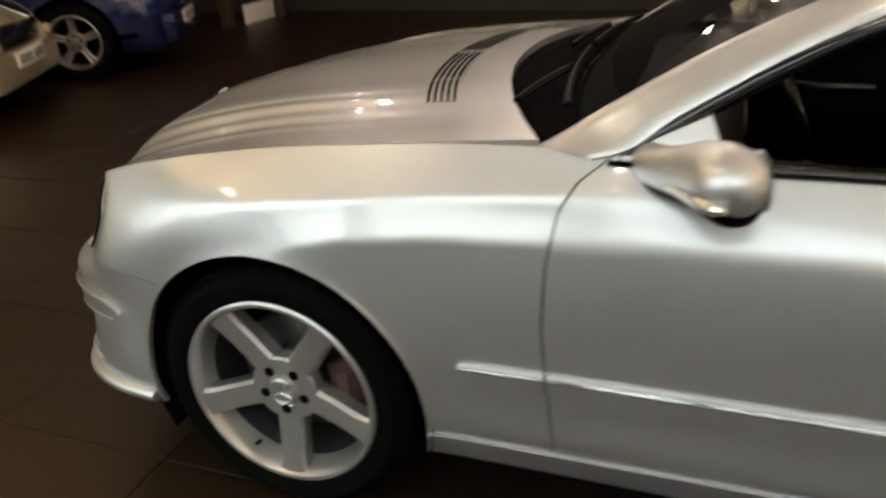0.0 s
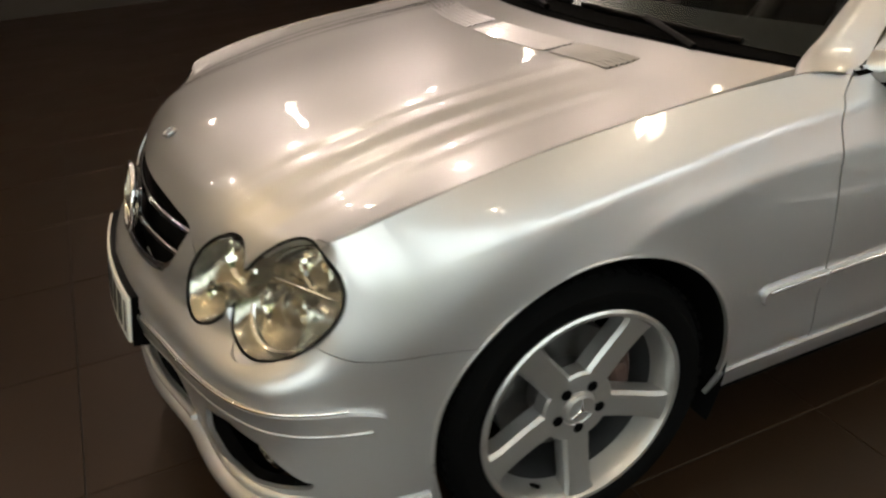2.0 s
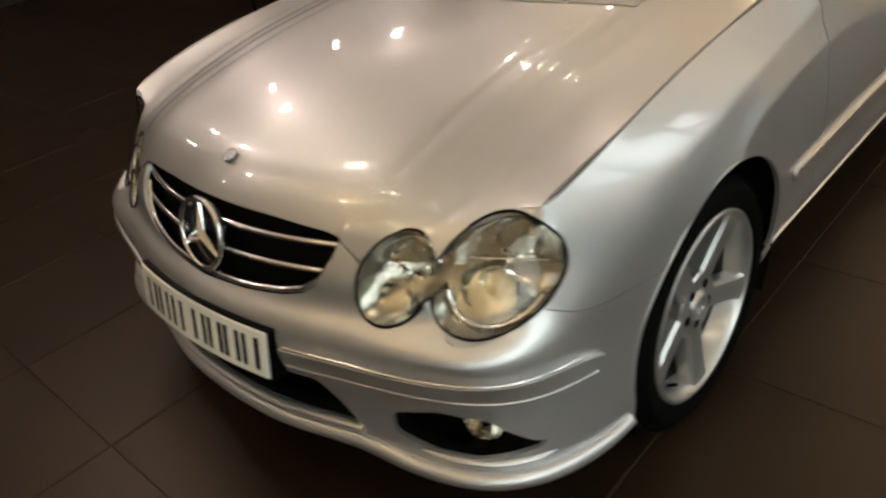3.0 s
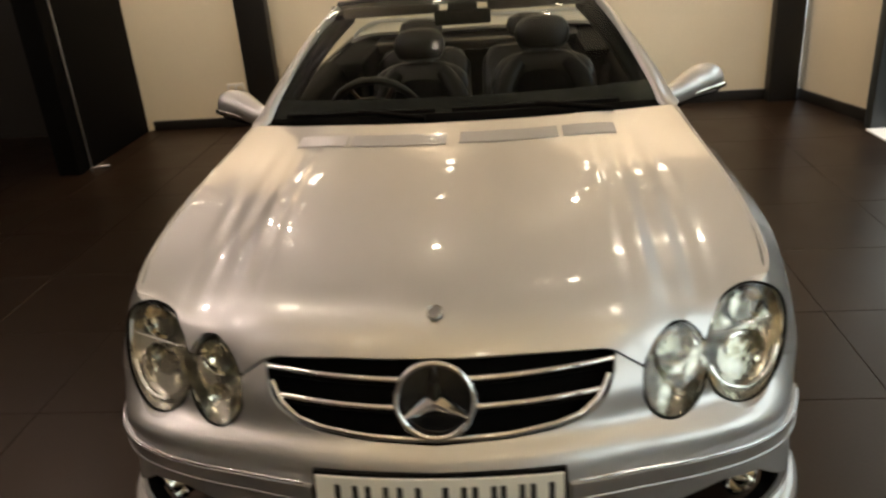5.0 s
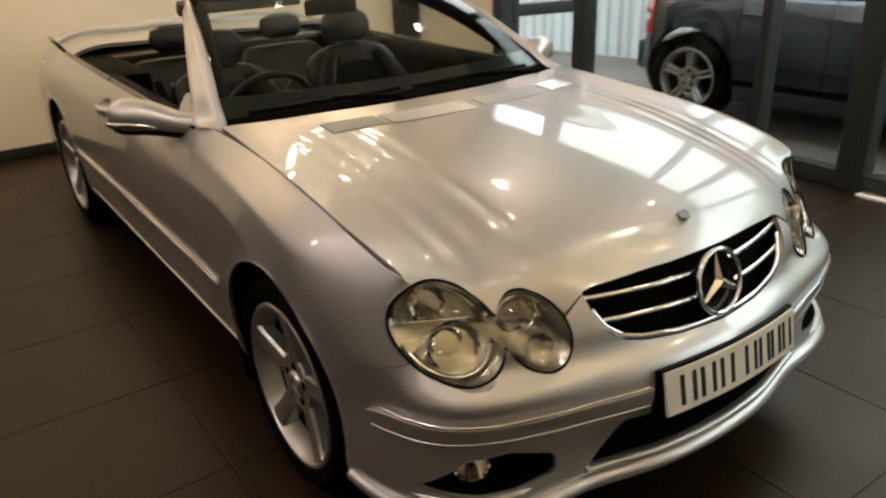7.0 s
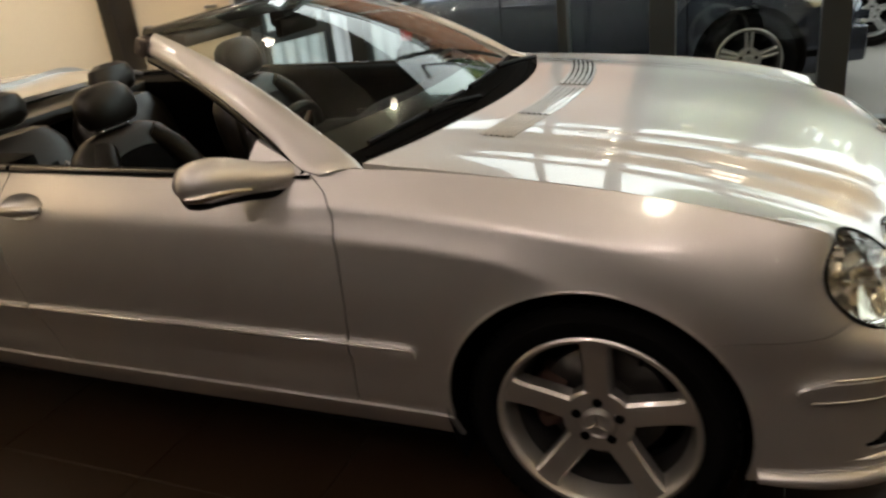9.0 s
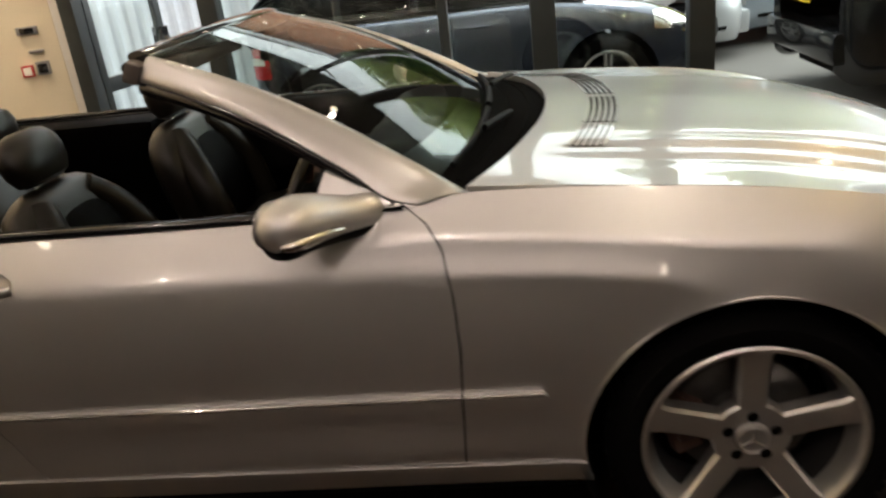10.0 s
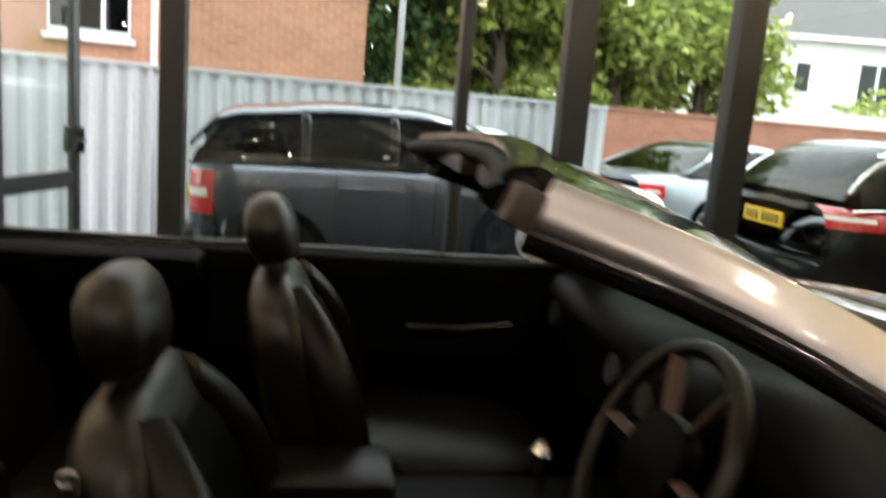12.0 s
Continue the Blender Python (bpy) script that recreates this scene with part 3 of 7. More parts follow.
def star_wheel(tyre_r=0.318, rim_r=0.244, width=0.225, turn=0.0, spokes=5, name="wheel", material=M_SILVER, twin=False):
    """A wheel with its outer face towards +y at y = 0."""
    w = empty(name)
    t = 0.03
    prof = [(rim_r - 0.004, -0.012), (rim_r + 0.006, -0.004), (rim_r + 0.022, 0.004), (rim_r + 0.045, 0.004), (tyre_r - 0.017, -0.008), (tyre_r - 0.006, -0.02),
            (tyre_r, -0.035), (tyre_r + 0.001, -width / 2), (tyre_r, -width + 0.035), (tyre_r - 0.02, -width + 0.005), (rim_r + 0.01, -width)]
    tyre = mesh_ob("tyre", *lathe(prof, 72), M_RUBBER, w, "", sharp=30)
    # tread blocks
    vs, fs = [], []
    for k in range(60):
        a = 2 * math.pi * (k + 0.15) / 60
        b = 2 * math.pi * (k + 0.85) / 60
        for y0, y1, sh in ((-0.02, -0.075, 0.02), (-0.085, -0.14, 0.0), (-0.15, -0.205, -0.02)):
            n = len(vs)
            for an, rr in ((a, tyre_r - 0.003), (b, tyre_r - 0.003), (b, tyre_r + 0.004), (a, tyre_r + 0.004)):
                for yy, s2 in ((y0, 0), (y1, sh)):
                    vs.append((rr * math.cos(an + s2), yy, rr * math.sin(an + s2)))
            fs += [(n + 4, n + 6, n + 7, n + 5), (n, n + 6, n + 4, n + 2), (n + 1, n + 3, n + 5, n + 7), (n, n + 1, n + 7, n + 6), (n + 2, n + 4, n + 5, n + 3)]
    mesh_ob("tread", vs, fs, M_RUBBER, tyre, "", smooth=False)
    r = rim_r
    prof = [(r, -0.014), (r + 0.001, -0.004), (r - 0.004, 0.0), (r - 0.012, -0.001), (r - 0.017, -0.010), (r - 0.021, -0.020), (r - 0.025, -0.036), (r - 0.033, -0.062)]
    rim = mesh_ob("rim", *lathe(prof, 72), material, w, "", sharp=40)
    mesh_ob("rim_barrel", *lathe([(r - 0.033, -0.062), (r - 0.036, -0.075), (r - 0.045, -0.13), (r - 0.02, -0.19), (r - 0.005, -width)], 48), M_BARREL, rim, "dark inner barrel")
    for k in range(spokes):
        vs, fs = [], []
        ang = turn + 2 * math.pi * k / spokes
        rs = [0.050, 0.068, 0.088, 0.12, 0.16, 0.195, 0.215, r - 0.014]
        hw = [0.034, 0.034, 0.0335, 0.0330, 0.0325, 0.0335, 0.036, 0.043]
        dep = [-0.030, -0.029, -0.027, -0.024, -0.019, -0.013, -0.010, -0.008]
        offs = (0.0,)
        if twin:
            offs, hw = (-0.022, 0.022), [0.012] * 8
        for off in offs:
            n0 = len(vs)
            for rr, h, d in zip(rs, hw, dep):
                rr *= r / 0.244
                for q, dy in ((-h, -0.045), (-h, -0.010), (-h + 0.007, -0.001), (0, 0.001), (h - 0.007, -0.001), (h, -0.010), (h, -0.045)):
                    q += off * (0.5 + 0.5 * rr / r)
                    vs.append((rr * math.cos(ang) - q * math.sin(ang), d + dy, rr * math.sin(ang) + q * math.cos(ang)))
            for i in range(len(rs) - 1):
                for j in range(6):
                    a = n0 + i * 7 + j
                    fs.append((a, a + 7, a + 8, a + 1))
        mesh_ob("spoke", vs, fs, material, rim, "", sharp=28)
    va = turn + 0.52
    tubepart("valve_stem", [((r - 0.030) * math.cos(va), -0.045, (r - 0.030) * math.sin(va)), ((r - 0.042) * math.cos(va), -0.022, (r - 0.042) * math.sin(va))], 0.0045, M_BLACK, rim, "black tyre valve", n=8)
    hub = mesh_ob("hub", *lathe([(0.088, -0.065), (0.087, -0.034), (0.082, -0.0285), (0.046, -0.0275), (0.043, -0.030), (0.040, -0.030), (0.036, -0.021), (0.0001, -0.021)], 40), material, w, "")
    for k in range(5):
        a = turn + 2 * math.pi * k / 5
        vs, fs = lathe([(0.0125, -0.031), (0.0125, -0.0262), (0.0112, -0.0258), (0.0085, -0.0270), (0.007, -0.0250), (0.0001, -0.0250)], 16)
        mesh_ob("wheel_bolt", [(x + 0.0545 * math.cos(a), y, z + 0.0545 * math.sin(a)) for x, y, z in vs], fs, M_BLACK, hub, "dark recessed wheel bolt")
    vs, fs = lathe([(0.034, -0.0215), (0.034, -0.018), (0.031, -0.016), (0.029, -0.0175), (0.0001, -0.018)], 32)
    mesh_ob("centre_cap", vs, fs, material, hub, "")
    for k in range(3):
        a = math.pi / 2 + 2 * math.pi * k / 3
        p0, p1 = (0, -0.016, 0), (0.028 * math.cos(a), -0.0165, 0.028 * math.sin(a))
        tubepart("cap_star_ray", [p0, p1], [0.004, 0.0012], M_CHROME, hub, "", n=6)
    return w


def brake(parent, rearward):
    mesh_ob("brake_disc", *lathe([(0.075, 0.0), (0.08, 0.004), (0.155, 0.004), (0.158, 0.0), (0.158, -0.022), (0.08, -0.022)], 56, -0.115, True), M_DISC, parent, "grey steel brake disc")
    mesh_ob("disc_bell", *lathe([(0.0001, 0.015), (0.07, 0.015), (0.077, 0.005), (0.078, -0.02)], 40, -0.105), M_DISC, parent, "")
    # caliper: a curved block that grips the disc's rear edge, with a raised bridge
    for name, r0, r1, span, y0, y1 in (("brake_caliper", 0.098, 0.176, 0.50, -0.16, -0.078), ("caliper_bridge", 0.118, 0.160, 0.26, -0.078, -0.068)):
        vs, fs = [], []
        for k in range(9):
            a = span * (k / 4 - 1)
            c, d = rearward * math.cos(a), math.sin(a)
            e = 0.006 if k in (0, 8) else 0.0
            vs += [(q * c, y, q * d) for q, y in ((r0 + e, y0), (r0 + e, y1 - 0.008), (r0 + 0.008, y1 - e), (r1 - 0.010, y1 - e), (r1 - e, y1 - 0.012), (r1 - e, y0))]
        for k in range(8):
            for j in range(6):
                fs.append((6 * k + j, 6 * k + (j + 1) % 6, 6 * k + 6 + (j + 1) % 6, 6 * k + 6 + j)[::int(rearward)])
        fs += [tuple(range(6))[::-int(rearward)], tuple(range(48, 54))[::int(rearward)]]
        mesh_ob(name, vs, fs, M_CALIPER, parent, "dark red-brown brake caliper", sharp=40)


def put_wheel(x, y, turn, right=False):
    w = star_wheel(turn=turn)
    brake(w, 1 if right else -1)
    m = pose(x, -y if right else y, 0.319, 0, 0, 180 if right else 0)
    w.matrix_world = m
    w.parent = car
    return w


for x in (0.0, -2.715):
    put_wheel(x, 0.852, radians(-90))
    put_wheel(x, 0.852, radians(90), True)
    for s in (1, -1):
        # black liner over the wheel
        vs, fs = [], []
        for k in range(25):
            a = math.pi * (k / 24 * 1.3 - 0.15)
            for yy in (0.848, 0.56):
                vs.append((x - 0.01 + 0.372 * math.cos(a), s * yy, 0.33 + 0.372 * math.sin(a)))
        for k in range(24):
            fs.append((2 * k, 2 * k + 1, 2 * k + 3, 2 * k + 2))
        n = len(vs)
        vs += [(x - 0.4, s * 0.56, 0.12), (x + 0.4, s * 0.56, 0.12), (x + 0.4, s * 0.56, 0.74), (x - 0.4, s * 0.56, 0.74)]
        fs.append((n, n + 1, n + 2, n + 3))
        mesh_ob("wheel_arch_liner", vs, fs, M_VOID, car)
        # rolled lip of the arch, along the skin
        pts = []
        for k in range(61):
            a = math.pi * (k / 60 * 1.22 - 0.11)
            px, pz = x - 0.01 + 0.360 * math.cos(a), 0.33 + 0.360 * math.sin(a)
            if pz < 0.24:
                continue
            col = np.array(SIDE)
            yy = np.interp(pz, [0.235, 0.29, 0.385, 0.48, 0.55, 0.6, 0.70], [np.interp(px, col[3:13, j, 0], col[3:13, j, 1]) for j in range(7)])
            yy += pressed(np.array([[px, yy, pz]]))[0]
            pts.append((px, s * (yy - 0.001), pz))
        tubepart("wheel_arch_lip", pts, 0.0042, M_PAINT, car, "", n=8)

# underside
boxpart("underbody", -3.6, 0.72, -0.56, 0.56, 0.17, 0.26, M_VOID, car, "", 0.02)
boxpart("underbody", -2.36, -0.38, -0.795, 0.795, 0.175, 0.24, M_VOID, car, "", 0.02)

# ---- nose: headlamps, grille, badges, number plate ----


def lamp_x(y, z):
    a, b = abs(y) - 0.6, z - 0.66
    return LX[0] + LX[1] * a + LX[2] * b + LX[3] * a * a + LX[4] * a * b + LX[5] * b * b


def skin_samples(skin, n, m):
    gu, gv = np.meshgrid(np.linspace(0, 1, n), np.linspace(0, 1, m), indexing="ij")
    return skin.at(np.stack([gu.ravel(), gv.ravel()], 1))


HOOD_P = skin_samples(hood, 260, 160)
NOSE_P = np.concatenate([skin_samples(side, 520, 160), HOOD_P])
NOSE_P = NOSE_P[NOSE_P[:, 0] > 0.3]


def nose_x(y, z):
    """How far ahead the bodywork stands at a height and width."""
    d = (NOSE_P[:, 1] - abs(y)) ** 2 + (NOSE_P[:, 2] - z) ** 2
    k = np.argsort(d)[:6]
    return float(NOSE_P[k, 0].mean())


def hood_z(x, y):
    d = (HOOD_P[:, 0] - x) ** 2 + (HOOD_P[:, 1] - abs(y)) ** 2
    k = np.argsort(d)[:4]
    return float(HOOD_P[k, 2].mean())


LAMPS = ((0.678, 0.674, 0.103, 0.104), (0.506, 0.659, 0.072, 0.082))


def lamp_outline(grow=0.0, n=120):
    """The twin round outline as (y, z), anticlockwise."""
    out = []
    for k in range(n * 4):
        a = 2 * math.pi * k / (n * 4)
        dy, dz = math.cos(a), math.sin(a)
        best = 0
        for cy, cz, ra, rb in LAMPS:
            # farthest crossing of a ray from the waist with each ellipse
            oy, oz = 0.581 - cy, 0.665 - cz
            sh = 0.10
            oz2, dz2 = oz - sh * oy, dz - sh * dy
            A = (dy / (ra + grow)) ** 2 + (dz2 / (rb + grow)) ** 2
            B = 2 * (oy * dy / (ra + grow) ** 2 + oz2 * dz2 / (rb + grow) ** 2)
            C = (oy / (ra + grow)) ** 2 + (oz2 / (rb + grow)) ** 2 - 1
            D = B * B - 4 * A * C
            if D > 0:
                best = max(best, (-B + math.sqrt(D)) / (2 * A))
        out.append((0.581 + dy * best, 0.665 + dz * best))
    # even steps
    P = np.array(out + out[:1])
    L = np.r_[0, np.cumsum(np.hypot(*np.diff(P, axis=0).T))]
    q = np.linspace(0, L[-1], n, endpoint=False)
    return list(zip(np.interp(q, L, P[:, 0]), np.interp(q, L, P[:, 1])))


M_REFLECTOR = mat("lamp_reflector", (0.80, 0.78, 0.72), 0.06, 1.0, 0, 40, 0.08)
M_AMBER = mat("amber_bulb", (0.5, 0.38, 0.22), 0.25, 0, 0.5)
M_SILVER_INNER = mat("lamp_housing_grey", (0.42, 0.405, 0.36), 0.16, 0.9, 0.3, 25, 0.15, 0.0014, 55)


def headlamp(s):
    lamp = empty("headlamp")
    lamp.parent = car
    edge = lamp_outline(0.003, 110)
    n = len(edge)
    gap = [nose_x(y, z) - lamp_x(y, z) for y, z in edge]
    body = [sum(gap[(k + d) % n] for d in range(-1, 2)) / 3 for k in range(n)]
    gap = [g + 0.012 if y > 0.68 and z > 0.735 else min(max(g, -0.012), 0.005 if z < 0.63 else 0.013) for g, (y, z) in zip(gap, edge)]
    gap = [sum(gap[(k + d) % n] for d in range(-5, 6)) / 11 for k in range(n)]
    # painted surround between bodywork and lens
    ring = lamp_outline(0.0062, 110)
    vs = [(lamp_x(y, z) + g - 0.004, s * y, z) for (y, z), g in zip(edge, gap)] + [(lamp_x(y, z) + g - 0.0015, s * y, z) for (y, z), g in zip(ring, body)]
    mesh_ob("lamp_surround", vs, [(k, (k + 1) % n, n + (k + 1) % n, n + k)[:: s] for k in range(n)], M_PAINT, lamp, "silver painted edge round the lens")
    # domed lens: rings from the outline to the waist line
    vs, fs = [], []
    rings = [1.0, 0.97, 0.9, 0.75, 0.55, 0.35, 0.15]
    for q in rings:
        for (y, z), g in zip(edge, gap):
            yc = min(max(y, 0.53), 0.65)
            zc = 0.665
            yy, zz = yc + (y - yc) * q, zc + (z - zc) * q
            vs.append((lamp_x(yy, zz) + g * q * q - 0.001 + 0.016 * (1 - q**2.5), s * yy, zz))
    for r in range(len(rings) - 1):
        for k in range(n):
            a, b = r * n + k, r * n + (k + 1) % n
            fs.append((a, b, b + n, a + n)[:: s])
    m = (len(rings) - 1) * n
    fs.append(tuple(range(m, m + n))[:: s])
    lens = mesh_ob("lens", vs, fs, M_LENS, lamp, "clear lens", sharp=80)
    lens.visible_shadow = False
    tubepart("gasket", [(lamp_x(y, z) + g - 0.001, s * y, z) for (y, z), g in zip(edge, gap)], 0.0034, M_BLACK, lamp, "black rubber seal round the lens", n=8, closed=True)
    # bucket behind
    vs, fs = [], []
    depths = [(1.01, -0.004), (0.97, -0.03), (0.8, -0.065), (0.0, -0.075)]
    for q, d in depths:
        for (y, z), g in zip(edge, gap):
            yc = min(max(y, 0.55), 0.63)
            yy, zz = yc + (y - yc) * q, 0.665 + (z - 0.665) * q
            vs.append((lamp_x(yy, zz) + g * max(0, 1 - abs(d) * 12) + d * 0.75, s * yy, zz))
    for r in range(len(depths) - 1):
        for k in range(n):
            a, b = r * n + k, r * n + (k + 1) % n
            fs.append((a, b, b + n, a + n))
    mesh_ob("bucket", vs, fs, M_SILVER_INNER, lamp, "silver inner housing")
    ax = Vector((0.92, 0.36 * s, 0.12)).normalized()

    def bowl(name, cy, cz, rad, depth, back, inner=0.3, facets=0, mt=M_REFLECTOR):
        prof = [(rad, 0.0), (rad * 0.97, -0.002), (rad * 0.86, -depth * 0.35), (rad * 0.66, -depth * 0.68), (rad * inner, -depth), (0.0001, -depth)]
        v, f = lathe(prof, facets * 2)
        # flutes: every second facet stands a little proud
        v = [(x * (1 + 0.03 * math.cos(facets * math.atan2(z, x))), y, z * (1 + 0.03 * math.cos(facets * math.atan2(z, x)))) for x, y, z in v]
        turn = Vector((0, 1, 0)).rotation_difference(ax).to_matrix()
        c = Vector((lamp_x(cy, cz) + back, s * cy, cz))
        return mesh_ob(name, [c + turn @ Vector(p) for p in v], f, mt, lamp, "", sharp=6)

    # outer lamp: a low bowl over a turn-signal bowl, inner lamp: main beam and fluted base
    bowl("reflector_bowl", 0.668, 0.640, 0.062, 0.05, -0.020, 0.32, 13)
    bowl("reflector_bowl", 0.690, 0.725, 0.044, 0.04, -0.018, 0.3, 11)
    bowl("reflector_bowl", 0.514, 0.688, 0.044, 0.04, -0.020, 0.3, 11)
    bowl("reflector_bowl", 0.498, 0.615, 0.036, 0.03, -0.022, 0.3, 12)
    for cy, cz, rad, mt in ((0.668, 0.640, 0.034, M_LENS), (0.514, 0.688, 0.022, M_LENS)):
        v, f = lathe([(rad, 0.0), (rad * 0.94, rad * 0.30), (rad * 0.7, rad * 0.62), (rad * 0.35, rad * 0.8), (0.0001, rad * 0.85)], 28)
        turn = Vector((0, 1, 0)).rotation_difference(ax).to_matrix()
        c = Vector((lamp_x(cy, cz) - 0.05, s * cy, cz))
        mesh_ob("projector_lens", [c + turn @ Vector(p) for p in v], f, M_LENS, lamp, "round glass projector lens")
        v, f = lathe([(rad * 1.12, -0.01), (rad * 1.14, 0.004), (rad * 1.02, 0.006), (rad * 0.98, 0.0)], 28)
        mesh_ob("chrome_ring", [c + turn @ Vector(p) for p in v], f, M_CHROME, lamp, "")
    c = Vector((lamp_x(0.705, 0.735) - 0.04, s * 0.705, 0.735))
    v, f = lathe([(0.0001, 0.03), (0.008, 0.026), (0.011, 0.015), (0.011, 0.0), (0.008, -0.02)], 16)
    turn = Vector((0, 1, 0)).rotation_difference(ax).to_matrix()
    mesh_ob("amber_bulb", [c + turn @ Vector(p) for p in v], f, M_AMBER, lamp, "amber indicator bulb")
    # thin shelf between the two bowls of the outer lamp
    pts = [(lamp_x(y, 0.694) - 0.016 - 0.006 * (j == 0), s * y, 0.694 + 0.012 * (y - 0.67)) for j, y in enumerate(np.linspace(0.605, 0.752, 9))]
    tubepart("bright_trim", pts, 0.0034, M_CHROME, lamp, "", n=6, squash=0.5)
    # curved bright dividers
    for cy, cz, rad, a0, a1 in ((0.674, 0.665, 0.085, 200, 340), (0.506, 0.66, 0.062, 20, 160), (0.674, 0.668, 0.088, 60, 150)):
        pts = []
        for k in range(15):
            a = radians(a0 + (a1 - a0) * k / 14)
            y, z = cy + rad * math.cos(a), cz + rad * math.sin(a)
            pts.append((lamp_x(y, z) - 0.022, s * y, z))
        tubepart("bright_trim", pts, 0.006, M_CHROME, lamp, "", n=6, squash=0.5)
    return lamp


headlamp(1)
headlamp(-1)


def grille_x(y, z, back=0.0):
    """Depth of the grille's face."""
    return np.interp(z, [0.55, 0.58, 0.635, 0.69, 0.74], [0.80, 0.783, 0.764, 0.738, 0.702]) - 0.42 * y * y - back


grille = empty("grille")
grille.parent = car
vs, fs = [], []
ys, zs = np.linspace(-0.40, 0.40, 25), np.linspace(0.555, 0.76, 9)
for z in zs:
    vs += [(grille_x(y, z, 0.045), y, z) for y in ys]
for r in range(8):
    for k in range(24):
        a = r * 25 + k
        fs.append((a, a + 1, a + 26, a + 25))
mesh_ob("grille_backing", vs, fs, M_VOID, grille, "black grille mesh panel")
for z, half, h in ((0.697, 0.374, 0.0065), (0.645, 0.352, 0.0065)):
    pts = [(grille_x(y, z, 0.010), y, z + 0.004 * (y / 0.37) ** 2) for y in np.linspace(-half, half, 41)]
    tubepart("grille_bar", pts, 0.0075, M_CHROME, grille, "polished chrome grille bar", n=10, squash=0.9)
    pts = [(grille_x(y, z - 0.012, 0.028), y, z - 0.016) for y in np.linspace(-half, half, 41)]
    tubepart("grille_fin", pts, 0.010, M_BLACK, grille, "black fin under the bar", n=8, squash=0.35)
pts = []
for y in np.linspace(-0.362, 0.362, 61):
    z = np.interp(abs(y), [0, 0.15, 0.25, 0.302, 0.34, 0.362], [0.581, 0.585, 0.594, 0.606, 0.632, 0.672]) + 0.004
    pts.append((grille_x(y, z, 0.004), y, z))
tubepart("grille_lower_trim", pts, 0.007, M_CHROME, grille, "chrome strip along the lower edge", n=10)
# three-pointed round emblem: ring and rays
C = Vector((0.762, 0, 0.670))
up = Vector((-0.27, 0, 0.963)).normalized()
sd = Vector((0, 1, 0))
pts = [C + (sd * math.cos(a) + up * math.sin(a)) * 0.080 for a in np.linspace(0, 2 * math.pi, 56, endpoint=False)]
emblem = tubepart("round_emblem", pts, 0.0068, M_CHROME, grille, "large chrome ring emblem", n=10, closed=True)
fw = up.cross(sd).normalized()
fw = fw if fw.x > 0 else -fw
for k in range(3):
    a = math.pi / 2 + k * 2 * math.pi / 3
    d = sd * math.cos(a) + up * math.sin(a)
    p = d.cross(fw)
    vs = [C + p * 0.0165, C - p * 0.0165, C + d * 0.078 + p * 0.0035, C + d * 0.078 - p * 0.0035, C + fw * 0.011, C + d * 0.078 + fw * 0.004, C - fw * 0.006, C + d * 0.078 - fw * 0.004]
    mesh_ob("emblem_ray", vs, [(0, 4, 5, 2), (4, 1, 3, 5), (0, 2, 7, 6), (1, 6, 7, 3), (2, 5, 3, 7), (0, 6, 1, 4)], M_CHROME, emblem, "", smooth=False)
tubepart("emblem_backing", [C - fw * 0.02, C - fw * 0.012], 0.076, M_GLOSSBLACK, grille, "black disc behind the emblem", n=48)
# small round badge on the bonnet
nrm = Vector((0.45, 0, 0.89)).normalized()
B = Vector((0.634, 0, 0.808))
tubepart("bonnet_badge", [B - nrm * 0.004, B + nrm * 0.003], 0.0175, M_STEEL, car, "small round dark metal badge", n=36)
bx = Vector((0, 1, 0)).cross(nrm)
tubepart("bonnet_badge_ring", [B + nrm * 0.003 + (Vector((0, 1, 0)) * math.cos(a) + bx * math.sin(a)) * 0.0165 for a in np.linspace(0, 2 * math.pi, 36, endpoint=False)], 0.002, M_CHROME, car, "", n=6, closed=True)

# number plate with plain bars for its characters
PM = Matrix.Translation((0.853, 0, 0.481)) @ pose(0, 0, 0, 0, -11.2, 0)


def bowed(name, x0, x1, y0, y1, z0, z1, material, parent, label="", n=1):
    """A thin board bowed to follow the bumper."""
    vs, fs = [], []
    for k in range(n + 1):
        y = y0 + (y1 - y0) * k / n
        d = -0.27 * y * y
        vs += [PM @ Vector(p) for p in ((x0 + d, y, z0), (x1 + d - 0.001, y, z0), (x1 + d, y, z0 + 0.001), (x1 + d, y, z1 - 0.001), (x1 + d - 0.001, y, z1), (x0 + d, y, z1))]
    for k in range(n):
        for r in range(6):
            a, b = 6 * k + r, 6 * k + (r + 1) % 6
            fs.append((a, a + 6, b + 6, b))
    fs += [tuple(range(6)), tuple(range(6 * n + 5, 6 * n - 1, -1))]
    return mesh_ob(name, vs, fs, material, parent, label, sharp=30)


plate = bowed("number_plate", -0.004, 0.003, -0.257, 0.257, -0.0555, 0.0555, M_PLATE, car, "white number plate with black bars", 16)
bowed("plate_holder", -0.042, -0.005, -0.264, 0.264, -0.063, 0.062, M_BLACK, car, "black plate holder", 16)
for k, yy in enumerate((-0.213, -0.153, -0.096, -0.036, 0.058, 0.125, 0.19)):
    yy = -yy
    for a, b in (((-0.025, -0.013), (-0.039, 0.039)), ((0.013, 0.025), (-0.039, 0.039))):
        bowed("plate_bar", 0.0032, 0.0046, yy + a[0], yy + a[1], b[0], b[1], M_MARK, plate, "black bar")

# ---- bumper trim, splitter, fog lamps ----


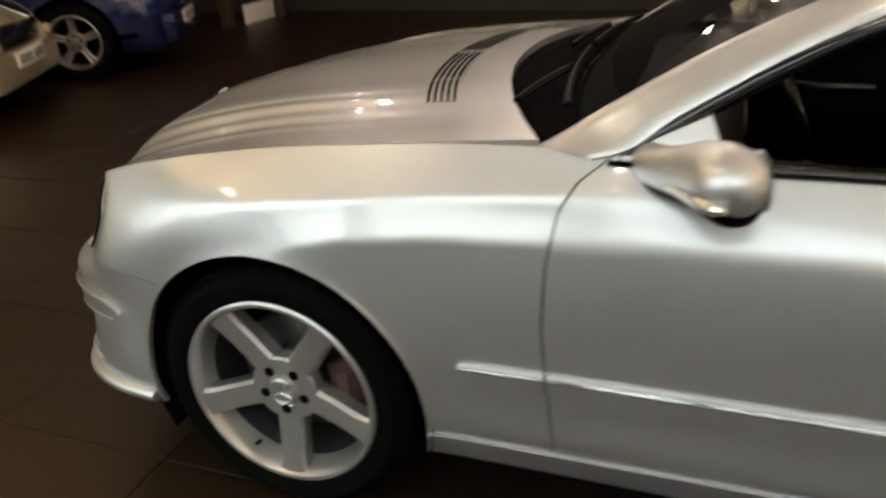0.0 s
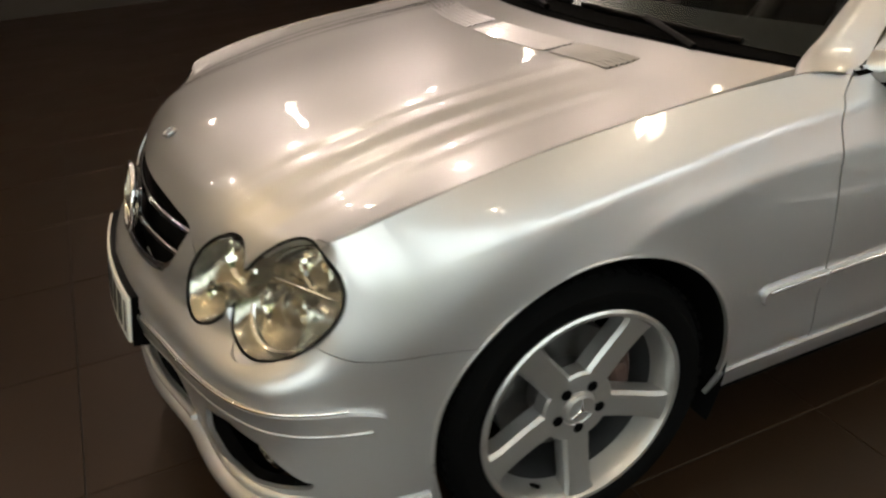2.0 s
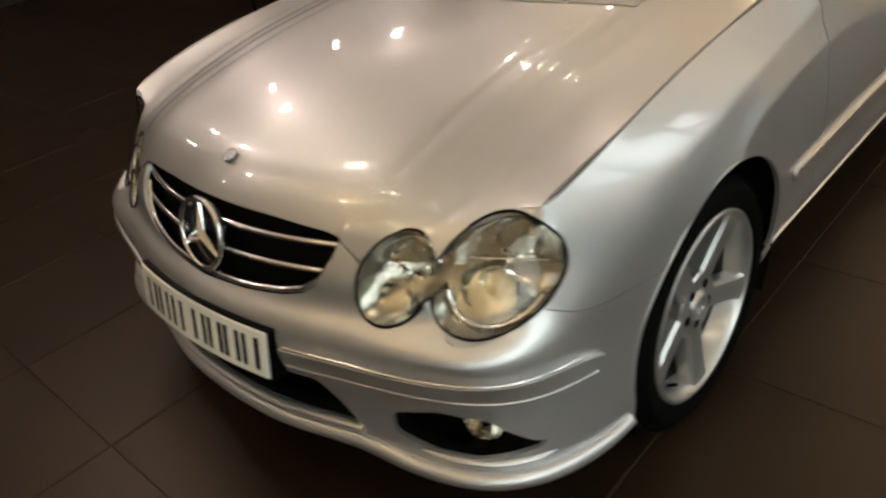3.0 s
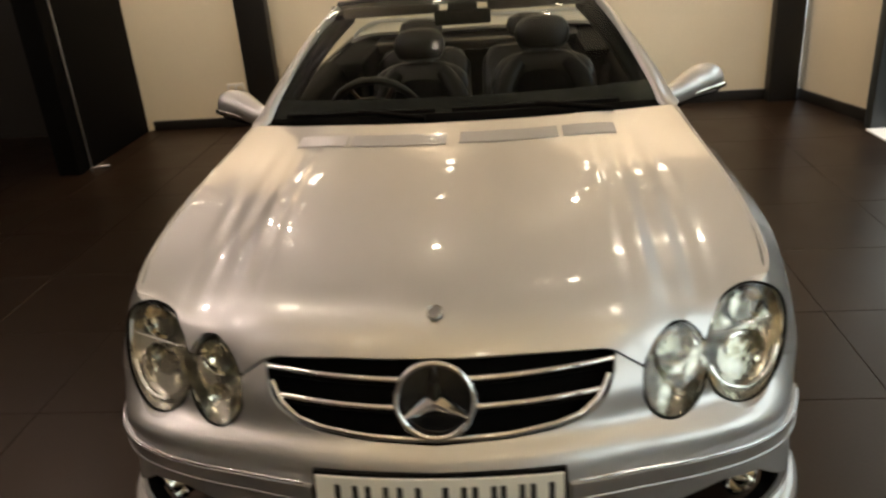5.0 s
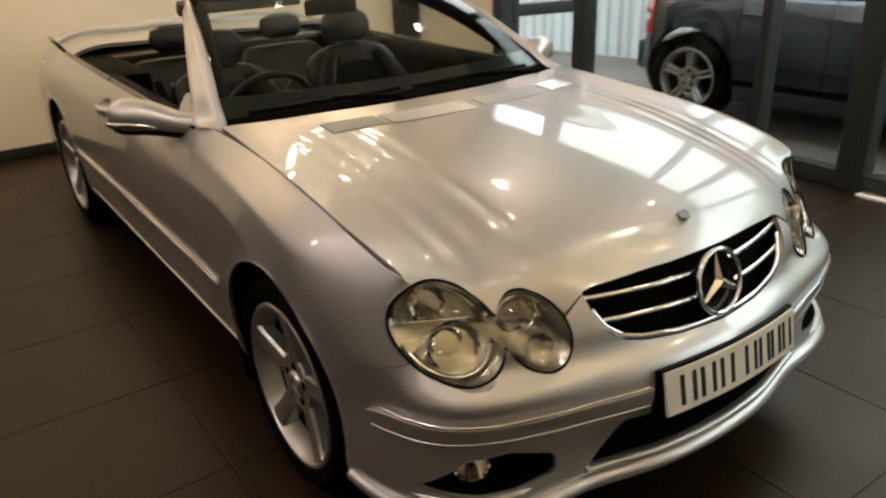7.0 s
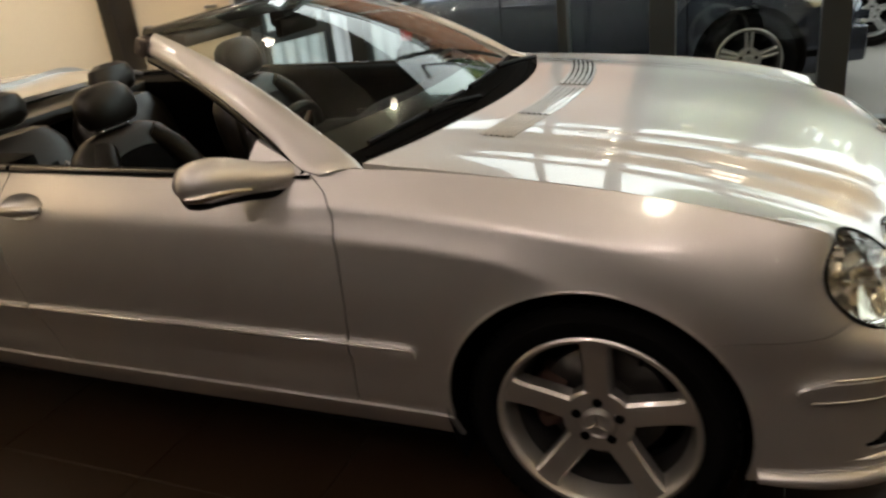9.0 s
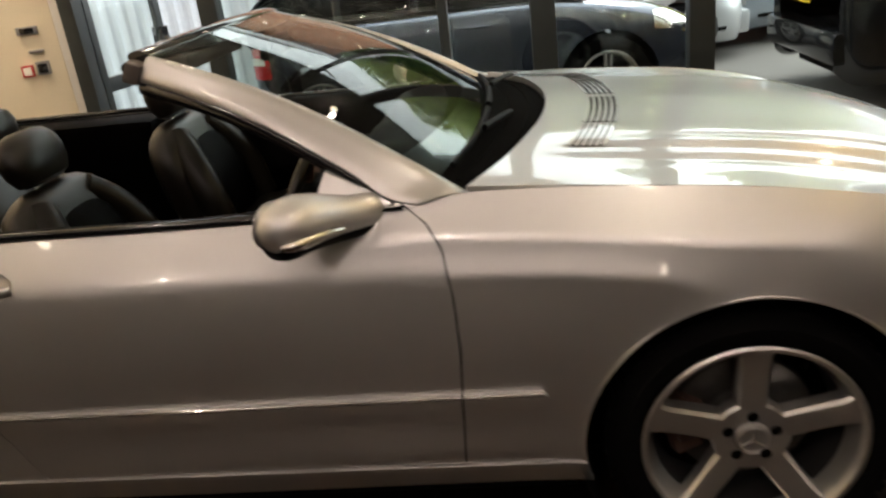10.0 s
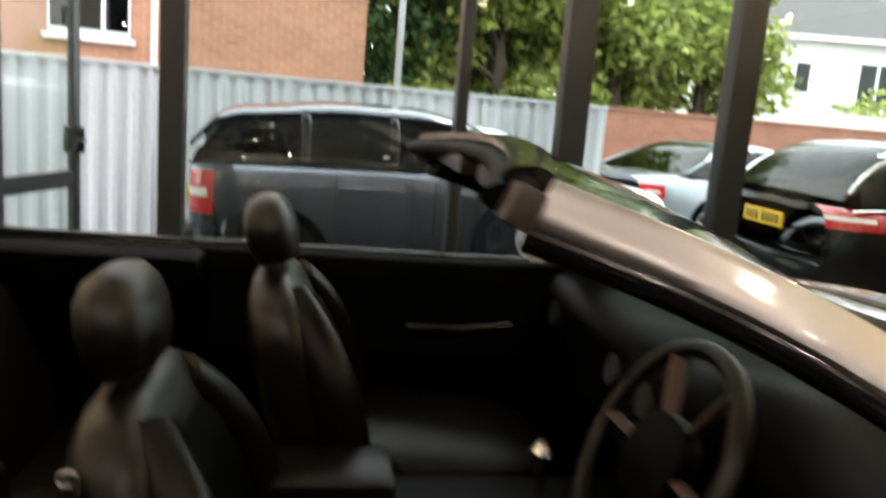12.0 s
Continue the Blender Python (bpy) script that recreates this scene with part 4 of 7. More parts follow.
def along(z, u0, u1, n, off=0.0):
    """Places along the side skin at one height, from station u0 to u1."""
    us = np.linspace(u0, u1, n)
    out = []
    vv = np.linspace(0, 1, 241)
    for u in us:
        P = side.at(np.stack([np.full(241, u), vv], 1))
        k = int(np.argmin(np.abs(P[:, 2] - z)))
        lo, hi = max(k - 1, 0), min(k + 1, 240)
        v = np.interp(z, P[lo:hi + 1, 2], vv[lo:hi + 1]) if P[hi, 2] > P[lo, 2] else vv[k]
        uv = np.array([[u, v]])
        out.append(Vector(side.at(uv)[0] - side.normal(uv)[0] * off))
    return out


for s in (1, -1):
    flipy = Matrix.Diagonal((1, s, 1, 1))
    # flat rub strip with a rounded rear end
    panel("bumper_rub_strip", side, (side.ku[12], side.ku[19]), (side.kv[2], side.kv[4]), 0.008,
          [lambda P: 0.0225 * np.sqrt(np.clip((P[:, 0] - 0.425) / 0.07, 0.0004, 1)) - np.abs(P[:, 2] - 0.4700), lambda P: np.abs(P[:, 1]) - 0.272, lambda P: P[:, 0] - 0.426], M_PAINT, car, "", s < 0, flange=0.014, offset=0.0115, flip=True)
    pts = [flipy @ p for p in along(0.4490, side.ku[12] + 0.006, side.ku[18] + 0.002, 70, 0.0105) if abs(p.y) > 0.275 and p.x > 0.455]
    tubepart("rub_strip_lip", pts, 0.0036, M_PAINT, car, "", n=8)
    pts = [flipy @ p for p in along(0.5015, side.ku[13] - 0.012, side.ku[18] + 0.002, 60, 0.0105) if abs(p.y) > 0.28 and p.x > 0.49]
    tubepart("chrome_bumper_trim", pts, 0.0036, M_CHROME, car, "thin chrome trim line", n=8)
    # splitter lip along the lower edge
    pts = [flipy @ p for p in along(0.252, side.ku[11] + 0.2 * (side.ku[12] - side.ku[11]), 1.0, 72, 0.004) if math.hypot(p.x + 0.01, p.z - 0.33) > 0.362]
    tubepart("front_splitter", pts, [0.016 + 0.008 * min(1, k / 12) for k in range(len(pts))], M_PAINT, car, "", n=14, squash=0.9)
    # ledge that carries the lower edge of the fog lamp opening
    pts = [flipy @ p for p in along(0.297, side.ku[13] + 0.01, side.ku[16], 40, -0.006)]
    tubepart("bumper_ledge", pts, [0.014 * min(1, 0.1 + k / 9, 0.1 + (39 - k) / 6) for k in range(40)], M_PAINT, car, "", n=10, squash=0.55)
    pts = [flipy @ p for p in along(0.292, side.ku[17] - 0.004, 1.0, 30, 0.002)]
    tubepart("intake_blade", pts, 0.013, M_PAINT, car, "", n=10, squash=0.6)
    # fog lamp
    c = Vector((0.632, s * 0.672, 0.348))
    ax = Vector((0.9, 0.43 * s, 0)).normalized()
    fog = empty("fog_lamp")
    fog.parent = car
    turn = Vector((0, 1, 0)).rotation_difference(ax).to_matrix()
    for nm, prof, mt in (("fog_bowl", [(0.036, 0.0), (0.03, -0.02), (0.015, -0.035), (0.0001, -0.036)], M_REFLECTOR), ("fog_ring", [(0.043, -0.02), (0.043, 0.004), (0.037, 0.006), (0.035, -0.004)], M_CHROME),
                         ("fog_lens", [(0.037, 0.003), (0.030, 0.010), (0.017, 0.015), (0.0001, 0.016)], M_LENS)):
        v, f = lathe(prof, 28)
        mesh_ob(nm, [c + turn @ Vector(p) for p in v], f, mt, fog)
    boxpart("fog_recess", 0.45, 0.53, *sorted((s * 0.44, s * 0.74)), 0.27, 0.42, M_VOID, car, "", 0.01)
# mesh behind the middle intake
intake = empty("lower_intake")
intake.parent = car
boxpart("intake_backing", 0.66, 0.68, -0.44, 0.44, 0.26, 0.43, M_VOID, intake, "", 0.0)
for k in range(7):
    z = 0.305 + 0.017 * k
    tubepart("intake_slat", [(0.745 - 0.25 * y * y, y, z) for y in np.linspace(-0.41, 0.41, 17)], 0.0035, M_BLACK, intake, "", n=6)

# ---- side mouldings, handles, mirrors ----
DOOR_P = skin_samples(side, 700, 300)
DOOR_P = DOOR_P[(np.abs(DOOR_P[:, 0] - HANDLE[0]) < 0.16) & (np.abs(DOOR_P[:, 2] - HANDLE[1]) < 0.09)]


def door_y(x, z):
    """How far out the door's skin stands near its handle."""
    d = (DOOR_P[:, 0] - x) ** 2 + (DOOR_P[:, 2] - z) ** 2
    k = np.argsort(d)[:6]
    return float(np.average(DOOR_P[k, 1], weights=1 / (d[k] + 1e-8)))


for s in (1, -1):
    flipy = Matrix.Diagonal((1, s, 1, 1))
    for nm, x0, x1 in (("fender_moulding", -0.628, -0.442), ("door_moulding", -1.765, -0.634), ("quarter_moulding", -2.36, -1.775)):
        panel(nm, side, (side.ku[4], side.ku[10]), (side.kv[2], side.kv[4]), 0.009,
              [lambda P: P[:, 2] - 0.452, lambda P: 0.494 - P[:, 2], lambda P, a=x0: P[:, 0] - a,
               lambda P, b=x1: b - P[:, 0] - (0.9 * np.clip(np.abs(P[:, 2] - 0.473) - 0.008, 0, 1) if b > -0.5 else 0)], M_PAINT, car, "", s < 0, flange=0.012, offset=0.011, flip=True)
        pts = []
        for x in np.linspace(x0, x1 - (0.012 if x1 > -0.5 else 0), 24):
            y = np.interp(x, [-2.725, -2.25, -1.8, -1.2, -0.65, -0.3], [0.864, 0.860, 0.860, 0.860, 0.858, 0.862])
            pts.append((x, s * (y + 0.011), 0.488))
        tubepart("chrome_moulding_line", pts, 0.0038, M_CHROME, car, "thin chrome line on the moulding", n=8)
    # door handle: scooped recess, bar and cap
    handle = empty("door_handle")
    handle.parent = car
    hx, hz = HANDLE
    v, f = [], []
    for r in range(9):
        q = r / 8
        for k in range(40):
            a = 2 * math.pi * k / 40
            x, z = hx + 0.0878 * q * math.cos(a), hz + 0.0358 * q * math.sin(a)
            v.append((x, s * (door_y(x, z) - 0.001 - 0.030 * (1 - q ** 3)), z))
    for r in range(8):
        for k in range(40):
            a, b = r * 40 + k, r * 40 + (k + 1) % 40
            f.append((a, b, b + 40, a + 40)[:: s])
    mesh_ob("handle_recess", v, f, M_PAINT, handle, "silver painted hand recess", sharp=80)
    pts = []
    for k in range(25):
        x = hx - 0.088 + 0.174 * k / 24
        z = hz - 0.010 + 0.006 * k / 24
        pts.append((x, s * (door_y(x, z) + 0.004 + 0.013 * math.sin(math.pi * k / 24) ** 0.6), z))
    tubepart("handle_bar", pts, [0.0110 + 0.0035 * math.sin(math.pi * k / 24) for k in range(25)], M_SILVER, handle, "satin silver grab bar", n=14, squash=1.1)
    v, f = lathe([(0.0001, 0.0), (0.006, 0.0), (0.0075, -0.002), (0.0075, -0.012)], 18)
    c = Vector((hx - 0.078, s * (door_y(hx - 0.078, hz - 0.01) + 0.0195), hz - 0.010))
    mesh_ob("lock_cap", [c + Vector((p[0], s * p[1], p[2])) for p in v], f, M_STEEL, handle, "round steel lock cap")
    # mirror
    mir = empty("door_mirror")
    mir.parent = car
    # one smooth drop from the foot on the door to the outer tip
    way = [(-0.790, 0.735, 0.897), (-0.806, 0.760, 0.900), (-0.832, 0.795, 0.906), (-0.862, 0.830, 0.916), (-0.890, 0.865, 0.926), (-0.912, 0.898, 0.932), (-0.928, 0.928, 0.933), (-0.938, 0.952, 0.931), (-0.945, 0.970, 0.928), (-0.949, 0.981, 0.926)]
    rad = [0.041, 0.041, 0.043, 0.049, 0.056, 0.0605, 0.060, 0.052, 0.036, 0.010]
    tubepart("mirror_housing", [(x, s * y, z) for x, y, z in way], rad, M_PAINT, mir, "", n=28, squash=0.98)
    tubepart("shell_underside", [(x + 0.001, s * y, z - 0.020) for x, y, z in way[:-1]], [r * 0.80 for r in rad[:-1]], M_BLACK, mir, "black plastic underside", n=24, squash=0.92)
    front = Vector((0.62, s * 0.62, -0.34)).normalized()
    tubepart("indicator_strip", [Vector((x, s * y, z)) + front * (r * 0.93) for (x, y, z), r in zip(way[3:9], rad[3:9])], [0.006, 0.011, 0.0125, 0.012, 0.010, 0.006], M_REFLECTOR, mir, "clear and chrome indicator strip", n=12, squash=1.0)
    v = [(-0.968 + 0.25 * (0.9 - y), s * y, z) for y, z in [(0.902 + 0.060 * math.cos(a), 0.934 + 0.046 * math.sin(a)) for a in np.linspace(0, 2 * math.pi, 28, endpoint=False)]]
    mesh_ob("mirror_glass", v, [tuple(range(28))[:: -s]], M_CHROME, mir, "mirror glass", smooth=False)

# ---- windscreen, pillars, scuttle ----


def bow(a, b, up, n=9, out=0.0):
    a, b = Vector(a), Vector(b)
    return [a.lerp(b, k / (n - 1)) + Vector((0, out, up)) * math.sin(math.pi * k / (n - 1)) for k in range(n)]


M_SCUTTLE = mat("matt_black_plastic", (0.0028, 0.0028, 0.0028), 0.9, 0, 0, 60, 0.2, 0.0003, spec=0.02)
M_HEADER = mat("dark_bronze_trim", (0.070, 0.058, 0.050), 0.4, 0, 0.4)
SCREEN = []
for t in (0.0, 0.33, 0.67, 1.0):
    row = []
    for q in (1, 0.8, 0.5, 0.2, 0, -0.2, -0.5, -0.8, -1):
        base = Vector((-0.575 - 0.085 * abs(q) ** 2.2, 0.70 * q, 0.944 - 0.012 * q * q))
        top = Vector((-1.235 - 0.075 * abs(q) ** 2.2, 0.528 * q, 1.272 - 0.024 * q * q))
        p = base.lerp(top, t) + Vector((0, 0, 0.036 * math.sin(math.pi * t)))
        row.append(tuple(p))
    SCREEN.append(row)
screen = Skin(SCREEN)
sc = panel("windscreen", screen, (0, 1), (0, 1), 0.03, [], M_SCREEN, car, "clear laminated windscreen", flange=0)
sc.visible_shadow = False
# black printed border
for nm, f in (("screen_border", lambda P: 0.05 - (P[:, 2] - 0.935) * 1.0), ("screen_border", lambda P: P[:, 2] - 1.245), ):
    panel(nm, screen, (0, 1), (0, 1), 0.02, [f], M_GLOSSBLACK, car, "black border of the windscreen", flange=0, offset=-0.003)
for s in (1, -1):
    U = bow((-0.612, s * 0.712, 0.930), (-1.306, s * 0.532, 1.246), 0.034)
    D = bow((-0.738, s * 0.765, 0.920), (-1.338, s * 0.556, 1.194), 0.034)
    # the foot runs on to meet bonnet and wing
    U = [Vector((-0.580, s * 0.736, 0.916))] + U
    D = [Vector((-0.690, s * 0.772, 0.910))] + D
    lat = []
    for a, b in zip(U, D):
        m = (a + b) / 2 + Vector((0, s * 0.006, 0.007))
        lat.append([tuple(a + Vector((0, -s * 0.012, -0.02))), tuple(a), tuple(a.lerp(m, 0.5) + Vector((0, s * 0.004, 0.004))), tuple(m), tuple(b.lerp(m, 0.4) + Vector((0, s * 0.004, 0.002))), tuple(b), tuple(b + Vector((0, -s * 0.02, -0.012)))])
    panel("windscreen_pillar", Skin(lat), (0, 1), (0, 1), 0.012, [], M_PAINT, car, "", flange=0.0, flip=(s > 0))
    tubepart("pillar_seal", [p + Vector((0, -s * 0.022, -0.016)) for p in D[1:]], 0.021, M_GLOSSBLACK, car, "black rubber seal under the pillar", n=10)
    hm = Matrix.Translation(D[-1] + Vector((-0.012, -s * 0.012, 0.016))) @ pose(0, 0, 0, 0, 24, 0)
    boxpart("header_end", -0.020, 0.022, -0.026, 0.026, -0.022, 0.030, M_HEADER, car, "dark brown header rail end", 0.011, hm)
    tubepart("pillar_trim", [p.lerp(q, 0.45) + Vector((0, -s * 0.045, -0.03)) for p, q in zip(U, D)], 0.034, M_BLACK, car, "black inner pillar trim", n=10)
    # sail panel ahead of the door glass
    vs = [(-0.745, s * 0.766, 0.912), (-0.905, s * 0.768, 0.896), (-0.905, s * 0.750, 0.945), (-0.888, s * 0.728, 0.985), (-0.745, s * 0.752, 0.918)]
    vs += [(x, y - s * 0.02, z) for x, y, z in vs]
    fs = [(0, 1, 2, 3, 4)[:: s], (0, 5, 6, 1), (1, 6, 7, 2), (2, 7, 8, 3), (3, 8, 9, 4)]
    mesh_ob("sail_panel", vs, fs, M_PAINT, car)
# header rail over the screen
top = [Vector(SCREEN[3][k]) for k in range(9)]
tubepart("header_rail", [p + Vector((-0.028, 0, -0.004)) for p in top], 0.034, M_GLOSSBLACK, car, "gloss black header rail over the windscreen", n=12, squash=0.5)
tubepart("header_trim", [p + Vector((-0.055, 0, -0.028)) for p in top], 0.03, M_BLACK, car, "", n=10, squash=0.6)
# inside mirror and its foot
boxpart("inside_mirror", -1.19, -1.16, -0.115, 0.115, 1.155, 1.215, M_BLACK, car, "black inside mirror", 0.012)
boxpart("inside_mirror_foot", -1.24, -1.18, -0.06, 0.06, 1.185, 1.238, M_BLACK, car, "black sensor housing", 0.012)
for y in (0.30, -0.30):
    boxpart("sun_visor", -1.325, -1.235, y - 0.20, y + 0.20, 1.196, 1.236, M_HEADER, car, "folded brown-grey sun visor", 0.012)
# scuttle under the screen, wipers
vs, fs = [], []
for k in range(41):
    y = 0.735 * (1 - k / 20)
    q = y / 0.7
    xe = -0.378 - 0.37 * y * y
    xg = -0.575 - 0.085 * abs(q) ** 2.2
    zh = hood_z(xe - 0.01, y)
    vs += [(xe, y, zh - 0.030), (xe - 0.012, y, zh - 0.022), (xe - 0.022, y, zh - 0.020), (xe * 0.45 + xg * 0.55, y, 0.930 - 0.012 * q * q), (xg - 0.01, y, 0.938 - 0.012 * q * q), (-0.72 - 0.05 * q * q, y * 0.96, 0.905)]
for k in range(40):
    for r in range(5):
        a = 6 * k + r
        fs.append((a, a + 1, a + 7, a + 6))
mesh_ob("scuttle_panel", vs, fs, M_SCUTTLE, car, "black plastic scuttle panel")
for f in (0.3, 0.62):
    pts = []
    for k in range(33):
        y = 0.66 * (1 - k / 16)
        xe, xg = -0.378 - 0.37 * y * y, -0.575 - 0.085 * abs(y / 0.7) ** 2.2
        pts.append((xe + (xg - xe) * f, y, np.interp(f, [0, 0.55, 1], [hood_z(xe - 0.01, y) - 0.020, 0.930 - 0.012 * (y / 0.7) ** 2, 0.938 - 0.012 * (y / 0.7) ** 2]) + 0.001))
    tubepart("scuttle_rib", pts, 0.005, M_SCUTTLE, car, "", n=6, squash=0.6)
for y0, y1 in ((0.55, -0.02), (-0.08, -0.62)):
    wip = empty("wiper")
    wip.parent = car
    pts = []
    for k in range(12):
        y = y0 + (y1 - y0) * k / 11
        q = y / 0.7
        pts.append((-0.555 - 0.085 * abs(q) ** 2.2, y, 0.956 - 0.012 * q * q))
    tubepart("wiper_blade", pts, 0.008, M_BLACK, wip, "", n=6)
    tubepart("wiper_arm", [(-0.49, y0 - 0.03, 0.945), (-0.51, y0 - 0.12, 0.955), (-0.54, (y0 + y1) / 2 + 0.05, 0.962), (-0.555, (y0 + y1) / 2, 0.963)], 0.009, M_BLACK, wip, "", n=6)
# slatted air intake across the back of the bonnet, in four lengths
for y0, y1 in ((0.335, 0.50), (0.02, 0.32), (-0.32, -0.02), (-0.50, -0.335)):
    vent = empty("bonnet_vent")
    vent.parent = car
    # dark strip laid on the bonnet as the slots' shade, with slats standing over it
    vs, fs = [], []
    for j in range(17):
        y = y0 + (y1 - y0) * j / 16
        for k in range(12):
            x = -0.266 - 0.34 * y * y + 0.084 * k / 11
            vs.append((x, y, hood_z(x, y) + 0.0012))
    for j in range(16):
        for k in range(11):
            q = j * 12 + k
            fs.append((q, q + 1, q + 13, q + 12))
    mesh_ob("vent_opening", vs, fs, M_VOID, vent, "dark strip in place of the vent's shaded opening")
    for k in range(6):
        # each slat leans back, its rear edge raised
        vs, fs = [], []
        for j in range(17):
            y = y0 + (y1 - y0) * j / 16
            x = -0.266 - 0.34 * y * y + 0.0158 * k
            z = hood_z(x, y) + 0.0016
            vs += [(x - 0.0046, y, z + 0.0040), (x + 0.0046, y, z + 0.0006), (x + 0.0046, y, z - 0.0010), (x - 0.0046, y, z + 0.0022)]
        for j in range(16):
            for e in range(4):
                q = 4 * j
                fs.append((q + e, q + 4 + e, q + 4 + (e + 1) % 4, q + (e + 1) % 4))
        fs += [(3, 2, 1, 0), (64, 65, 66, 67)]
        mesh_ob("vent_slat", vs, fs, M_PAINT, vent, "silver slat", sharp=50)


def draw_back(thing, m, start=0.35):
    """Shortens the overhang ahead of the front wheels, the corners more than the middle."""
    for ob in thing.children:
        w = m @ ob.matrix_basis
        if ob.type == "MESH":
            back = w.inverted()
            for v in ob.data.vertices:
                p = w @ v.co
                if p.x > start:
                    p.x = start + (p.x - start) * (0.98 - 0.03 * min(1.0, abs(p.y) / 0.42) ** 2)
                    v.co = back @ p
        draw_back(ob, w, start)


draw_back(car, car.matrix_basis)

# ---- cabin ----


def stack(sections, n=24, p=2.6):
    """A closed rounded body through sections (x, y, z, half x, half y) stacked upwards."""
    vs, fs = [], []
    for x, y, z, a, b in sections:
        for k in range(n):
            t = 2 * math.pi * k / n
            c, d = math.cos(t), math.sin(t)
            vs.append((x + a * math.copysign(abs(c) ** (2 / p), c), y + b * math.copysign(abs(d) ** (2 / p), d), z))
    m = len(sections)
    for r in range(m - 1):
        for k in range(n):
            l = (k + 1) % n
            fs.append((r * n + k, r * n + l, r * n + n + l, r * n + n + k))
    fs += [tuple(range(n))[::-1], tuple(range((m - 1) * n, m * n))]
    return vs, fs


def moved(vf, m):
    return [m @ Vector(v) for v in vf[0]], vf[1]


def front_seat(x, y, up=0.0):
    """x, y: under the headrest."""
    st = empty("front_seat")
    st.parent = car
    back = pose(x + 0.13, y, 0.46 + up, 0, -17, 0)
    secs = [(0, 0, 0.0, 0.07, 0.20), (0, 0, 0.08, 0.085, 0.235), (0.0, 0, 0.2, 0.085, 0.25), (0, 0, 0.31, 0.075, 0.25), (0, 0, 0.37, 0.068, 0.238), (0, 0, 0.412, 0.057, 0.202), (0, 0, 0.438, 0.042, 0.148), (0, 0, 0.450, 0.022, 0.10)]
    mesh_ob("seat_back", *moved(stack(secs, 32, 3.2), back), M_LEATHER, st)
    secs = [(0.07, 0, 0.03, 0.02, 0.12), (0.085, 0, 0.10, 0.025, 0.145), (0.083, 0, 0.22, 0.025, 0.15), (0.07, 0, 0.32, 0.02, 0.13), (0.05, 0, 0.37, 0.012, 0.09)]
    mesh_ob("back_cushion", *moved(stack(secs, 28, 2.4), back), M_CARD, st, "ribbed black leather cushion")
    for s in (1, -1):
        pts = [back @ Vector((0.085 - 0.05 * (k / 10) ** 3, s * (0.215 - 0.10 * (k / 10) ** 3), 0.03 + 0.360 * k / 10)) for k in range(11)]
        tubepart("side_bolster", pts, [0.045 + 0.012 * math.sin(math.pi * k / 10) for k in range(11)], M_STITCH, st, "grey leather side bolster", n=12)
    hr = pose(x, y, 0.955 + up, 0, -14, 0)
    secs = [(0, 0, -0.055, 0.03, 0.075), (0, 0, -0.045, 0.045, 0.105), (0, 0, -0.01, 0.056, 0.126), (0, 0, 0.03, 0.058, 0.13), (0, 0, 0.065, 0.052, 0.118), (0, 0, 0.09, 0.038, 0.09), (0, 0, 0.10, 0.018, 0.05)]
    mesh_ob("headrest", *moved(stack(secs, 32, 2.4), hr), M_LEATHER, st, "padded leather headrest")
    for s in (1, -1):
        tubepart("headrest_post", [hr @ Vector((0.0, s * 0.06, -0.11)), hr @ Vector((0, s * 0.06, -0.04))], 0.007, M_CHROME, st, "", n=8)
    base = pose(x + 0.42, y, 0.36 + up, 0, 4, 0)
    secs = [(0, 0, 0.0, 0.23, 0.21), (0, 0, 0.06, 0.26, 0.245), (0, 0, 0.11, 0.26, 0.25), (0, 0, 0.15, 0.24, 0.23), (0, 0, 0.165, 0.2, 0.19)]
    mesh_ob("seat_cushion", *moved(stack(secs, 32, 3.4), base), M_STITCH, st)
    boxpart("seat_rail", x + 0.15, x + 0.65, y - 0.2, y + 0.2, 0.25, 0.36, M_VOID, st, "", 0.01)
    # belt and buckle
    tubepart("seat_belt", [(x + 0.02, y - math.copysign(0.30, -y), 0.86), (x + 0.10, y - math.copysign(0.27, -y), 0.66), (x + 0.2, y - math.copysign(0.27, -y), 0.42)], 0.022, M_BLACK, st, "black seat belt", n=8, squash=0.25)
    o = math.copysign(1, y)
    tubepart("belt_guide", [back @ Vector((-0.03 + 0.013 * math.cos(a), o * 0.225, 0.395 + 0.009 * math.sin(a))) for a in np.linspace(0, 2 * math.pi, 16, endpoint=False)], 0.0025, M_STEEL, st, "steel belt guide", n=6, closed=True)
    return st


front_seat(-1.86, -0.26)
front_seat(-1.70, 0.345, 0.05)
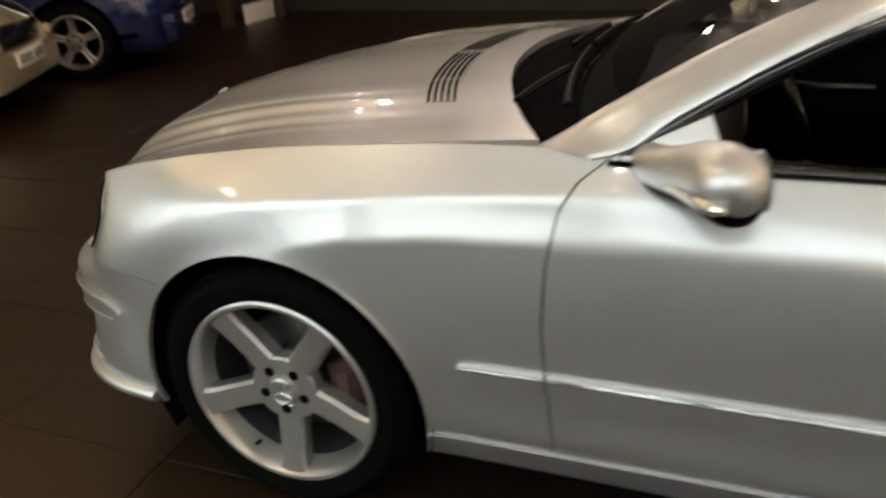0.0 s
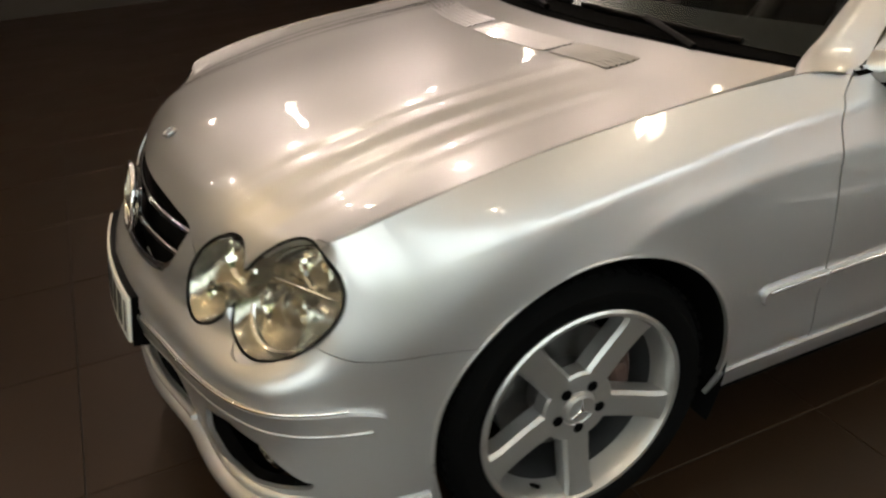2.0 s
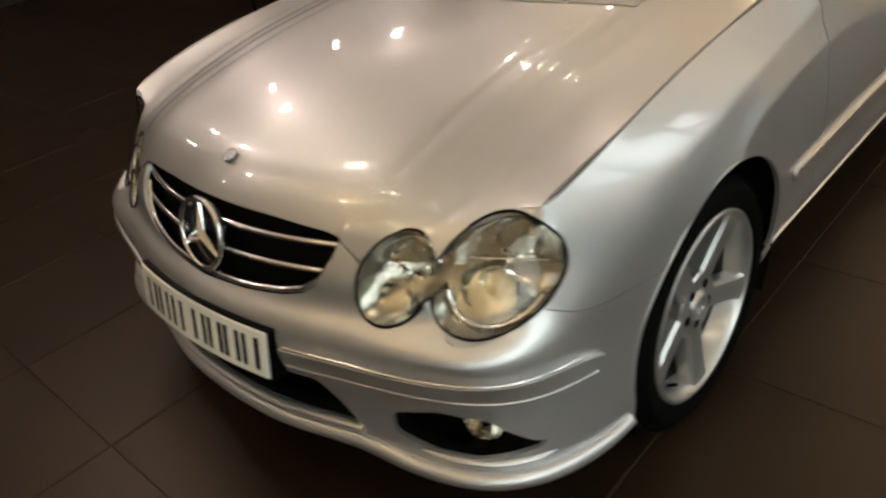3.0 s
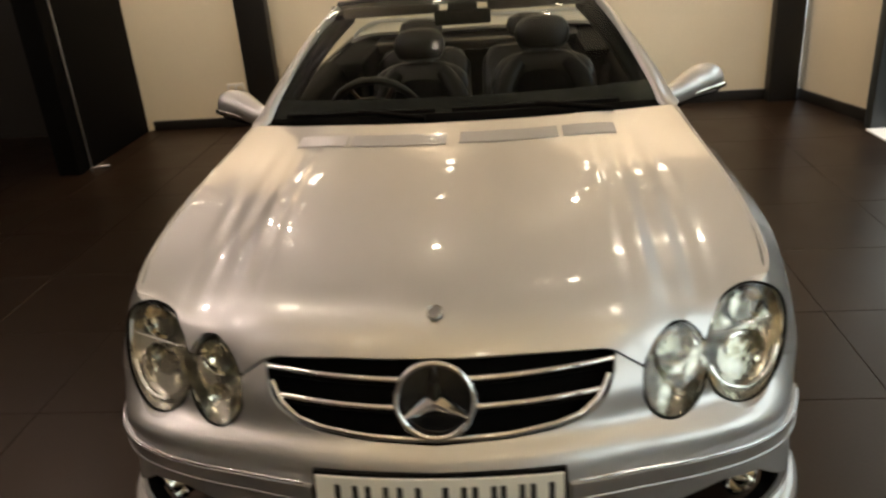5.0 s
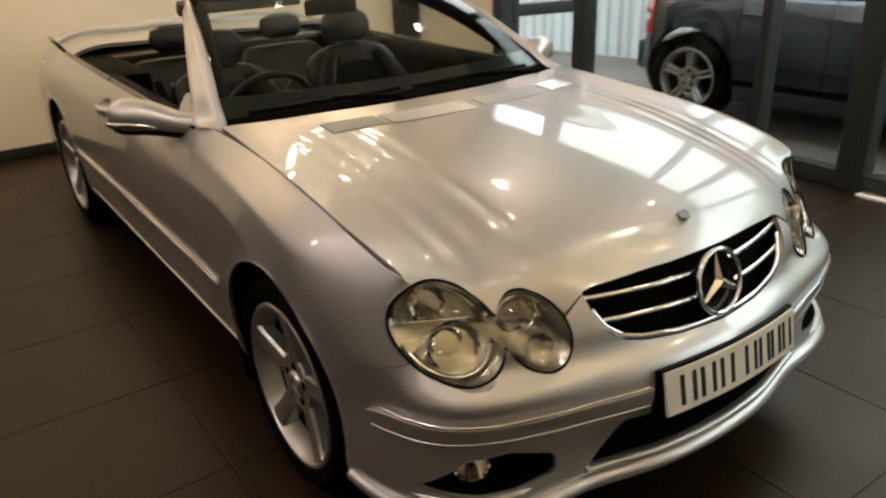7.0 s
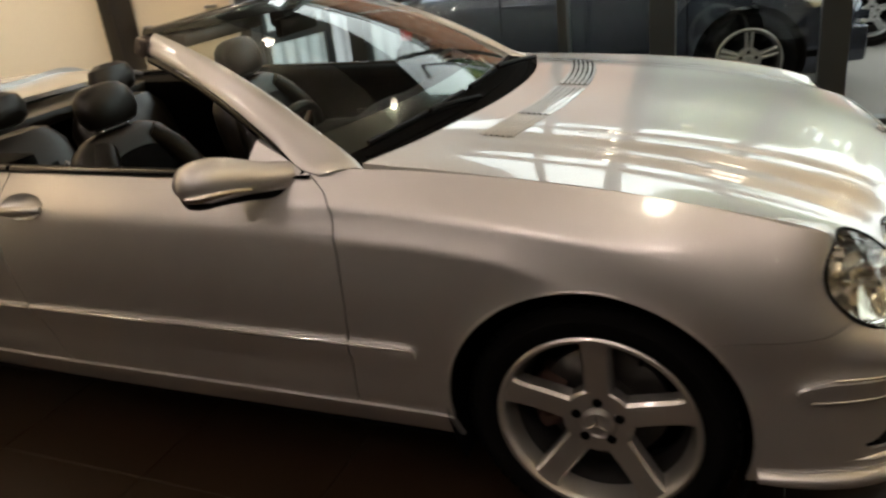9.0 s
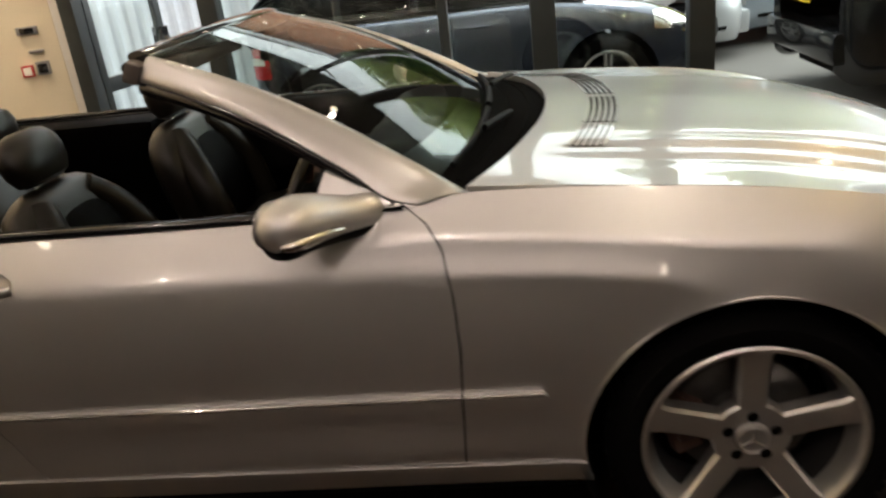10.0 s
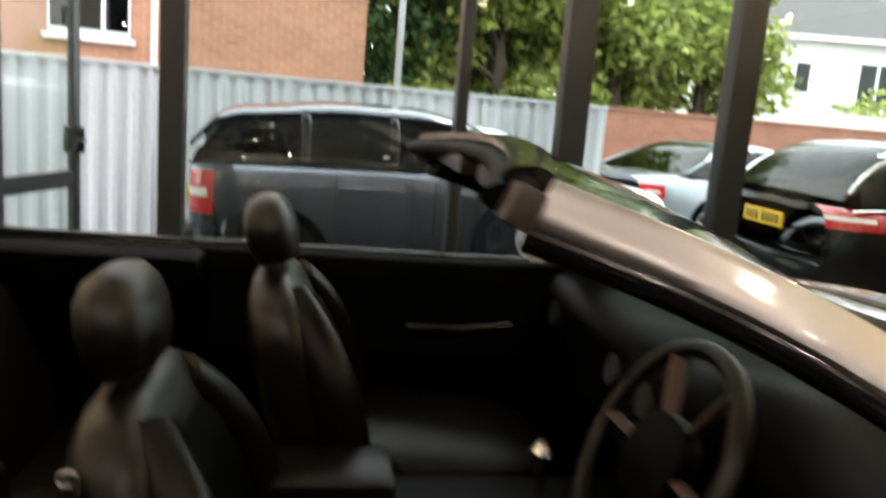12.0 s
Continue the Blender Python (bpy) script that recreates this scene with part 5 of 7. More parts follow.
# rear bench
rear = empty("rear_seat")
rear.parent = car
for y in (0.30, -0.30):
    b = pose(-2.26, y, 0.46, 0, -22, 0)
    mesh_ob("rear_backrest", *moved(stack([(0, 0, 0, 0.06, 0.24), (0, 0, 0.1, 0.08, 0.27), (0, 0, 0.35, 0.075, 0.265), (0, 0, 0.42, 0.05, 0.22), (0, 0, 0.44, 0.02, 0.17)], 28, 3.4), b), M_LEATHER, rear)
    h = pose(-2.37, y, 0.955, 0, -14, 0)
    mesh_ob("rear_headrest", *moved(stack([(0, 0, -0.05, 0.03, 0.07), (0, 0, -0.03, 0.045, 0.11), (0, 0, 0.02, 0.05, 0.125), (0, 0, 0.06, 0.042, 0.11), (0, 0, 0.08, 0.02, 0.07)], 28, 2.4), h), M_LEATHER, rear, "padded leather headrest")
    c = pose(-2.06, y, 0.33, 0, 6, 0)
    mesh_ob("rear_cushion", *moved(stack([(0, 0, 0, 0.2, 0.24), (0, 0, 0.07, 0.24, 0.27), (0, 0, 0.12, 0.22, 0.25), (0, 0, 0.135, 0.18, 0.2)], 28, 3.4), c), M_LEATHER, rear)
# dashboard, swept across the car
DASH = []
for y in (0.71, 0.5, 0.37, 0.2, 0.0, -0.2, -0.37, -0.5, -0.71):
    hump = 0.045 * math.exp(-((y + 0.37) / 0.13) ** 2)
    mid = 0.015 * math.exp(-(y / 0.16) ** 2)
    DASH.append([(-0.62, y, 0.915), (-0.74, y, 0.908 + hump * 0.2), (-0.86, y, 0.898 + hump + mid), (-0.93, y, 0.878 + hump + mid), (-0.955, y, 0.84 + hump * 0.6), (-0.94, y, 0.78), (-0.93, y, 0.70), (-0.90, y, 0.60), (-0.80, y, 0.50)])
panel("dashboard", Skin(DASH), (0, 1), (0, 1), 0.025, [], M_BLACK, car, "black soft dashboard", flange=0.0, flip=True)
for y in (0.55, 0.09, -0.09, -0.6):
    tubepart("air_vent", [(-0.935, y, 0.80), (-0.962, y, 0.805)], 0.035, M_STEEL, car, "round silver-ringed air vent", n=20)
boxpart("centre_screen", -0.962, -0.935, -0.095, 0.095, 0.66, 0.77, M_GLOSSBLACK, car, "dark centre screen", 0.006)
boxpart("centre_console", -1.75, -0.88, -0.11, 0.11, 0.30, 0.555, M_BLACK, car, "black centre console", 0.03)
boxpart("arm_rest", -1.72, -1.42, -0.095, 0.095, 0.55, 0.625, M_STITCH, car, "grey leather arm rest", 0.028)
mesh_ob("gear_knob", *moved(stack([(0, 0, 0, 0.012, 0.012), (0, 0, 0.06, 0.012, 0.012), (0, 0, 0.075, 0.022, 0.022), (0, 0, 0.1, 0.025, 0.025), (0, 0, 0.12, 0.012, 0.012)], 16, 2), pose(-1.12, 0, 0.555)), M_CHROME, car)
# steering wheel on the right-hand side of the car
sw = empty("steering_wheel")
sw.parent = car
SM = pose(-1.06, -0.37, 0.82, 0, -64, 0)
tubepart("wheel_rim", [SM @ Vector((0.185 * math.cos(a), 0.185 * math.sin(a), 0)) for a in np.linspace(0, 2 * math.pi, 44, endpoint=False)], 0.0155, M_LEATHER, sw, "leather steering wheel rim", n=10, closed=True)
mesh_ob("airbag_cover", *moved(stack([(0, 0, -0.05, 0.05, 0.06), (0, 0, -0.02, 0.075, 0.085), (0, 0, 0.008, 0.07, 0.08), (0, 0, 0.018, 0.04, 0.05)], 24, 2.6), SM), M_BLACK, sw)
for a in (0, 180, 300, 240):
    tubepart("wheel_spoke", [SM @ Vector((0.06 * math.cos(radians(a + 90)), 0.06 * math.sin(radians(a + 90)), -0.01)), SM @ Vector((0.18 * math.cos(radians(a + 90)), 0.18 * math.sin(radians(a + 90)), 0))], 0.014, M_CALIPER, sw, "dark satin spoke", n=8, squash=0.5)
tubepart("steering_column", [SM @ Vector((0, 0, -0.02)), SM @ Vector((0, 0, -0.22))], 0.04, M_BLACK, sw, "", n=14)
for s in (1, -1):
    # inner door card and belt strip
    vs, fs = [], []
    xs = np.linspace(-1.95, -0.72, 14)
    for x in xs:
        top = np.interp(x, [-1.8, -1.2, -0.65], [0.902, 0.898, 0.918])
        for y, z in ((0.775, 0.90), (0.735, top + 0.004), (0.69, top - 0.006), (0.665, top - 0.05), (0.66, 0.70), (0.63, 0.66), (0.63, 0.60), (0.67, 0.56), (0.68, 0.30)):
            vs.append((x, s * y, min(z, top + 0.004)))
    for i in range(13):
        for j in range(8):
            a = i * 9 + j
            fs.append((a, a + 9, a + 10, a + 1)[:: s])
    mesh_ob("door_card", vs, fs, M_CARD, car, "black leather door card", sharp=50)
    pts = [(x, s * np.interp(x, [-1.86, -1.2, -0.76], [0.766, 0.766, 0.768]), np.interp(x, [-1.8, -1.2, -0.99, -0.76], [0.906, 0.902, 0.903, 0.912])) for x in np.linspace(-1.772, -0.99, 24)]
    tubepart("belt_strip", pts, 0.011, M_GLOSSBLACK, car, "black rubber belt strip", n=8)
    pts = [(x, s * np.interp(x, [-2.7, -2.25, -1.84], [0.758, 0.762, 0.766]), np.interp(x, [-2.7, -2.25, -1.84], [0.91, 0.908, 0.907])) for x in np.linspace(-2.7, -1.787, 16)]
    tubepart("quarter_belt_strip", pts, 0.011, M_GLOSSBLACK, car, "black rubber belt strip", n=8)
    # inner door pull and speaker
    tubepart("door_pull", [(-1.35, s * 0.645, 0.72), (-1.2, s * 0.625, 0.725), (-1.05, s * 0.645, 0.74)], 0.012, M_GLOSSBLACK, car, "", n=8)
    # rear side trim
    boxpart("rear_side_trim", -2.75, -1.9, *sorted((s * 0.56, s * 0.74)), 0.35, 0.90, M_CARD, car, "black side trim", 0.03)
boxpart("cabin_floor", -2.4, -0.6, -0.70, 0.70, 0.235, 0.275, M_VOID, car, "", 0.0)
# folded-roof cover and boot lid
DECK = []
for x, z, w in ((-2.62, 0.925, 0.745), (-2.8, 0.945, 0.745), (-3.0, 0.952, 0.735), (-3.3, 0.945, 0.72), (-3.55, 0.925, 0.68), (-3.72, 0.898, 0.56)):
    DECK.append([(x, w, z - 0.035), (x, w * 0.92, z - 0.012), (x, w * 0.6, z), (x, 0, z + 0.006), (x, -w * 0.6, z), (x, -w * 0.92, z - 0.012), (x, -w, z - 0.035)])
deck = Skin(DECK)
panel("roof_cover", deck, (0, deck.ku[2]), (0, 1), 0.03, [], M_PAINT, car, "", flange=0.02, flip=True)
panel("boot_lid", deck, (deck.ku[2] + 0.004, 1), (0, 1), 0.03, [], M_PAINT, car, "", flange=0.02, flip=True)
boxpart("parcel_shelf", -2.75, -2.45, -0.60, 0.60, 0.84, 0.90, M_LEATHER, car, "black rear shelf", 0.02)

# ---- the showroom ----
WM = Matrix.Translation((-3.417, 2.708, 0)) @ pose(0, 0, 0, 0, 0, 1.3)


def structure(ob, label, category):
    return tagged(ob, label, category, kind="structure")


def slab(name, z0, z1, material):
    """A level slab under or over the whole room, cut along the glazed wall."""
    pts = [(-4.6, -7.5), (7.5, -7.5), (7.5, 3.01), (-3.4, 2.76), (-3.45, 2.86), (-4.6, 2.6)]
    n = len(pts)
    vs = [(x, y, z0) for x, y in pts] + [(x, y, z1) for x, y in pts]
    return mesh_ob(name, vs, [tuple(range(n))[::-1], tuple(range(n, 2 * n))] + [(k, (k + 1) % n, n + (k + 1) % n, n + k) for k in range(n)], material, smooth=False)


FLOOR = structure(slab("floor", -0.12, -0.003, M_GROUT), "dark brown-grey tiled showroom floor", "floor")
structure(boxpart("wall_back", -4.55, -4.32, -3.05, 2.35, 0, 3.65, M_CREAM, None, "", 0.0), "cream painted back wall with a black skirting", "wall")
# rest of the same wall, its lack of light put into the colour
structure(boxpart("wall_back_dark", -4.55, -4.32, -7.5, -3.052, 0, 3.65, M_DARKWALL, None, "", 0.0), "back wall beyond the partition, darkened where no light falls", "wall")
structure(slab("ceiling", 3.6, 3.75, M_CEIL), "pale showroom ceiling", "ceiling")
structure(boxpart("wall_side_dark", -4.6, 7.5, -7.6, -7.4, 0, 3.65, M_DARKWALL, None, "", 0.0), "dark showroom wall", "wall")
structure(boxpart("wall_end_dark", 7.4, 7.6, -7.6, -3.202, 0, 3.65, M_DARKWALL, None, "", 0.0), "dark showroom wall", "wall")
# unseen stretch, made cream to bounce warm light onto the nose
structure(boxpart("wall_end", 7.4, 7.6, -3.2, 3.6, 0, 3.65, M_CREAM, None, "", 0.0), "unseen end wall, cream to throw warm light on the car's nose", "wall")
structure(boxpart("skirting", -4.318, -4.295, -2.9, 2.3, 0, 0.085, M_COLUMN, None, "", 0.003), "black skirting board", "skirting")
for y0, y1 in ((-1.98, -1.73), (2.24, 2.46)):
    structure(boxpart("column", -4.318, -4.20, y0, y1, 0, 3.6, M_COLUMN, None, "", 0.006), "black clad wall column", "column")
# short cream wall beside the glazed door
SM2 = Matrix.Translation((-4.30, 2.50, 0)) @ pose(0, 0, 0, 0, 0, 15)
structure(boxpart("wall_return", 0.0, 0.835, 0.0, 0.25, 0, 3.6, M_CREAM, None, "", 0.004, SM2), "short cream wall beside the glazed door", "wall")
structure(boxpart("wall_return_end", 0.837, 0.91, -0.004, 0.25, 0, 3.6, M_WHITEWALL, None, "", 0.004, SM2), "white wall end", "wall")
structure(boxpart("skirting", 0.0, 0.92, -0.024, -0.006, 0, 0.085, M_COLUMN, None, "", 0.003, SM2), "black skirting board", "skirting")


def wall_box(name, x, z, w, h, material, label, cat, bar=None):
    ob = boxpart(name, x - w / 2, x + w / 2, -0.03, -0.001, z - h / 2, z + h / 2, material, None, "", 0.004, SM2)
    tagged(ob, label, cat)
    if bar:
        boxpart("front_plate", x - w * 0.34, x + w * 0.34, -0.034, -0.0305, z - h * 0.34, z + h * 0.34, bar, ob, "", 0.001, SM2)
    return ob


M_REDPLASTIC = mat("red_plastic", (0.5, 0.03, 0.03), 0.4, 0, 0.2)
wall_box("fire_call_point", 0.60, 0.92, 0.075, 0.075, M_REDPLASTIC, "red fire alarm call point on the wall", "alarm point", M_WHITEWALL)
wall_box("wall_switch", 0.70, 0.93, 0.085, 0.085, M_STEEL, "dark steel wall switch plate", "switch", M_GLOSSBLACK)
wall_box("wall_switch", 0.15, 0.905, 0.075, 0.075, M_STEEL, "dark steel wall switch plate", "switch", M_GLOSSBLACK)
wall_box("wall_sign", 0.665, 1.175, 0.13, 0.05, M_STEEL, "small grey wall sign", "sign", M_GLOSSBLACK)
wall_box("wall_sign", 0.685, 1.04, 0.09, 0.02, M_STEEL, "small grey wall sign", "sign")
for y in (-2.115, -1.53):
    so = tagged(boxpart("wall_socket", -4.318, -4.306, y - 0.075, y + 0.075, 0.28, 0.37, M_WHITEWALL, None, "", 0.004), "white double wall socket", "socket")
    for d in (-0.035, 0.035):
        boxpart("socket_face", -4.306, -4.303, y + d - 0.022, y + d + 0.022, 0.30, 0.35, M_CREAM, so, "", 0.001)

# glazed wall: posts, rails, panes
H = 2.75
for s, d, nm in ((0.075, 0.10, "window_post"), (1.0, 0.12, "window_post"), (2.49, 0.06, "window_mullion"), (3.115, 0.155, "window_post"), (4.087, 0.155, "window_post"), (6.2, 0.13, "window_post"), (8.3, 0.13, "window_post"), (10.3, 0.13, "window_post")):
    structure(boxpart(nm, s - d / 2, s + d / 2, -0.07, 0.06, 0, H, M_FRAME, None, "", 0.006, WM), "dark grey metal window post", "window post")
structure(boxpart("window_rail", 1.062, 10.9, -0.05, 0.05, 0.0, 0.10, M_FRAME, None, "", 0.006, WM), "dark grey lower window rail", "window rail")
structure(boxpart("window_rail", -0.07, 10.9, -0.05, 0.05, H, H + 0.12, M_FRAME, None, "", 0.006, WM), "dark grey upper window rail", "window rail")
structure(boxpart("wall_over_window", -0.2, 10.9, -0.06, 0.1, H + 0.12, 3.65, M_DARKWALL, None, "", 0.0, WM), "dark wall over the windows", "wall")
structure(boxpart("threshold", 0.127, 0.937, -0.10, 0.06, 0.0, 0.012, M_WHITEWALL, None, "", 0.003, WM), "pale metal door threshold", "threshold")
structure(boxpart("threshold", 3.2, 10.9, -0.13, -0.055, 0.0, 0.012, M_WHITEWALL, None, "", 0.003, WM), "pale metal strip under the windows", "threshold")
for k, (a, b) in enumerate(((1.062, 2.458), (2.522, 3.035), (3.195, 4.007), (4.167, 6.13), (6.27, 8.23), (8.37, 10.23))):
    g = structure(boxpart("window_pane", a, b, -0.006, 0.006, 0.10, H, M_PANE, None, "", 0.0, WM), "clear window pane", "window")
    g.visible_shadow = False
# half-open glazed door, hinged at the first post
DM = WM @ Matrix.Translation((0.10, 0.085, 0)) @ pose(0, 0, 0, 0, 0, 75.5)
door = structure(boxpart("door_1", 0.0, 0.055, -0.022, 0.022, 0.015, 2.15, M_FRAME, None, "", 0.004, DM), "grey metal glazed door standing open", "door")
boxpart("door_stile", 0.70, 0.765, -0.022, 0.022, 0.015, 2.15, M_FRAME, door, "", 0.004, DM)
for z0, z1, nm in ((0.015, 0.12, "bottom_rail"), (0.70, 0.80, "middle_rail"), (2.05, 2.15, "top_rail")):
    boxpart(nm, 0.056, 0.699, -0.02, 0.02, z0, z1, M_FRAME, door, "", 0.004, DM)
for z0, z1 in ((0.12, 0.70), (0.80, 2.05)):
    g = boxpart("door_pane", 0.056, 0.699, -0.004, 0.004, z0, z1, M_PANE, door, "clear pane", 0.0, DM)
    g.visible_shadow = False
boxpart("door_lock", 0.70, 0.77, -0.05, 0.05, 0.90, 1.06, M_GLOSSBLACK, door, "black door lock", 0.008, DM)
tubepart("door_pull_handle", [DM @ Vector((0.73, -0.05, 0.98)), DM @ Vector((0.73, -0.075, 0.98)), DM @ Vector((0.65, -0.075, 0.98))], 0.010, M_GLOSSBLACK, door, "black lever", n=8)
structure(boxpart("door_transom", 0.123, 0.937, -0.05, 0.05, 2.17, 2.27, M_FRAME, None, "", 0.005, WM), "dark grey door transom", "window rail")

# dark partition and desk in the unlit part
M_PARTITION = mat("black_partition_cloth", (0.0025, 0.0023, 0.0022), 0.8, 0, 0, 30, 0.2, 0.0003, 300, spec=0.1)
tagged(boxpart("display_partition", -4.30, -3.1, -3.12, -2.95, 0.0, 2.9, M_PARTITION, None, "", 0.01), "black display partition on the floor", "partition")
stand = tagged(empty("display_stand"), "slim metal-edged glass display stand on the floor", "display stand")
tubepart("stand_edge", [(-3.23, -2.93, 0.02), (-3.23, -2.93, 2.2)], 0.008, M_STEEL, stand, "", n=8)
for dx, dy in ((0.10, 0.05), (-0.06, 0.11), (0.03, -0.0)):
    tubepart("stand_foot", [(-3.23, -2.93, 0.015), (-3.23 + dx, -2.93 + dy, 0.012)], 0.008, M_STEEL, stand, "", n=8)
desk = tagged(empty("reception_desk"), "cream-fronted desk with slim black legs in the dark", "desk")
TM = Matrix.Translation((-2.15, -3.36, 0)) @ pose(0, 0, 0, 0, 0, -90)
boxpart("desk_panel", 0.03, 0.70, -0.04, -0.015, 0.44, 0.84, M_CREAM, desk, "cream front panel", 0.006, TM)
boxpart("desk_top", -0.02, 0.75, -0.42, 0.0, 0.865, 0.895, M_GLOSSBLACK, desk, "", 0.006, TM)
for x, y in ((0.0, -0.03), (0.73, -0.03), (0.0, -0.38), (0.73, -0.38)):
    tubepart("desk_leg", [TM @ Vector((x, y, 0.0)), TM @ Vector((x, y, 0.865))], 0.012, M_GLOSSBLACK, desk, "", n=12)
tagged(boxpart("low_panel", 4.70, 4.74, -6.92, -6.27, 0.0, 0.23, M_WHITEWALL, None, "", 0.008), "pale low panel standing on the dark floor", "panel")
M_BROWNPOST = mat("brown_timber", (0.05, 0.032, 0.022), 0.5, 0, 0, 6, 0.3, 0.0005, 60)
tagged(boxpart("display_post", 4.78, 4.90, -6.14, -6.00, 0.0, 2.4, M_BROWNPOST, None, "", 0.008), "brown timber display post on the floor", "post")
tagged(boxpart("display_post", 4.60, 4.72, -7.05, -6.95, 0.0, 2.4, M_BROWNPOST, None, "", 0.008), "brown timber display post on the floor", "post")

# ---- ceiling lamps ----
M_LAMP = glow("lamp_glow", (1.0, 0.86, 0.66), 22.0)


def hung_lamp(x, y, watts, warm=(1.0, 0.75, 0.59), size=0.105):
    """A shallow bowl on a rod, its form made up: its bulb lights the ceiling, its underside glows."""
    d = tagged(empty("ceiling_lamp", pose(x, y, 3.6)), "round warm white bowl lamp hung on a rod, some of them added as fill", "ceiling lamp", "ceiling lamps")
    tubepart("rod", [(0, 0, 0), (0, 0, -0.48)], 0.006, M_STEEL, d, "", n=8)
    v, f = lathe([(0.0001, 0.484), (size * 0.7, 0.480), (size, 0.462), (size + 0.004, 0.466), (size * 0.72, 0.487), (0.0001, 0.490)], 28)
    mesh_ob("bowl", [(a, c, -b) for a, b, c in v], f, M_STEEL, d)
    v, f = lathe([(0.0001, 0.495), (size * 0.72, 0.492), (size - 0.004, 0.472)], 28)
    mesh_ob("lamp_face", [(a, c, -b) for a, b, c in v], f, M_LAMP, d, "glowing underside")
    l = new("lamp_light", bpy.data.lights.new("lamp_light", "POINT"))
    l.data.energy, l.data.shadow_soft_size, l.data.color = watts, 0.04, warm
    l.location = (x + 0.05, y, 3.21)
    return d


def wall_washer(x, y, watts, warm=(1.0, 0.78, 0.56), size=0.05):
    """An unseen recessed spot, added to light the back wall it leans towards."""
    d = tagged(empty("ceiling_downlight", pose(x, y, 3.6)), "unseen round recessed downlight, added to light the back wall", "ceiling lamp", "ceiling downlights")
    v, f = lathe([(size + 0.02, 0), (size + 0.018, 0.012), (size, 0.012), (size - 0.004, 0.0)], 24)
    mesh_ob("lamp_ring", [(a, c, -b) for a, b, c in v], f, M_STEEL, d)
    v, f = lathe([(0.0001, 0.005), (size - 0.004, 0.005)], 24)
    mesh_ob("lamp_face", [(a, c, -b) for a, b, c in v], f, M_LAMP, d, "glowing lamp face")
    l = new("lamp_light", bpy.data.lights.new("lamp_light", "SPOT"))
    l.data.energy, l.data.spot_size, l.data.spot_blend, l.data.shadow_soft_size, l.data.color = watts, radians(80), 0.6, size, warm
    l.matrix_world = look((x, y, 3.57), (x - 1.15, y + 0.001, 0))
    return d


for x, y, e, size in HUNG:
    hung_lamp(x, y, e * LAMPS_SHARE, (1.0, 0.82, 0.74) if y < -1.4 else (1.0, 0.73, 0.38) if x > 1.9 else (1.0, 0.83, 0.63), size)
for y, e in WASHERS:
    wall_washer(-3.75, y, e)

# ---- other vehicles ----


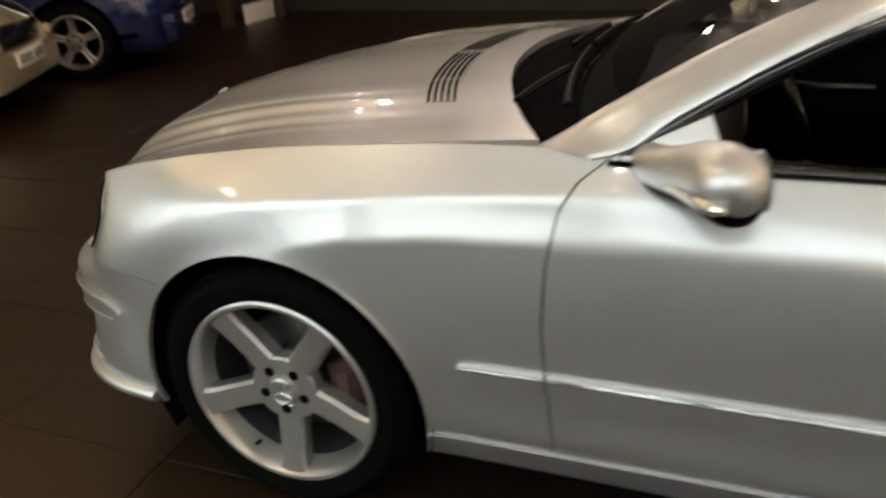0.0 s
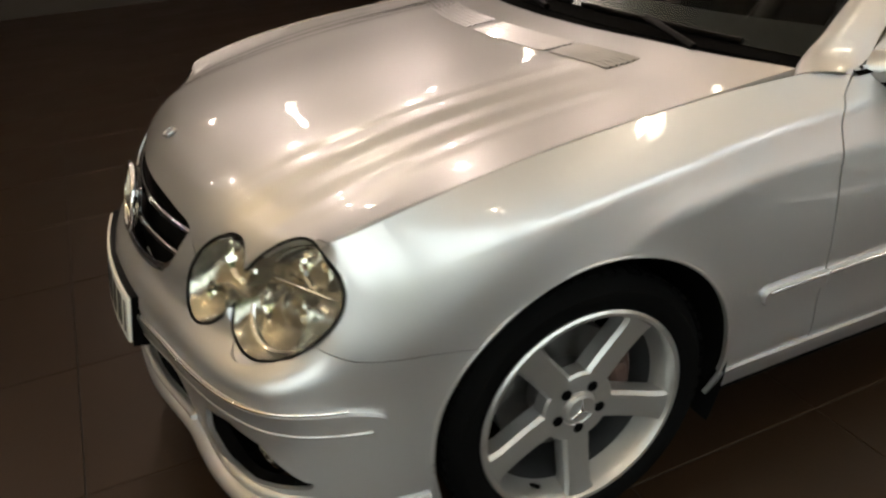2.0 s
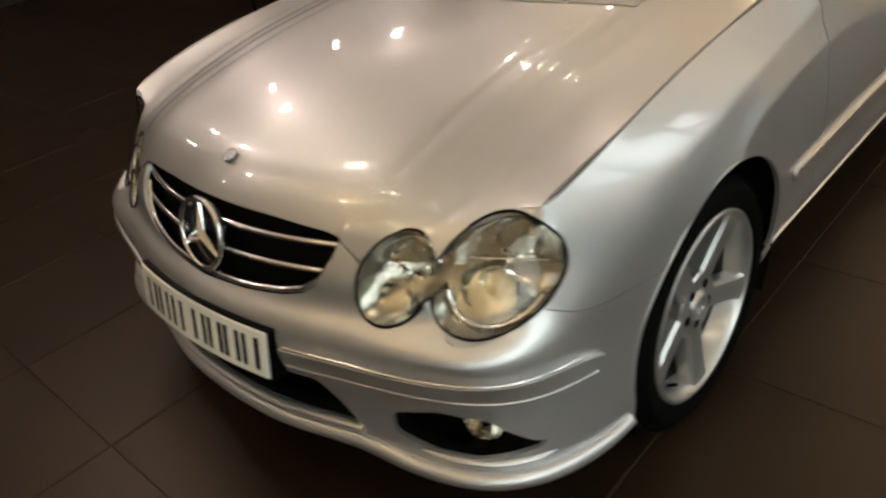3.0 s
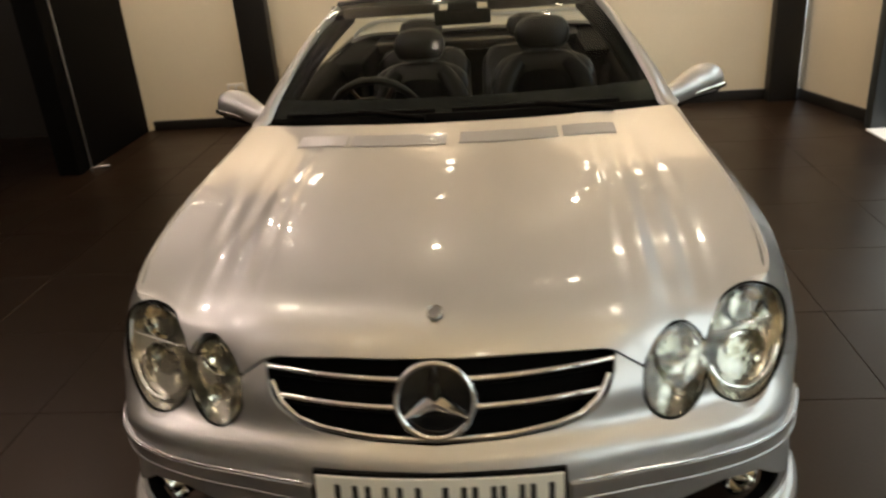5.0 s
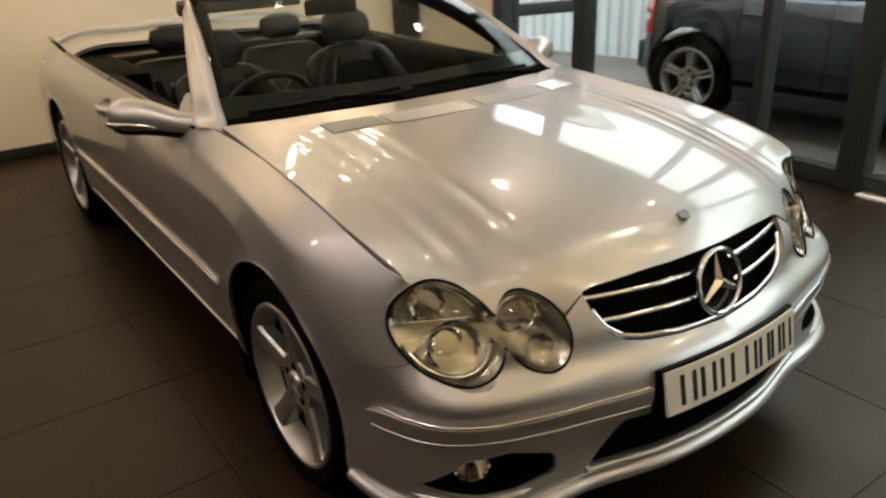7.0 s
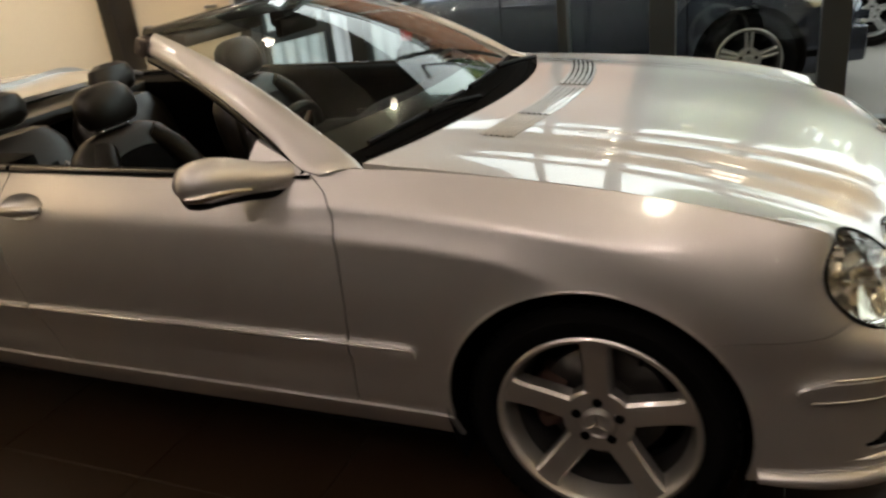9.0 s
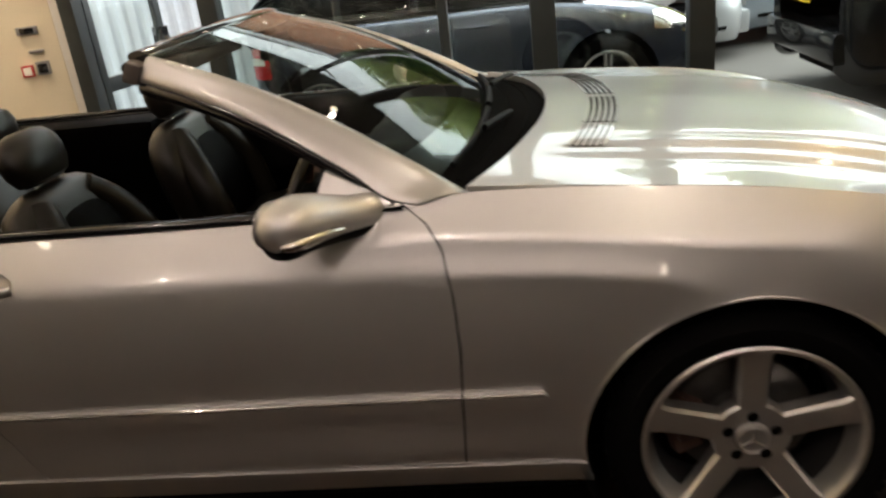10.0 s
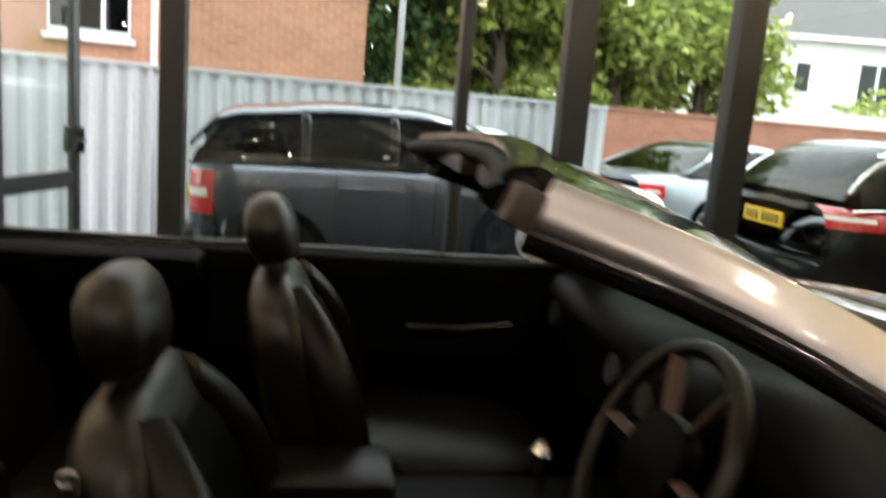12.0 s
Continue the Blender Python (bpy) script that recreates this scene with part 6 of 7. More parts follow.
def parked_car(name, label, m, paint, front, rear, wb, width, belt, roof, shape, yellow_rear=True, twin=True, chrome_line=False, tail=(0.62, 0.86, 0.22), lamp_z=0.66, ride=0.33, plate_z=0.0):
    """A parked car, nose to +x, front axle over the origin. belt and roof: (x, z) lines; shape: where the screens and pillars stand."""
    c = tagged(empty(name), label, "car")
    hw = width / 2
    xs = [-wb - rear, -wb - rear + 0.10, -wb - rear + 0.35, -wb - 0.2, -wb + 0.3, -wb * 0.6, -wb * 0.35, -0.35, 0.15, front - 0.35, front - 0.12, front]
    lat = []
    for i, x in enumerate(xs):
        k = [0.80, 0.92, 0.98, 1, 1, 1, 1, 1, 0.99, 0.94, 0.80, 0.55][i]
        w = hw * k
        zb = np.interp(x, *zip(*belt))
        lo = 0.20 + (0.08 if i in (0, len(xs) - 1) else 0)
        lat.append([(x, w * 0.90, lo), (x, w * 0.97, lo + 0.10), (x, w, lo + 0.30), (x, w * 0.99, lo + (zb - lo) * 0.72), (x, w * 0.93, zb - 0.035), (x, w * 0.86, zb), (x, w * 0.5, zb + 0.025), (x, 0, zb + 0.035)])
    sk = Skin(lat)

    def wheelcut(P):
        return np.minimum(np.hypot(P[:, 0], P[:, 2] - ride), np.hypot(P[:, 0] + wb, P[:, 2] - ride)) - ride - 0.055

    lat2 = []
    gx = np.linspace(shape[0], shape[3], 13)
    for x in gx:
        zb, zr = np.interp(x, *zip(*belt)), np.interp(x, *zip(*roof))
        zr = max(zr, zb + 0.01)
        q = min(1, (zr - zb) / 0.42)
        lat2.append([(x, hw * 0.88, zb - 0.01), (x, hw * (0.88 - 0.06 * q), zb + (zr - zb) * 0.5), (x, hw * (0.86 - 0.15 * q), zb + (zr - zb) * 0.88), (x, hw * (0.74 - 0.15 * q), zr - 0.004), (x, hw * 0.35, zr + 0.022 * q), (x, 0, zr + 0.03 * q)])
    gk = Skin(lat2)
    for s in (False, True):
        sg = -1 if s else 1
        panel("body", sk, (0, 1), (0, 1), 0.04, [wheelcut, lambda P: 2.0 - P[:, 2]], paint, c, "", s, flip=True, flange=0.05)
        x0, x1, x2, x3 = shape
        panel("roof", gk, (0, 1), (gk.kv[2] - 0.02, 1), 0.04, [lambda P: P[:, 0] - x1 + 0.03, lambda P: x2 + 0.03 - P[:, 0]], paint, c, "", s, flip=True, flange=0)
        panel("windscreen", gk, (0, 1), (gk.kv[2], 1), 0.05, [lambda P: P[:, 0] - x2 - 0.03], M_TINT, c, "tinted windscreen", s, flip=True, flange=0)
        panel("rear_window", gk, (0, 1), (gk.kv[2], 1), 0.05, [lambda P: x1 - 0.03 - P[:, 0]], M_TINT, c, "tinted rear window", s, flip=True, flange=0)
        panel("side_window", gk, (0, 1), (0.02, gk.kv[2] - 0.02), 0.05, [lambda P: P[:, 0] - x0 - 0.12, lambda P: x3 - 0.10 - P[:, 0]], M_TINT, c, "tinted side window", s, flip=True, flange=0)
        # black sheet behind the glass, in place of the unlit cabin
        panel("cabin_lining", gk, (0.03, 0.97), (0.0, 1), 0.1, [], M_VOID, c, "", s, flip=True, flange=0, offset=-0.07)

        def edge(x, off=0.004):
            u = np.interp(x, gx, gk.ku)
            pts = gk.at(np.stack([np.full(9, u), np.linspace(0.01, gk.kv[2] + 0.01, 9)], 1))
            return [Vector((p[0], sg * (p[1] + off), p[2])) for p in pts]

        for px in np.linspace(x0 + 0.16, x3 - 0.16, 5)[1:-1]:
            tubepart("door_pillar", edge(px), 0.03, M_GLOSSBLACK, c, "black door pillar", n=6, squash=0.4)
        for v, mt, r in ((0.02, M_CHROME if chrome_line else M_BLACK, 0.012), (gk.kv[2] - 0.01, M_CHROME if chrome_line else paint, 0.014)):
            u = np.linspace(0.02, 0.98, 24)
            P = gk.at(np.stack([u, np.full(24, v)], 1))
            tubepart("window_line", [(p[0], sg * (p[1] + 0.006), p[2]) for p in P], r, mt, c, "", n=6)
        # rear and front lamps
        z0, z1, ln = tail
        panel("tail_lamp", sk, (0, 0.5), (0, 1), 0.025, [lambda P: P[:, 2] - z0, lambda P: z1 - P[:, 2], lambda P: -wb - rear + ln - P[:, 0], lambda P: np.abs(P[:, 1]) - hw * 0.52], M_RED, c, "red tail lamp", s, flip=True, flange=0.01, offset=0.006)
        panel("tail_lamp_band", sk, (0, 0.5), (0, 1), 0.02, [lambda P: P[:, 2] - (z0 * 0.6 + z1 * 0.4), lambda P: (z0 * 0.4 + z1 * 0.6) - P[:, 2], lambda P: -wb - rear + ln * 0.75 - P[:, 0], lambda P: np.abs(P[:, 1]) - hw * 0.58], M_WHITEWALL, c, "pale band in the tail lamp", s, flip=True, flange=0.004, offset=0.009)
        panel("head_lamp", sk, (0.6, 1), (0, 1), 0.025, [lambda P: P[:, 2] - lamp_z, lambda P: lamp_z + 0.13 - P[:, 2], lambda P: P[:, 0] - front + 0.42, lambda P: np.abs(P[:, 1]) - hw * 0.36], M_REFLECTOR, c, "clear and chrome headlamp", s, flip=True, flange=0.01, offset=0.006)
        panel("side_moulding", sk, (0.1, 0.9), (0, 1), 0.04, [lambda P: P[:, 2] - 0.33, lambda P: 0.37 - P[:, 2], wheelcut], M_BLACK, c, "dark lower moulding", s, flip=True, flange=0.01, offset=0.012)
        # door gaps, handles
        for gxp in (-0.42, -wb * 0.52, -wb + 0.36):
            u = np.interp(gxp, xs, sk.ku)
            P = sk.at(np.stack([np.full(12, u), np.linspace(sk.kv[1], sk.kv[5], 12)], 1))
            tubepart("door_gap", [(p[0], sg * (p[1] - 0.001), p[2]) for p in P], 0.004, M_VOID, c, "", n=5)
        for gxp in (-wb * 0.52 + 0.16, -wb + 0.52):
            zb = np.interp(gxp, *zip(*belt)) - 0.13
            tubepart("door_handle", [(gxp - 0.09, sg * hw * 0.985, zb), (gxp, sg * (hw + 0.025), zb + 0.005), (gxp + 0.09, sg * hw * 0.985, zb)], 0.014, paint, c, "", n=8)
        mx = shape[3] - 0.35
        zb = np.interp(mx, *zip(*belt))
        mesh_ob("door_mirror", *moved(stack([(0, 0, -0.07, 0.03, 0.06), (0, 0, -0.04, 0.06, 0.10), (0, 0, 0.03, 0.06, 0.11), (0, 0, 0.07, 0.03, 0.07)], 16, 2.4), pose(mx, sg * (hw + 0.07), zb + 0.10)), paint, c)
        for wx in (0, -wb):
            w = star_wheel(ride - 0.005, ride * 0.70, 0.2, radians(90), 5, "wheel", M_SILVER, twin)
            w.matrix_world = pose(wx, sg * (hw - 0.02), ride, 0, 0, 0 if sg > 0 else 180)
            w.parent = c
    boxpart("underbody", -wb - rear + 0.2, front - 0.25, -hw * 0.72, hw * 0.72, 0.17, 0.5, M_VOID, c, "", 0.02)
    boxpart("rear_bumper", -wb - rear - 0.045, -wb - rear + 0.16, -hw * 0.84, hw * 0.84, 0.33, 0.56, paint, c, "", 0.04)
    boxpart("front_bumper", front - 0.30, front + 0.03, -hw * 0.74, hw * 0.74, 0.24, 0.50, paint, c, "", 0.05)
    boxpart("front_grille", front - 0.20, front + 0.012, -hw * 0.42, hw * 0.42, 0.52, 0.66, M_GLOSSBLACK, c, "black grille", 0.02)
    for x, mt, z in ((-wb - rear - 0.05, M_PLATE_Y if yellow_rear else M_PLATE, plate_z or tail[0] + 0.06), (front + 0.035, M_PLATE, 0.42)):
        p = boxpart("number_plate", x - 0.008, x + 0.008, -0.26, 0.26, z - 0.055, z + 0.055, mt, c, "number plate with dark bars", 0.002)
        sgn = -1 if x < 0 else 1
        for k in range(7):
            y = -0.2 + 0.062 * k + (0.03 if k > 3 else 0)
            boxpart("plate_bar", x + sgn * 0.0085 - 0.001, x + sgn * 0.0085 + 0.001, y - 0.018, y + 0.018, z - 0.036, z + 0.036, M_MARK, p, "black bar", 0.0)
    c.matrix_world = m
    return c


M_NIGHTBLUE = mat("dark_blue_paint", (0.050, 0.060, 0.088), 0.25, 0.6, 1.0, 600, 0.06)
M_BLACKPAINT = mat("black_paint", (0.008, 0.008, 0.009), 0.2, 0.2, 1.0)
M_GREYPAINT = mat("grey_blue_paint", (0.30, 0.34, 0.38), 0.3, 0.6, 1.0, 600, 0.05)
M_PALEPAINT = mat("pale_silver_paint", (0.55, 0.57, 0.58), 0.3, 0.6, 1.0, 600, 0.05)
M_BLUEPAINT = mat("deep_blue_paint", (0.008, 0.016, 0.085), 0.22, 0.4, 1.0)
M_CREAMPAINT = mat("champagne_paint", (0.50, 0.44, 0.32), 0.3, 0.6, 1.0)
MPV_BELT = ((-3.5, 0.93), (-3.2, 0.96), (-2.6, 0.97), (-0.6, 0.96), (-0.2, 0.93), (0.3, 0.84), (0.62, 0.74), (0.78, 0.62))
MPV_ROOF = ((-3.34, 0.97), (-3.28, 1.10), (-3.12, 1.38), (-2.9, 1.44), (-2.0, 1.485), (-1.3, 1.47), (-0.95, 1.40), (-0.1, 0.94))
VAN_BELT = ((-2.87, 0.91), (-2.59, 0.93), (-2.22, 0.95), (-0.56, 0.96), (-0.19, 0.93), (0.28, 0.84), (0.57, 0.74), (0.72, 0.62))
VAN_ROOF = ((-2.72, 0.93), (-2.66, 1.03), (-2.53, 1.22), (-2.39, 1.27), (-1.76, 1.34), (-1.16, 1.335), (-0.83, 1.27), (-0.09, 0.94))
parked_car("people_carrier", "dark blue people carrier parked on the forecourt outside", Matrix.Translation((0.11, 4.35, -0.02)) @ pose(0, 0, 0, 0, 0, 5.6), M_NIGHTBLUE, 0.76, 0.49, 2.15, 1.62, VAN_BELT, VAN_ROOF, (-2.68, -2.46, -0.91, -0.11), tail=(0.62, 0.88, 0.14), ride=0.325)
WAG_BELT = ((-3.9, 0.90), (-3.5, 0.92), (-2.6, 0.92), (-0.6, 0.91), (-0.2, 0.89), (0.4, 0.82), (0.7, 0.72), (0.85, 0.62))
WAG_ROOF = ((-3.78, 0.93), (-3.7, 1.0), (-3.42, 1.30), (-3.2, 1.36), (-2.0, 1.40), (-1.3, 1.37), (-0.3, 0.91))
parked_car("estate_car", "black estate car with red tail lamps, parked on the forecourt", Matrix.Translation((5.47, 4.03, -0.02)) @ pose(0, 0, 0, 0, 0, 0.5), M_BLACKPAINT, 0.85, 0.98, 2.8, 1.74, WAG_BELT, WAG_ROOF, (-3.72, -3.25, -1.25, -0.32), chrome_line=True, tail=(0.79, 0.925, 0.36), plate_z=0.775)
SAL_BELT = ((-3.9, 0.86), (-3.5, 0.93), (-2.9, 0.93), (-0.6, 0.89), (-0.2, 0.87), (0.4, 0.80), (0.7, 0.70), (0.85, 0.60))
SAL_ROOF = ((-3.2, 0.94), (-2.5, 1.27), (-2.2, 1.33), (-1.6, 1.36), (-1.2, 1.32), (-0.3, 0.9))
parked_car("saloon_car", "grey-blue saloon car parked outside by the brick wall", Matrix.Translation((4.60, 8.35, -0.02)) @ pose(0, 0, 0, 0, 0, 22) @ Matrix.Scale(0.92, 4), M_GREYPAINT, 0.82, 1.05, 2.7, 1.78, SAL_BELT, SAL_ROOF, (-3.15, -2.3, -1.25, -0.32), tail=(0.68, 0.84, 0.25))
parked_car("saloon_car", "pale silver saloon car, parked outside behind the people carrier", Matrix.Translation((0.98, 6.45, -0.02)) @ pose(0, 0, 0, 0, 0, 12) @ Matrix.Scale(0.92, 4), M_PALEPAINT, 0.82, 1.05, 2.7, 1.78, SAL_BELT, SAL_ROOF, (-3.15, -2.3, -1.25, -0.32), tail=(0.68, 0.84, 0.25))
parked_car("hatchback_car", "deep blue hatchback car on the dark showroom floor", Matrix.Translation((4.85, -4.0, 0)) @ pose(0, 0, 0, 0, 0, -153), M_BLUEPAINT, 0.82, 0.62, 2.6, 1.72, MPV_BELT, MPV_ROOF, (-3.30, -2.98, -1.05, -0.12), tail=(0.70, 0.95, 0.16), yellow_rear=True)
parked_car("hatchback_car", "champagne hatchback car on the dark showroom floor", Matrix.Translation((4.75, -1.95, 0)) @ pose(0, 0, 0, 0, 0, -153), M_CREAMPAINT, 0.82, 0.62, 2.6, 1.72, MPV_BELT, MPV_ROOF, (-3.30, -2.98, -1.05, -0.12), tail=(0.70, 0.95, 0.16))

# ---- outside ----
structure(boxpart("ground", -150, 150, -150, 160, -0.4, -0.02 - 0.11, M_ASPHALT, None, "", 0.0), "ground round the building", "ground")
structure(boxpart("forecourt", -9, 40, 2.80, 22, -0.125, -0.02, M_ASPHALT, None, "", 0.0, pose(0, 0, 0, 0, 0, 1.3) @ Matrix.Translation((0.0, 0.05, 0))), "light grey-brown forecourt asphalt", "ground")

# white corrugated steel fence
fence = tagged(empty("corrugated_fence"), "white corrugated steel fence behind the parked cars", "fence", kind="structure")
FM = Matrix.Translation((-9.0, 3.95, 0)) @ pose(0, 0, 0, 0, 0, 13)
for k in range(11):
    vs, fs = [], []
    n = 28 if k < 10 else 12
    for j in range(n):
        x = k * 1.0 + j / 27 * 0.999
        ph = (j % 4)
        y = 0.0 if ph < 2 else 0.028
        vs += [(x, y, -0.02), (x, y, 1.49)]
    for j in range(n - 1):
        fs.append((2 * j, 2 * j + 2, 2 * j + 3, 2 * j + 1))
    mesh_ob("fence_sheet", [FM @ Vector(v) for v in vs], fs, M_FENCE, fence, "", smooth=False)
boxpart("fence_cap", 0, 10.40, -0.01, 0.04, 1.49, 1.525, M_FENCE, fence, "", 0.004, FM)

# brick house with a white window and downpipe


def brick_mat(name, c1, c2, mortar, scale=1.0):
    m = bpy.data.materials.new(name)
    m.use_nodes = True
    nt = m.node_tree
    b = nt.nodes["Principled BSDF"]
    tc = nt.nodes.new("ShaderNodeTexCoord")
    mp = nt.nodes.new("ShaderNodeMapping")
    mp.inputs["Rotation"].default_value = (radians(90), 0, 0)
    br = nt.nodes.new("ShaderNodeTexBrick")
    br.inputs["Scale"].default_value = scale
    br.inputs["Brick Width"].default_value, br.inputs["Row Height"].default_value, br.inputs["Mortar Size"].default_value = 0.225, 0.075, 0.008
    br.inputs["Color1"].default_value, br.inputs["Color2"].default_value, br.inputs["Mortar"].default_value = (*c1, 1), (*c2, 1), (*mortar, 1)
    nz = nt.nodes.new("ShaderNodeTexNoise")
    nz.inputs["Scale"].default_value = 1.3
    mx = nt.nodes.new("ShaderNodeMixRGB")
    mx.blend_type = "MULTIPLY"
    mx.inputs[0].default_value = 0.35
    nt.links.new(tc.outputs["Object"], mp.inputs[0])
    nt.links.new(mp.outputs[0], br.inputs[0])
    nt.links.new(tc.outputs["Object"], nz.inputs[0])
    nt.links.new(br.outputs[0], mx.inputs[1])
    nt.links.new(nz.outputs[0], mx.inputs[2])
    nt.links.new(mx.outputs[0], b.inputs["Base Color"])
    b.inputs["Roughness"].default_value = 0.85
    return m


M_BRICK = brick_mat("orange_red_brick", (0.50, 0.22, 0.12), (0.42, 0.17, 0.09), (0.45, 0.34, 0.26))
M_BRICK2 = brick_mat("garden_wall_brick", (0.45, 0.17, 0.10), (0.36, 0.13, 0.08), (0.35, 0.26, 0.2))
M_ROOFTILE = mat("roof_tile", (0.09, 0.085, 0.085), 0.8, 0, 0, 3, 0.25, 0.003, 30)
M_RENDER = mat("white_render", (0.72, 0.72, 0.69), 0.7, 0, 0, 1.2, 0.06, 0.0006, 60)
M_UPVC = mat("white_window_plastic", (0.82, 0.83, 0.84), 0.35)


def house(name, label, m, w, d, h, wall_m, windows, ridge=1.8, pipe=None):
    hs = tagged(empty(name), label, "house")
    boxpart("wall", 0, w, 0, d, -0.1, h, wall_m, hs, "", 0.0, m)
    vs = [(-0.3, -0.35, h - 0.02), (w + 0.3, -0.35, h - 0.02), (w + 0.3, d + 0.35, h - 0.02), (-0.3, d + 0.35, h - 0.02), (0.9, d / 2, h + ridge), (w - 0.9, d / 2, h + ridge), (-0.3, -0.35, h - 0.14), (w + 0.3, -0.35, h - 0.14), (w + 0.3, d + 0.35, h - 0.14), (-0.3, d + 0.35, h - 0.14)]
    mesh_ob("roof", [m @ Vector(v) for v in vs], [(0, 1, 5, 4), (1, 2, 5), (2, 3, 4, 5), (3, 0, 4), (6, 7, 1, 0), (7, 8, 2, 1), (8, 9, 3, 2), (9, 6, 0, 3), (9, 8, 7, 6)], M_ROOFTILE, hs, "dark tiled roof", smooth=False)
    boxpart("fascia", -0.28, w + 0.28, -0.36, -0.33, h - 0.20, h - 0.01, M_UPVC, hs, "", 0.005, m)
    for x0, x1, z0, z1, bars in windows:
        wd = boxpart("window", x0, x1, -0.035, -0.004, z0, z1, M_UPVC, hs, "white framed window", 0.004, m)
        n = bars
        for k in range(n):
            a = x0 + (x1 - x0) * (k + 0.08) / n
            b = x0 + (x1 - x0) * (k + 0.92) / n
            boxpart("pane", a, b, -0.039, -0.0352, z0 + 0.08, z1 - 0.08, M_TINT, wd, "", 0.0, m)
        boxpart("sill", x0 - 0.06, x1 + 0.06, -0.09, -0.002, z0 - 0.07, z0 - 0.001, M_UPVC, wd, "", 0.004, m)
    if pipe:
        tubepart("downpipe", [m @ Vector((pipe, -0.05, -0.05)), m @ Vector((pipe, -0.05, h - 0.2))], 0.045, M_UPVC, hs, "white downpipe", n=10)
    return hs


house("brick_house", "orange brick house with white windows beyond the fence", Matrix.Translation((-11.6, 8.1, 0)) @ pose(0, 0, 0, 0, 0, 13), 10.6, 7.0, 5.2, M_BRICK,
      [(6.35, 7.35, 1.95, 3.0, 3), (3.0, 4.6, 1.9, 3.0, 3)], 1.8, 7.65)
house("white_house", "white rendered house with a dark tiled roof, far off", Matrix.Translation((12.5, 26.0, 0)) @ pose(0, 0, 0, 0, 0, -10), 9.0, 8.0, 5.2, M_RENDER,
      [(1.0, 1.55, 2.9, 4.3, 1), (2.3, 2.9, 3.1, 4.3, 1), (4.6, 6.0, 2.7, 4.4, 2), (1.0, 2.2, 0.8, 2.0, 2), (4.6, 6.4, 0.8, 2.0, 3)], 2.2)
tagged(boxpart("garage", 0, 7.0, 0, 3, -0.1, 2.3, M_RENDER, None, "", 0.01, Matrix.Translation((9.3, 20.5, 0)) @ pose(0, 0, 0, 0, 0, 5)), "low white rendered garage, far off", "garage")
gw = tagged(boxpart("garden_wall", 0, 30.0, 0, 0.23, -0.1, 1.62, M_BRICK2, None, "", 0.0, Matrix.Translation((1.6, 11.6, 0)) @ pose(0, 0, 0, 0, 0, 8)), "red brick boundary wall", "wall", kind="structure")
boxpart("coping", -0.02, 30, -0.03, 0.26, 1.621, 1.68, M_BRICK2, gw, "", 0.01, Matrix.Translation((1.6, 11.6, 0)) @ pose(0, 0, 0, 0, 0, 8))
post = tagged(empty("lamp_post"), "pale grey metal lamp post beyond the fence", "street lamp")
tubepart("pole", [(-0.87, 8.8, -0.1), (-0.87, 8.8, 5.5)], 0.045, M_STEEL, post, "", n=10)
tubepart("lamp_head", [(-0.87, 8.8, 5.5), (-0.4, 8.7, 5.6)], 0.07, M_STEEL, post, "", n=10, squash=0.6)


def leaf_mat(name, c):
    m = mat(name, c, 0.5)
    nt = m.node_tree
    b = nt.nodes["Principled BSDF"]
    g = nt.nodes.new("ShaderNodeNewGeometry")
    h = nt.nodes.new("ShaderNodeHueSaturation")
    h.inputs["Color"].default_value = (*c, 1)
    r = nt.nodes.new("ShaderNodeMapRange")
    r.inputs[3].default_value, r.inputs[4].default_value = 0.55, 1.6
    nt.links.new(g.outputs["Random Per Island"], r.inputs[0])
    nt.links.new(r.outputs[0], h.inputs["Value"])
    nt.links.new(h.outputs[0], b.inputs["Base Color"])
    tr = nt.nodes.new("ShaderNodeBsdfTranslucent")
    nt.links.new(h.outputs[0], tr.inputs[0])
    mx = nt.nodes.new("ShaderNodeMixShader")
    mx.inputs[0].default_value = 0.35
    nt.links.new(b.outputs[0], mx.inputs[1])
    nt.links.new(tr.outputs[0], mx.inputs[2])
    nt.links.new(mx.outputs[0], nt.nodes["Material Output"].inputs[0])
    return m


M_LEAF = leaf_mat("yellow_green_leaves", (0.30, 0.35, 0.09))
M_LEAF2 = leaf_mat("deep_green_leaves", (0.06, 0.13, 0.035))
M_BARK = mat("bark", (0.09, 0.07, 0.05), 0.9, 0, 0, 8, 0.3, 0.01, 40)


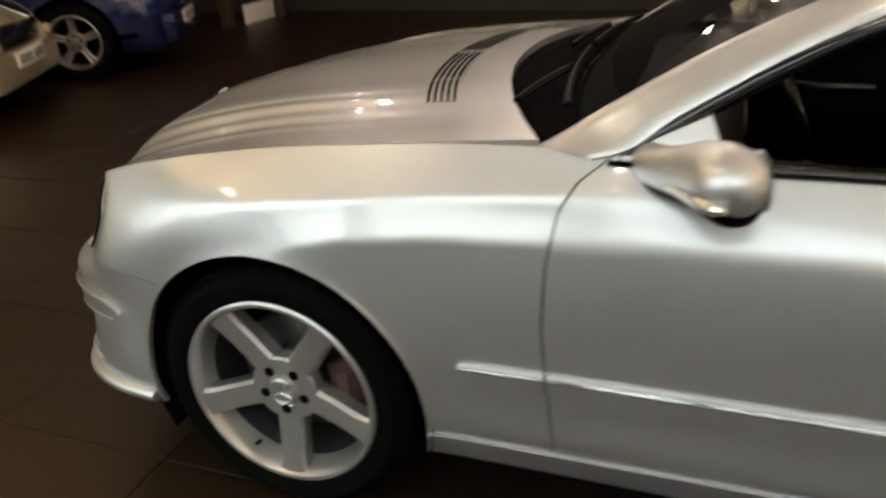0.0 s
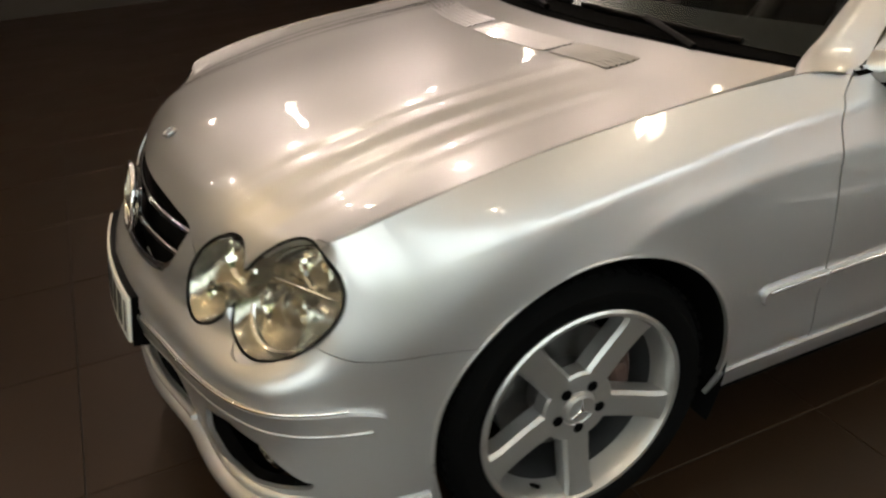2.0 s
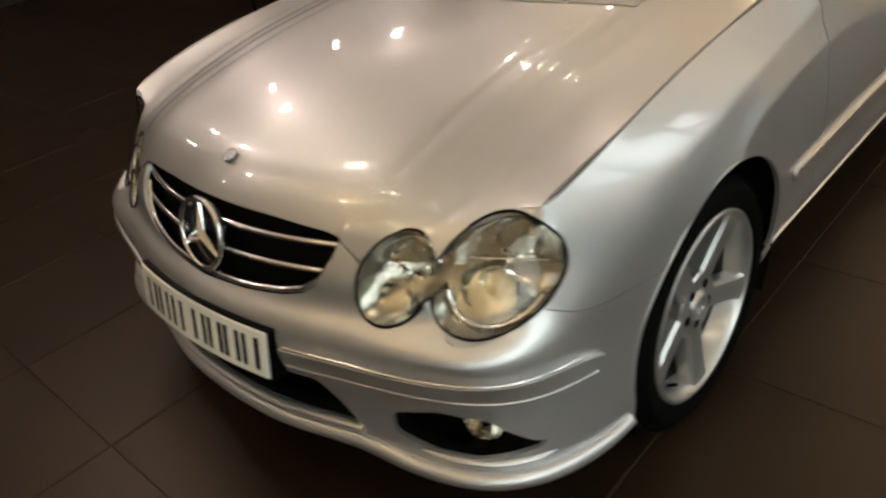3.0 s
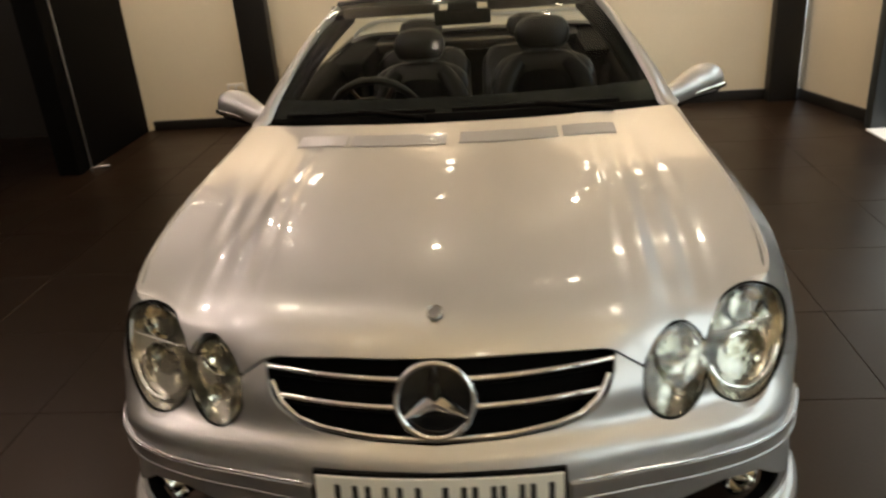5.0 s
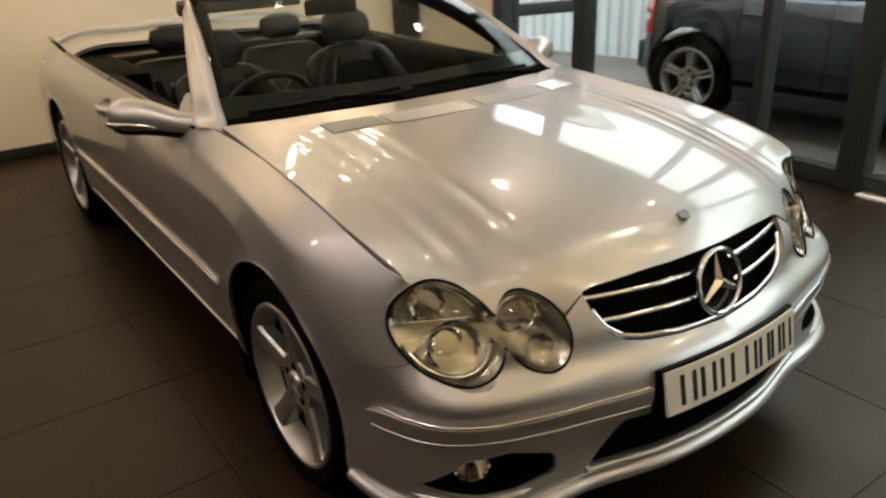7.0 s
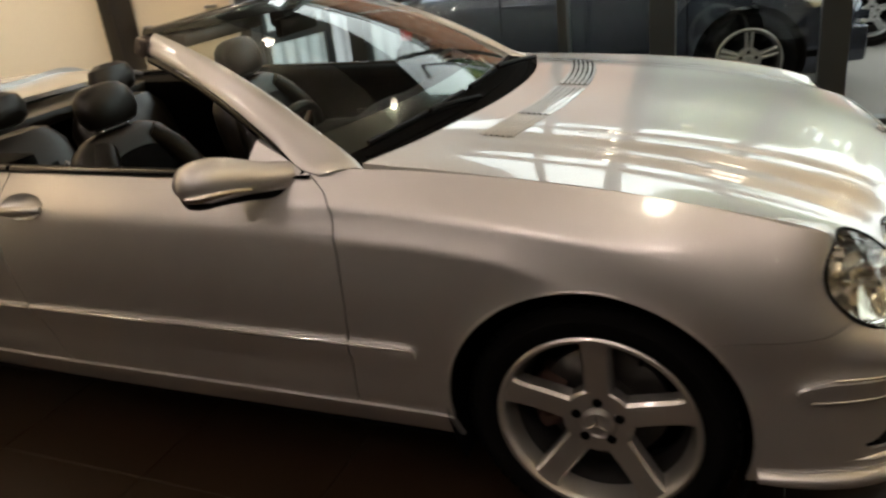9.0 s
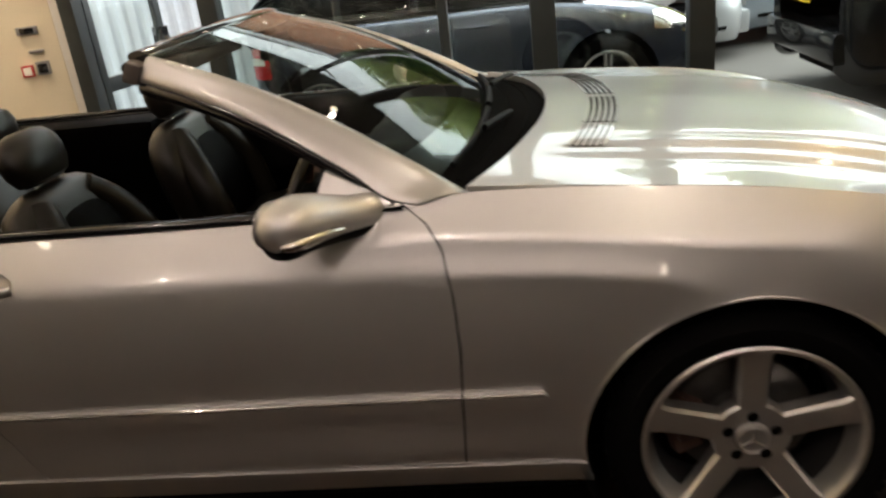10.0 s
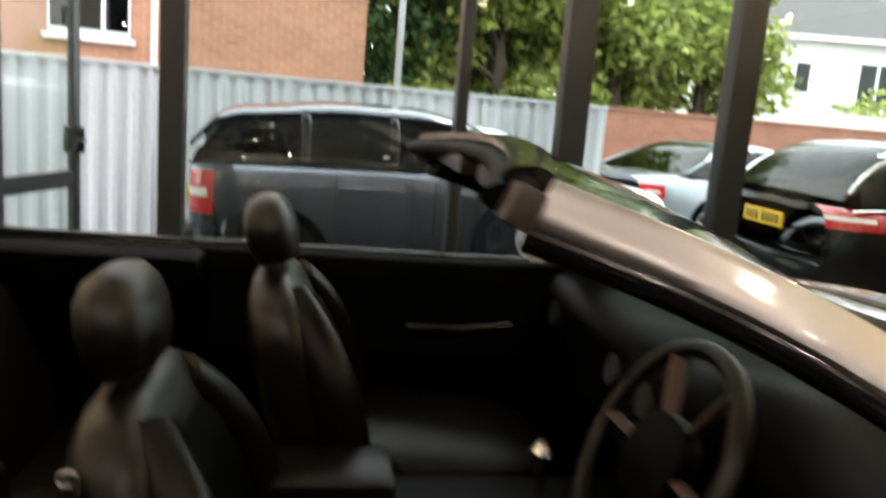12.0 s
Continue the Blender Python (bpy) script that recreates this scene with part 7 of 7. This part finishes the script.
def tree(x, y, height, spread, leaves, leaf_m, seed, size=0.16, low=0.25):
    rnd = random.Random(seed)
    t = tagged(empty("tree"), "broad leafy green tree beyond the boundary wall", "tree", "trees beyond the wall")
    tubepart("trunk", [(x, y, -0.1), (x + 0.1, y, height * 0.3), (x, y + 0.1, height * 0.6), (x, y, height * 0.9)], [0.22, 0.17, 0.11, 0.03], M_BARK, t, "", n=10)
    tips = []
    for k in range(16):
        a, el = rnd.uniform(0, 6.28), rnd.uniform(0.1, 1.3)
        z0 = height * rnd.uniform(low, 0.75)
        ln = spread * rnd.uniform(0.6, 1.05) * math.cos(el * 0.6)
        tip = Vector((x + ln * math.cos(a), y + ln * math.sin(a), min(height, z0 + ln * math.sin(el))))
        tubepart("limb", [(x, y, z0), (Vector((x, y, z0)).lerp(tip, 0.5) + Vector((0, 0, 0.2))), tip], [0.07, 0.04, 0.012], M_BARK, t, "", n=6)
        tips.append(tip)
        tips.append(Vector((x, y, z0 + 0.3)).lerp(tip, 0.55))
    vs, fs = [], []
    for k in range(leaves):
        c = tips[rnd.randrange(len(tips))]
        r = spread * 0.34
        while True:
            o = Vector((rnd.uniform(-1, 1), rnd.uniform(-1, 1), rnd.uniform(-1, 1)))
            if 0.25 < o.length < 1:
                break
        p = c + o * r
        d = Vector((rnd.gauss(0, 1), rnd.gauss(0, 1), rnd.gauss(-0.5, 0.6))).normalized()
        q = d.cross(Vector((rnd.gauss(0, 1), rnd.gauss(0, 1), rnd.gauss(0, 1)))).normalized()
        s = size * rnd.uniform(0.6, 1.3)
        n = len(vs)
        nn = d.cross(q) * s * 0.12
        vs += [p, p + d * s * 0.5 + q * s * 0.28 + nn, p + d * s, p + d * s * 0.5 - q * s * 0.28 + nn]
        fs.append((n, n + 1, n + 2, n + 3))
    mesh_ob("crown", vs, fs, leaf_m, t, "", smooth=False)
    return t


tree(1.6, 15.0, 6.4, 2.6, 14000, M_LEAF, 3, 0.26, 0.10)
tree(3.0, 17.6, 7.2, 3.0, 14000, M_LEAF, 9, 0.28, 0.08)
tree(4.4, 15.6, 6.0, 2.4, 12000, M_LEAF, 4, 0.26, 0.12)
tree(-0.9, 16.0, 7.5, 2.6, 8000, M_LEAF2, 5, 0.26, 0.12)
tree(7.0, 16.8, 5.6, 2.0, 6000, M_LEAF, 6, 0.26, 0.15)
tree(16.5, 22.5, 2.6, 2.0, 2500, M_LEAF, 8, 0.3, 0.1)

# ---- floor tiles ----
vs = [(-0.2985, -0.2985, -0.01), (0.2985, -0.2985, -0.01), (0.2985, 0.2985, -0.01), (-0.2985, 0.2985, -0.01), (-0.2985, -0.2985, -0.001), (0.2985, -0.2985, -0.001), (0.2985, 0.2985, -0.001), (-0.2985, 0.2985, -0.001),
      (-0.2970, -0.2970, 0), (0.2970, -0.2970, 0), (0.2970, 0.2970, 0), (-0.2970, 0.2970, 0)]
fs = [(0, 1, 5, 4), (1, 2, 6, 5), (2, 3, 7, 6), (3, 0, 4, 7), (4, 5, 9, 8), (5, 6, 10, 9), (6, 7, 11, 10), (7, 4, 8, 11), (8, 9, 10, 11)]
tm = bpy.data.meshes.new("floor_tile")
tm.from_pydata(vs, [], fs)
tm.materials.append(M_FLOOR)
rest_v, rest_f = [], []
for i in range(-7, 13):
    for j in range(-14, 7):
        cx, cy = 0.13 + 0.3 + 0.6 * i - 0.3, 0.81 - 0.3 + 0.6 * j
        # the glazed wall and the back wall bound the floor
        edge = 2.708 + (cx + 3.417) * 0.0227 - 0.055
        if cx < -4.25 or cx > 7.3 or cy < -7.3 or cy - 0.29 > edge:
            continue
        if -4.5 < cx < 3.2 and -4.0 < cy and cy + 0.3 < edge:
            t = new("floor_tile", tm)
            t.location = (cx, cy, 0)
            t.parent = FLOOR
        else:
            n = len(rest_v)
            rest_v += [(a + cx, min(b + cy, edge), c) for a, b, c in vs]
            rest_f += [tuple(q + n for q in f) for f in fs]
tagged(mesh_ob("far_floor_tiles", rest_v, rest_f, M_FLOOR, FLOOR, "", smooth=False), kind="stuff")
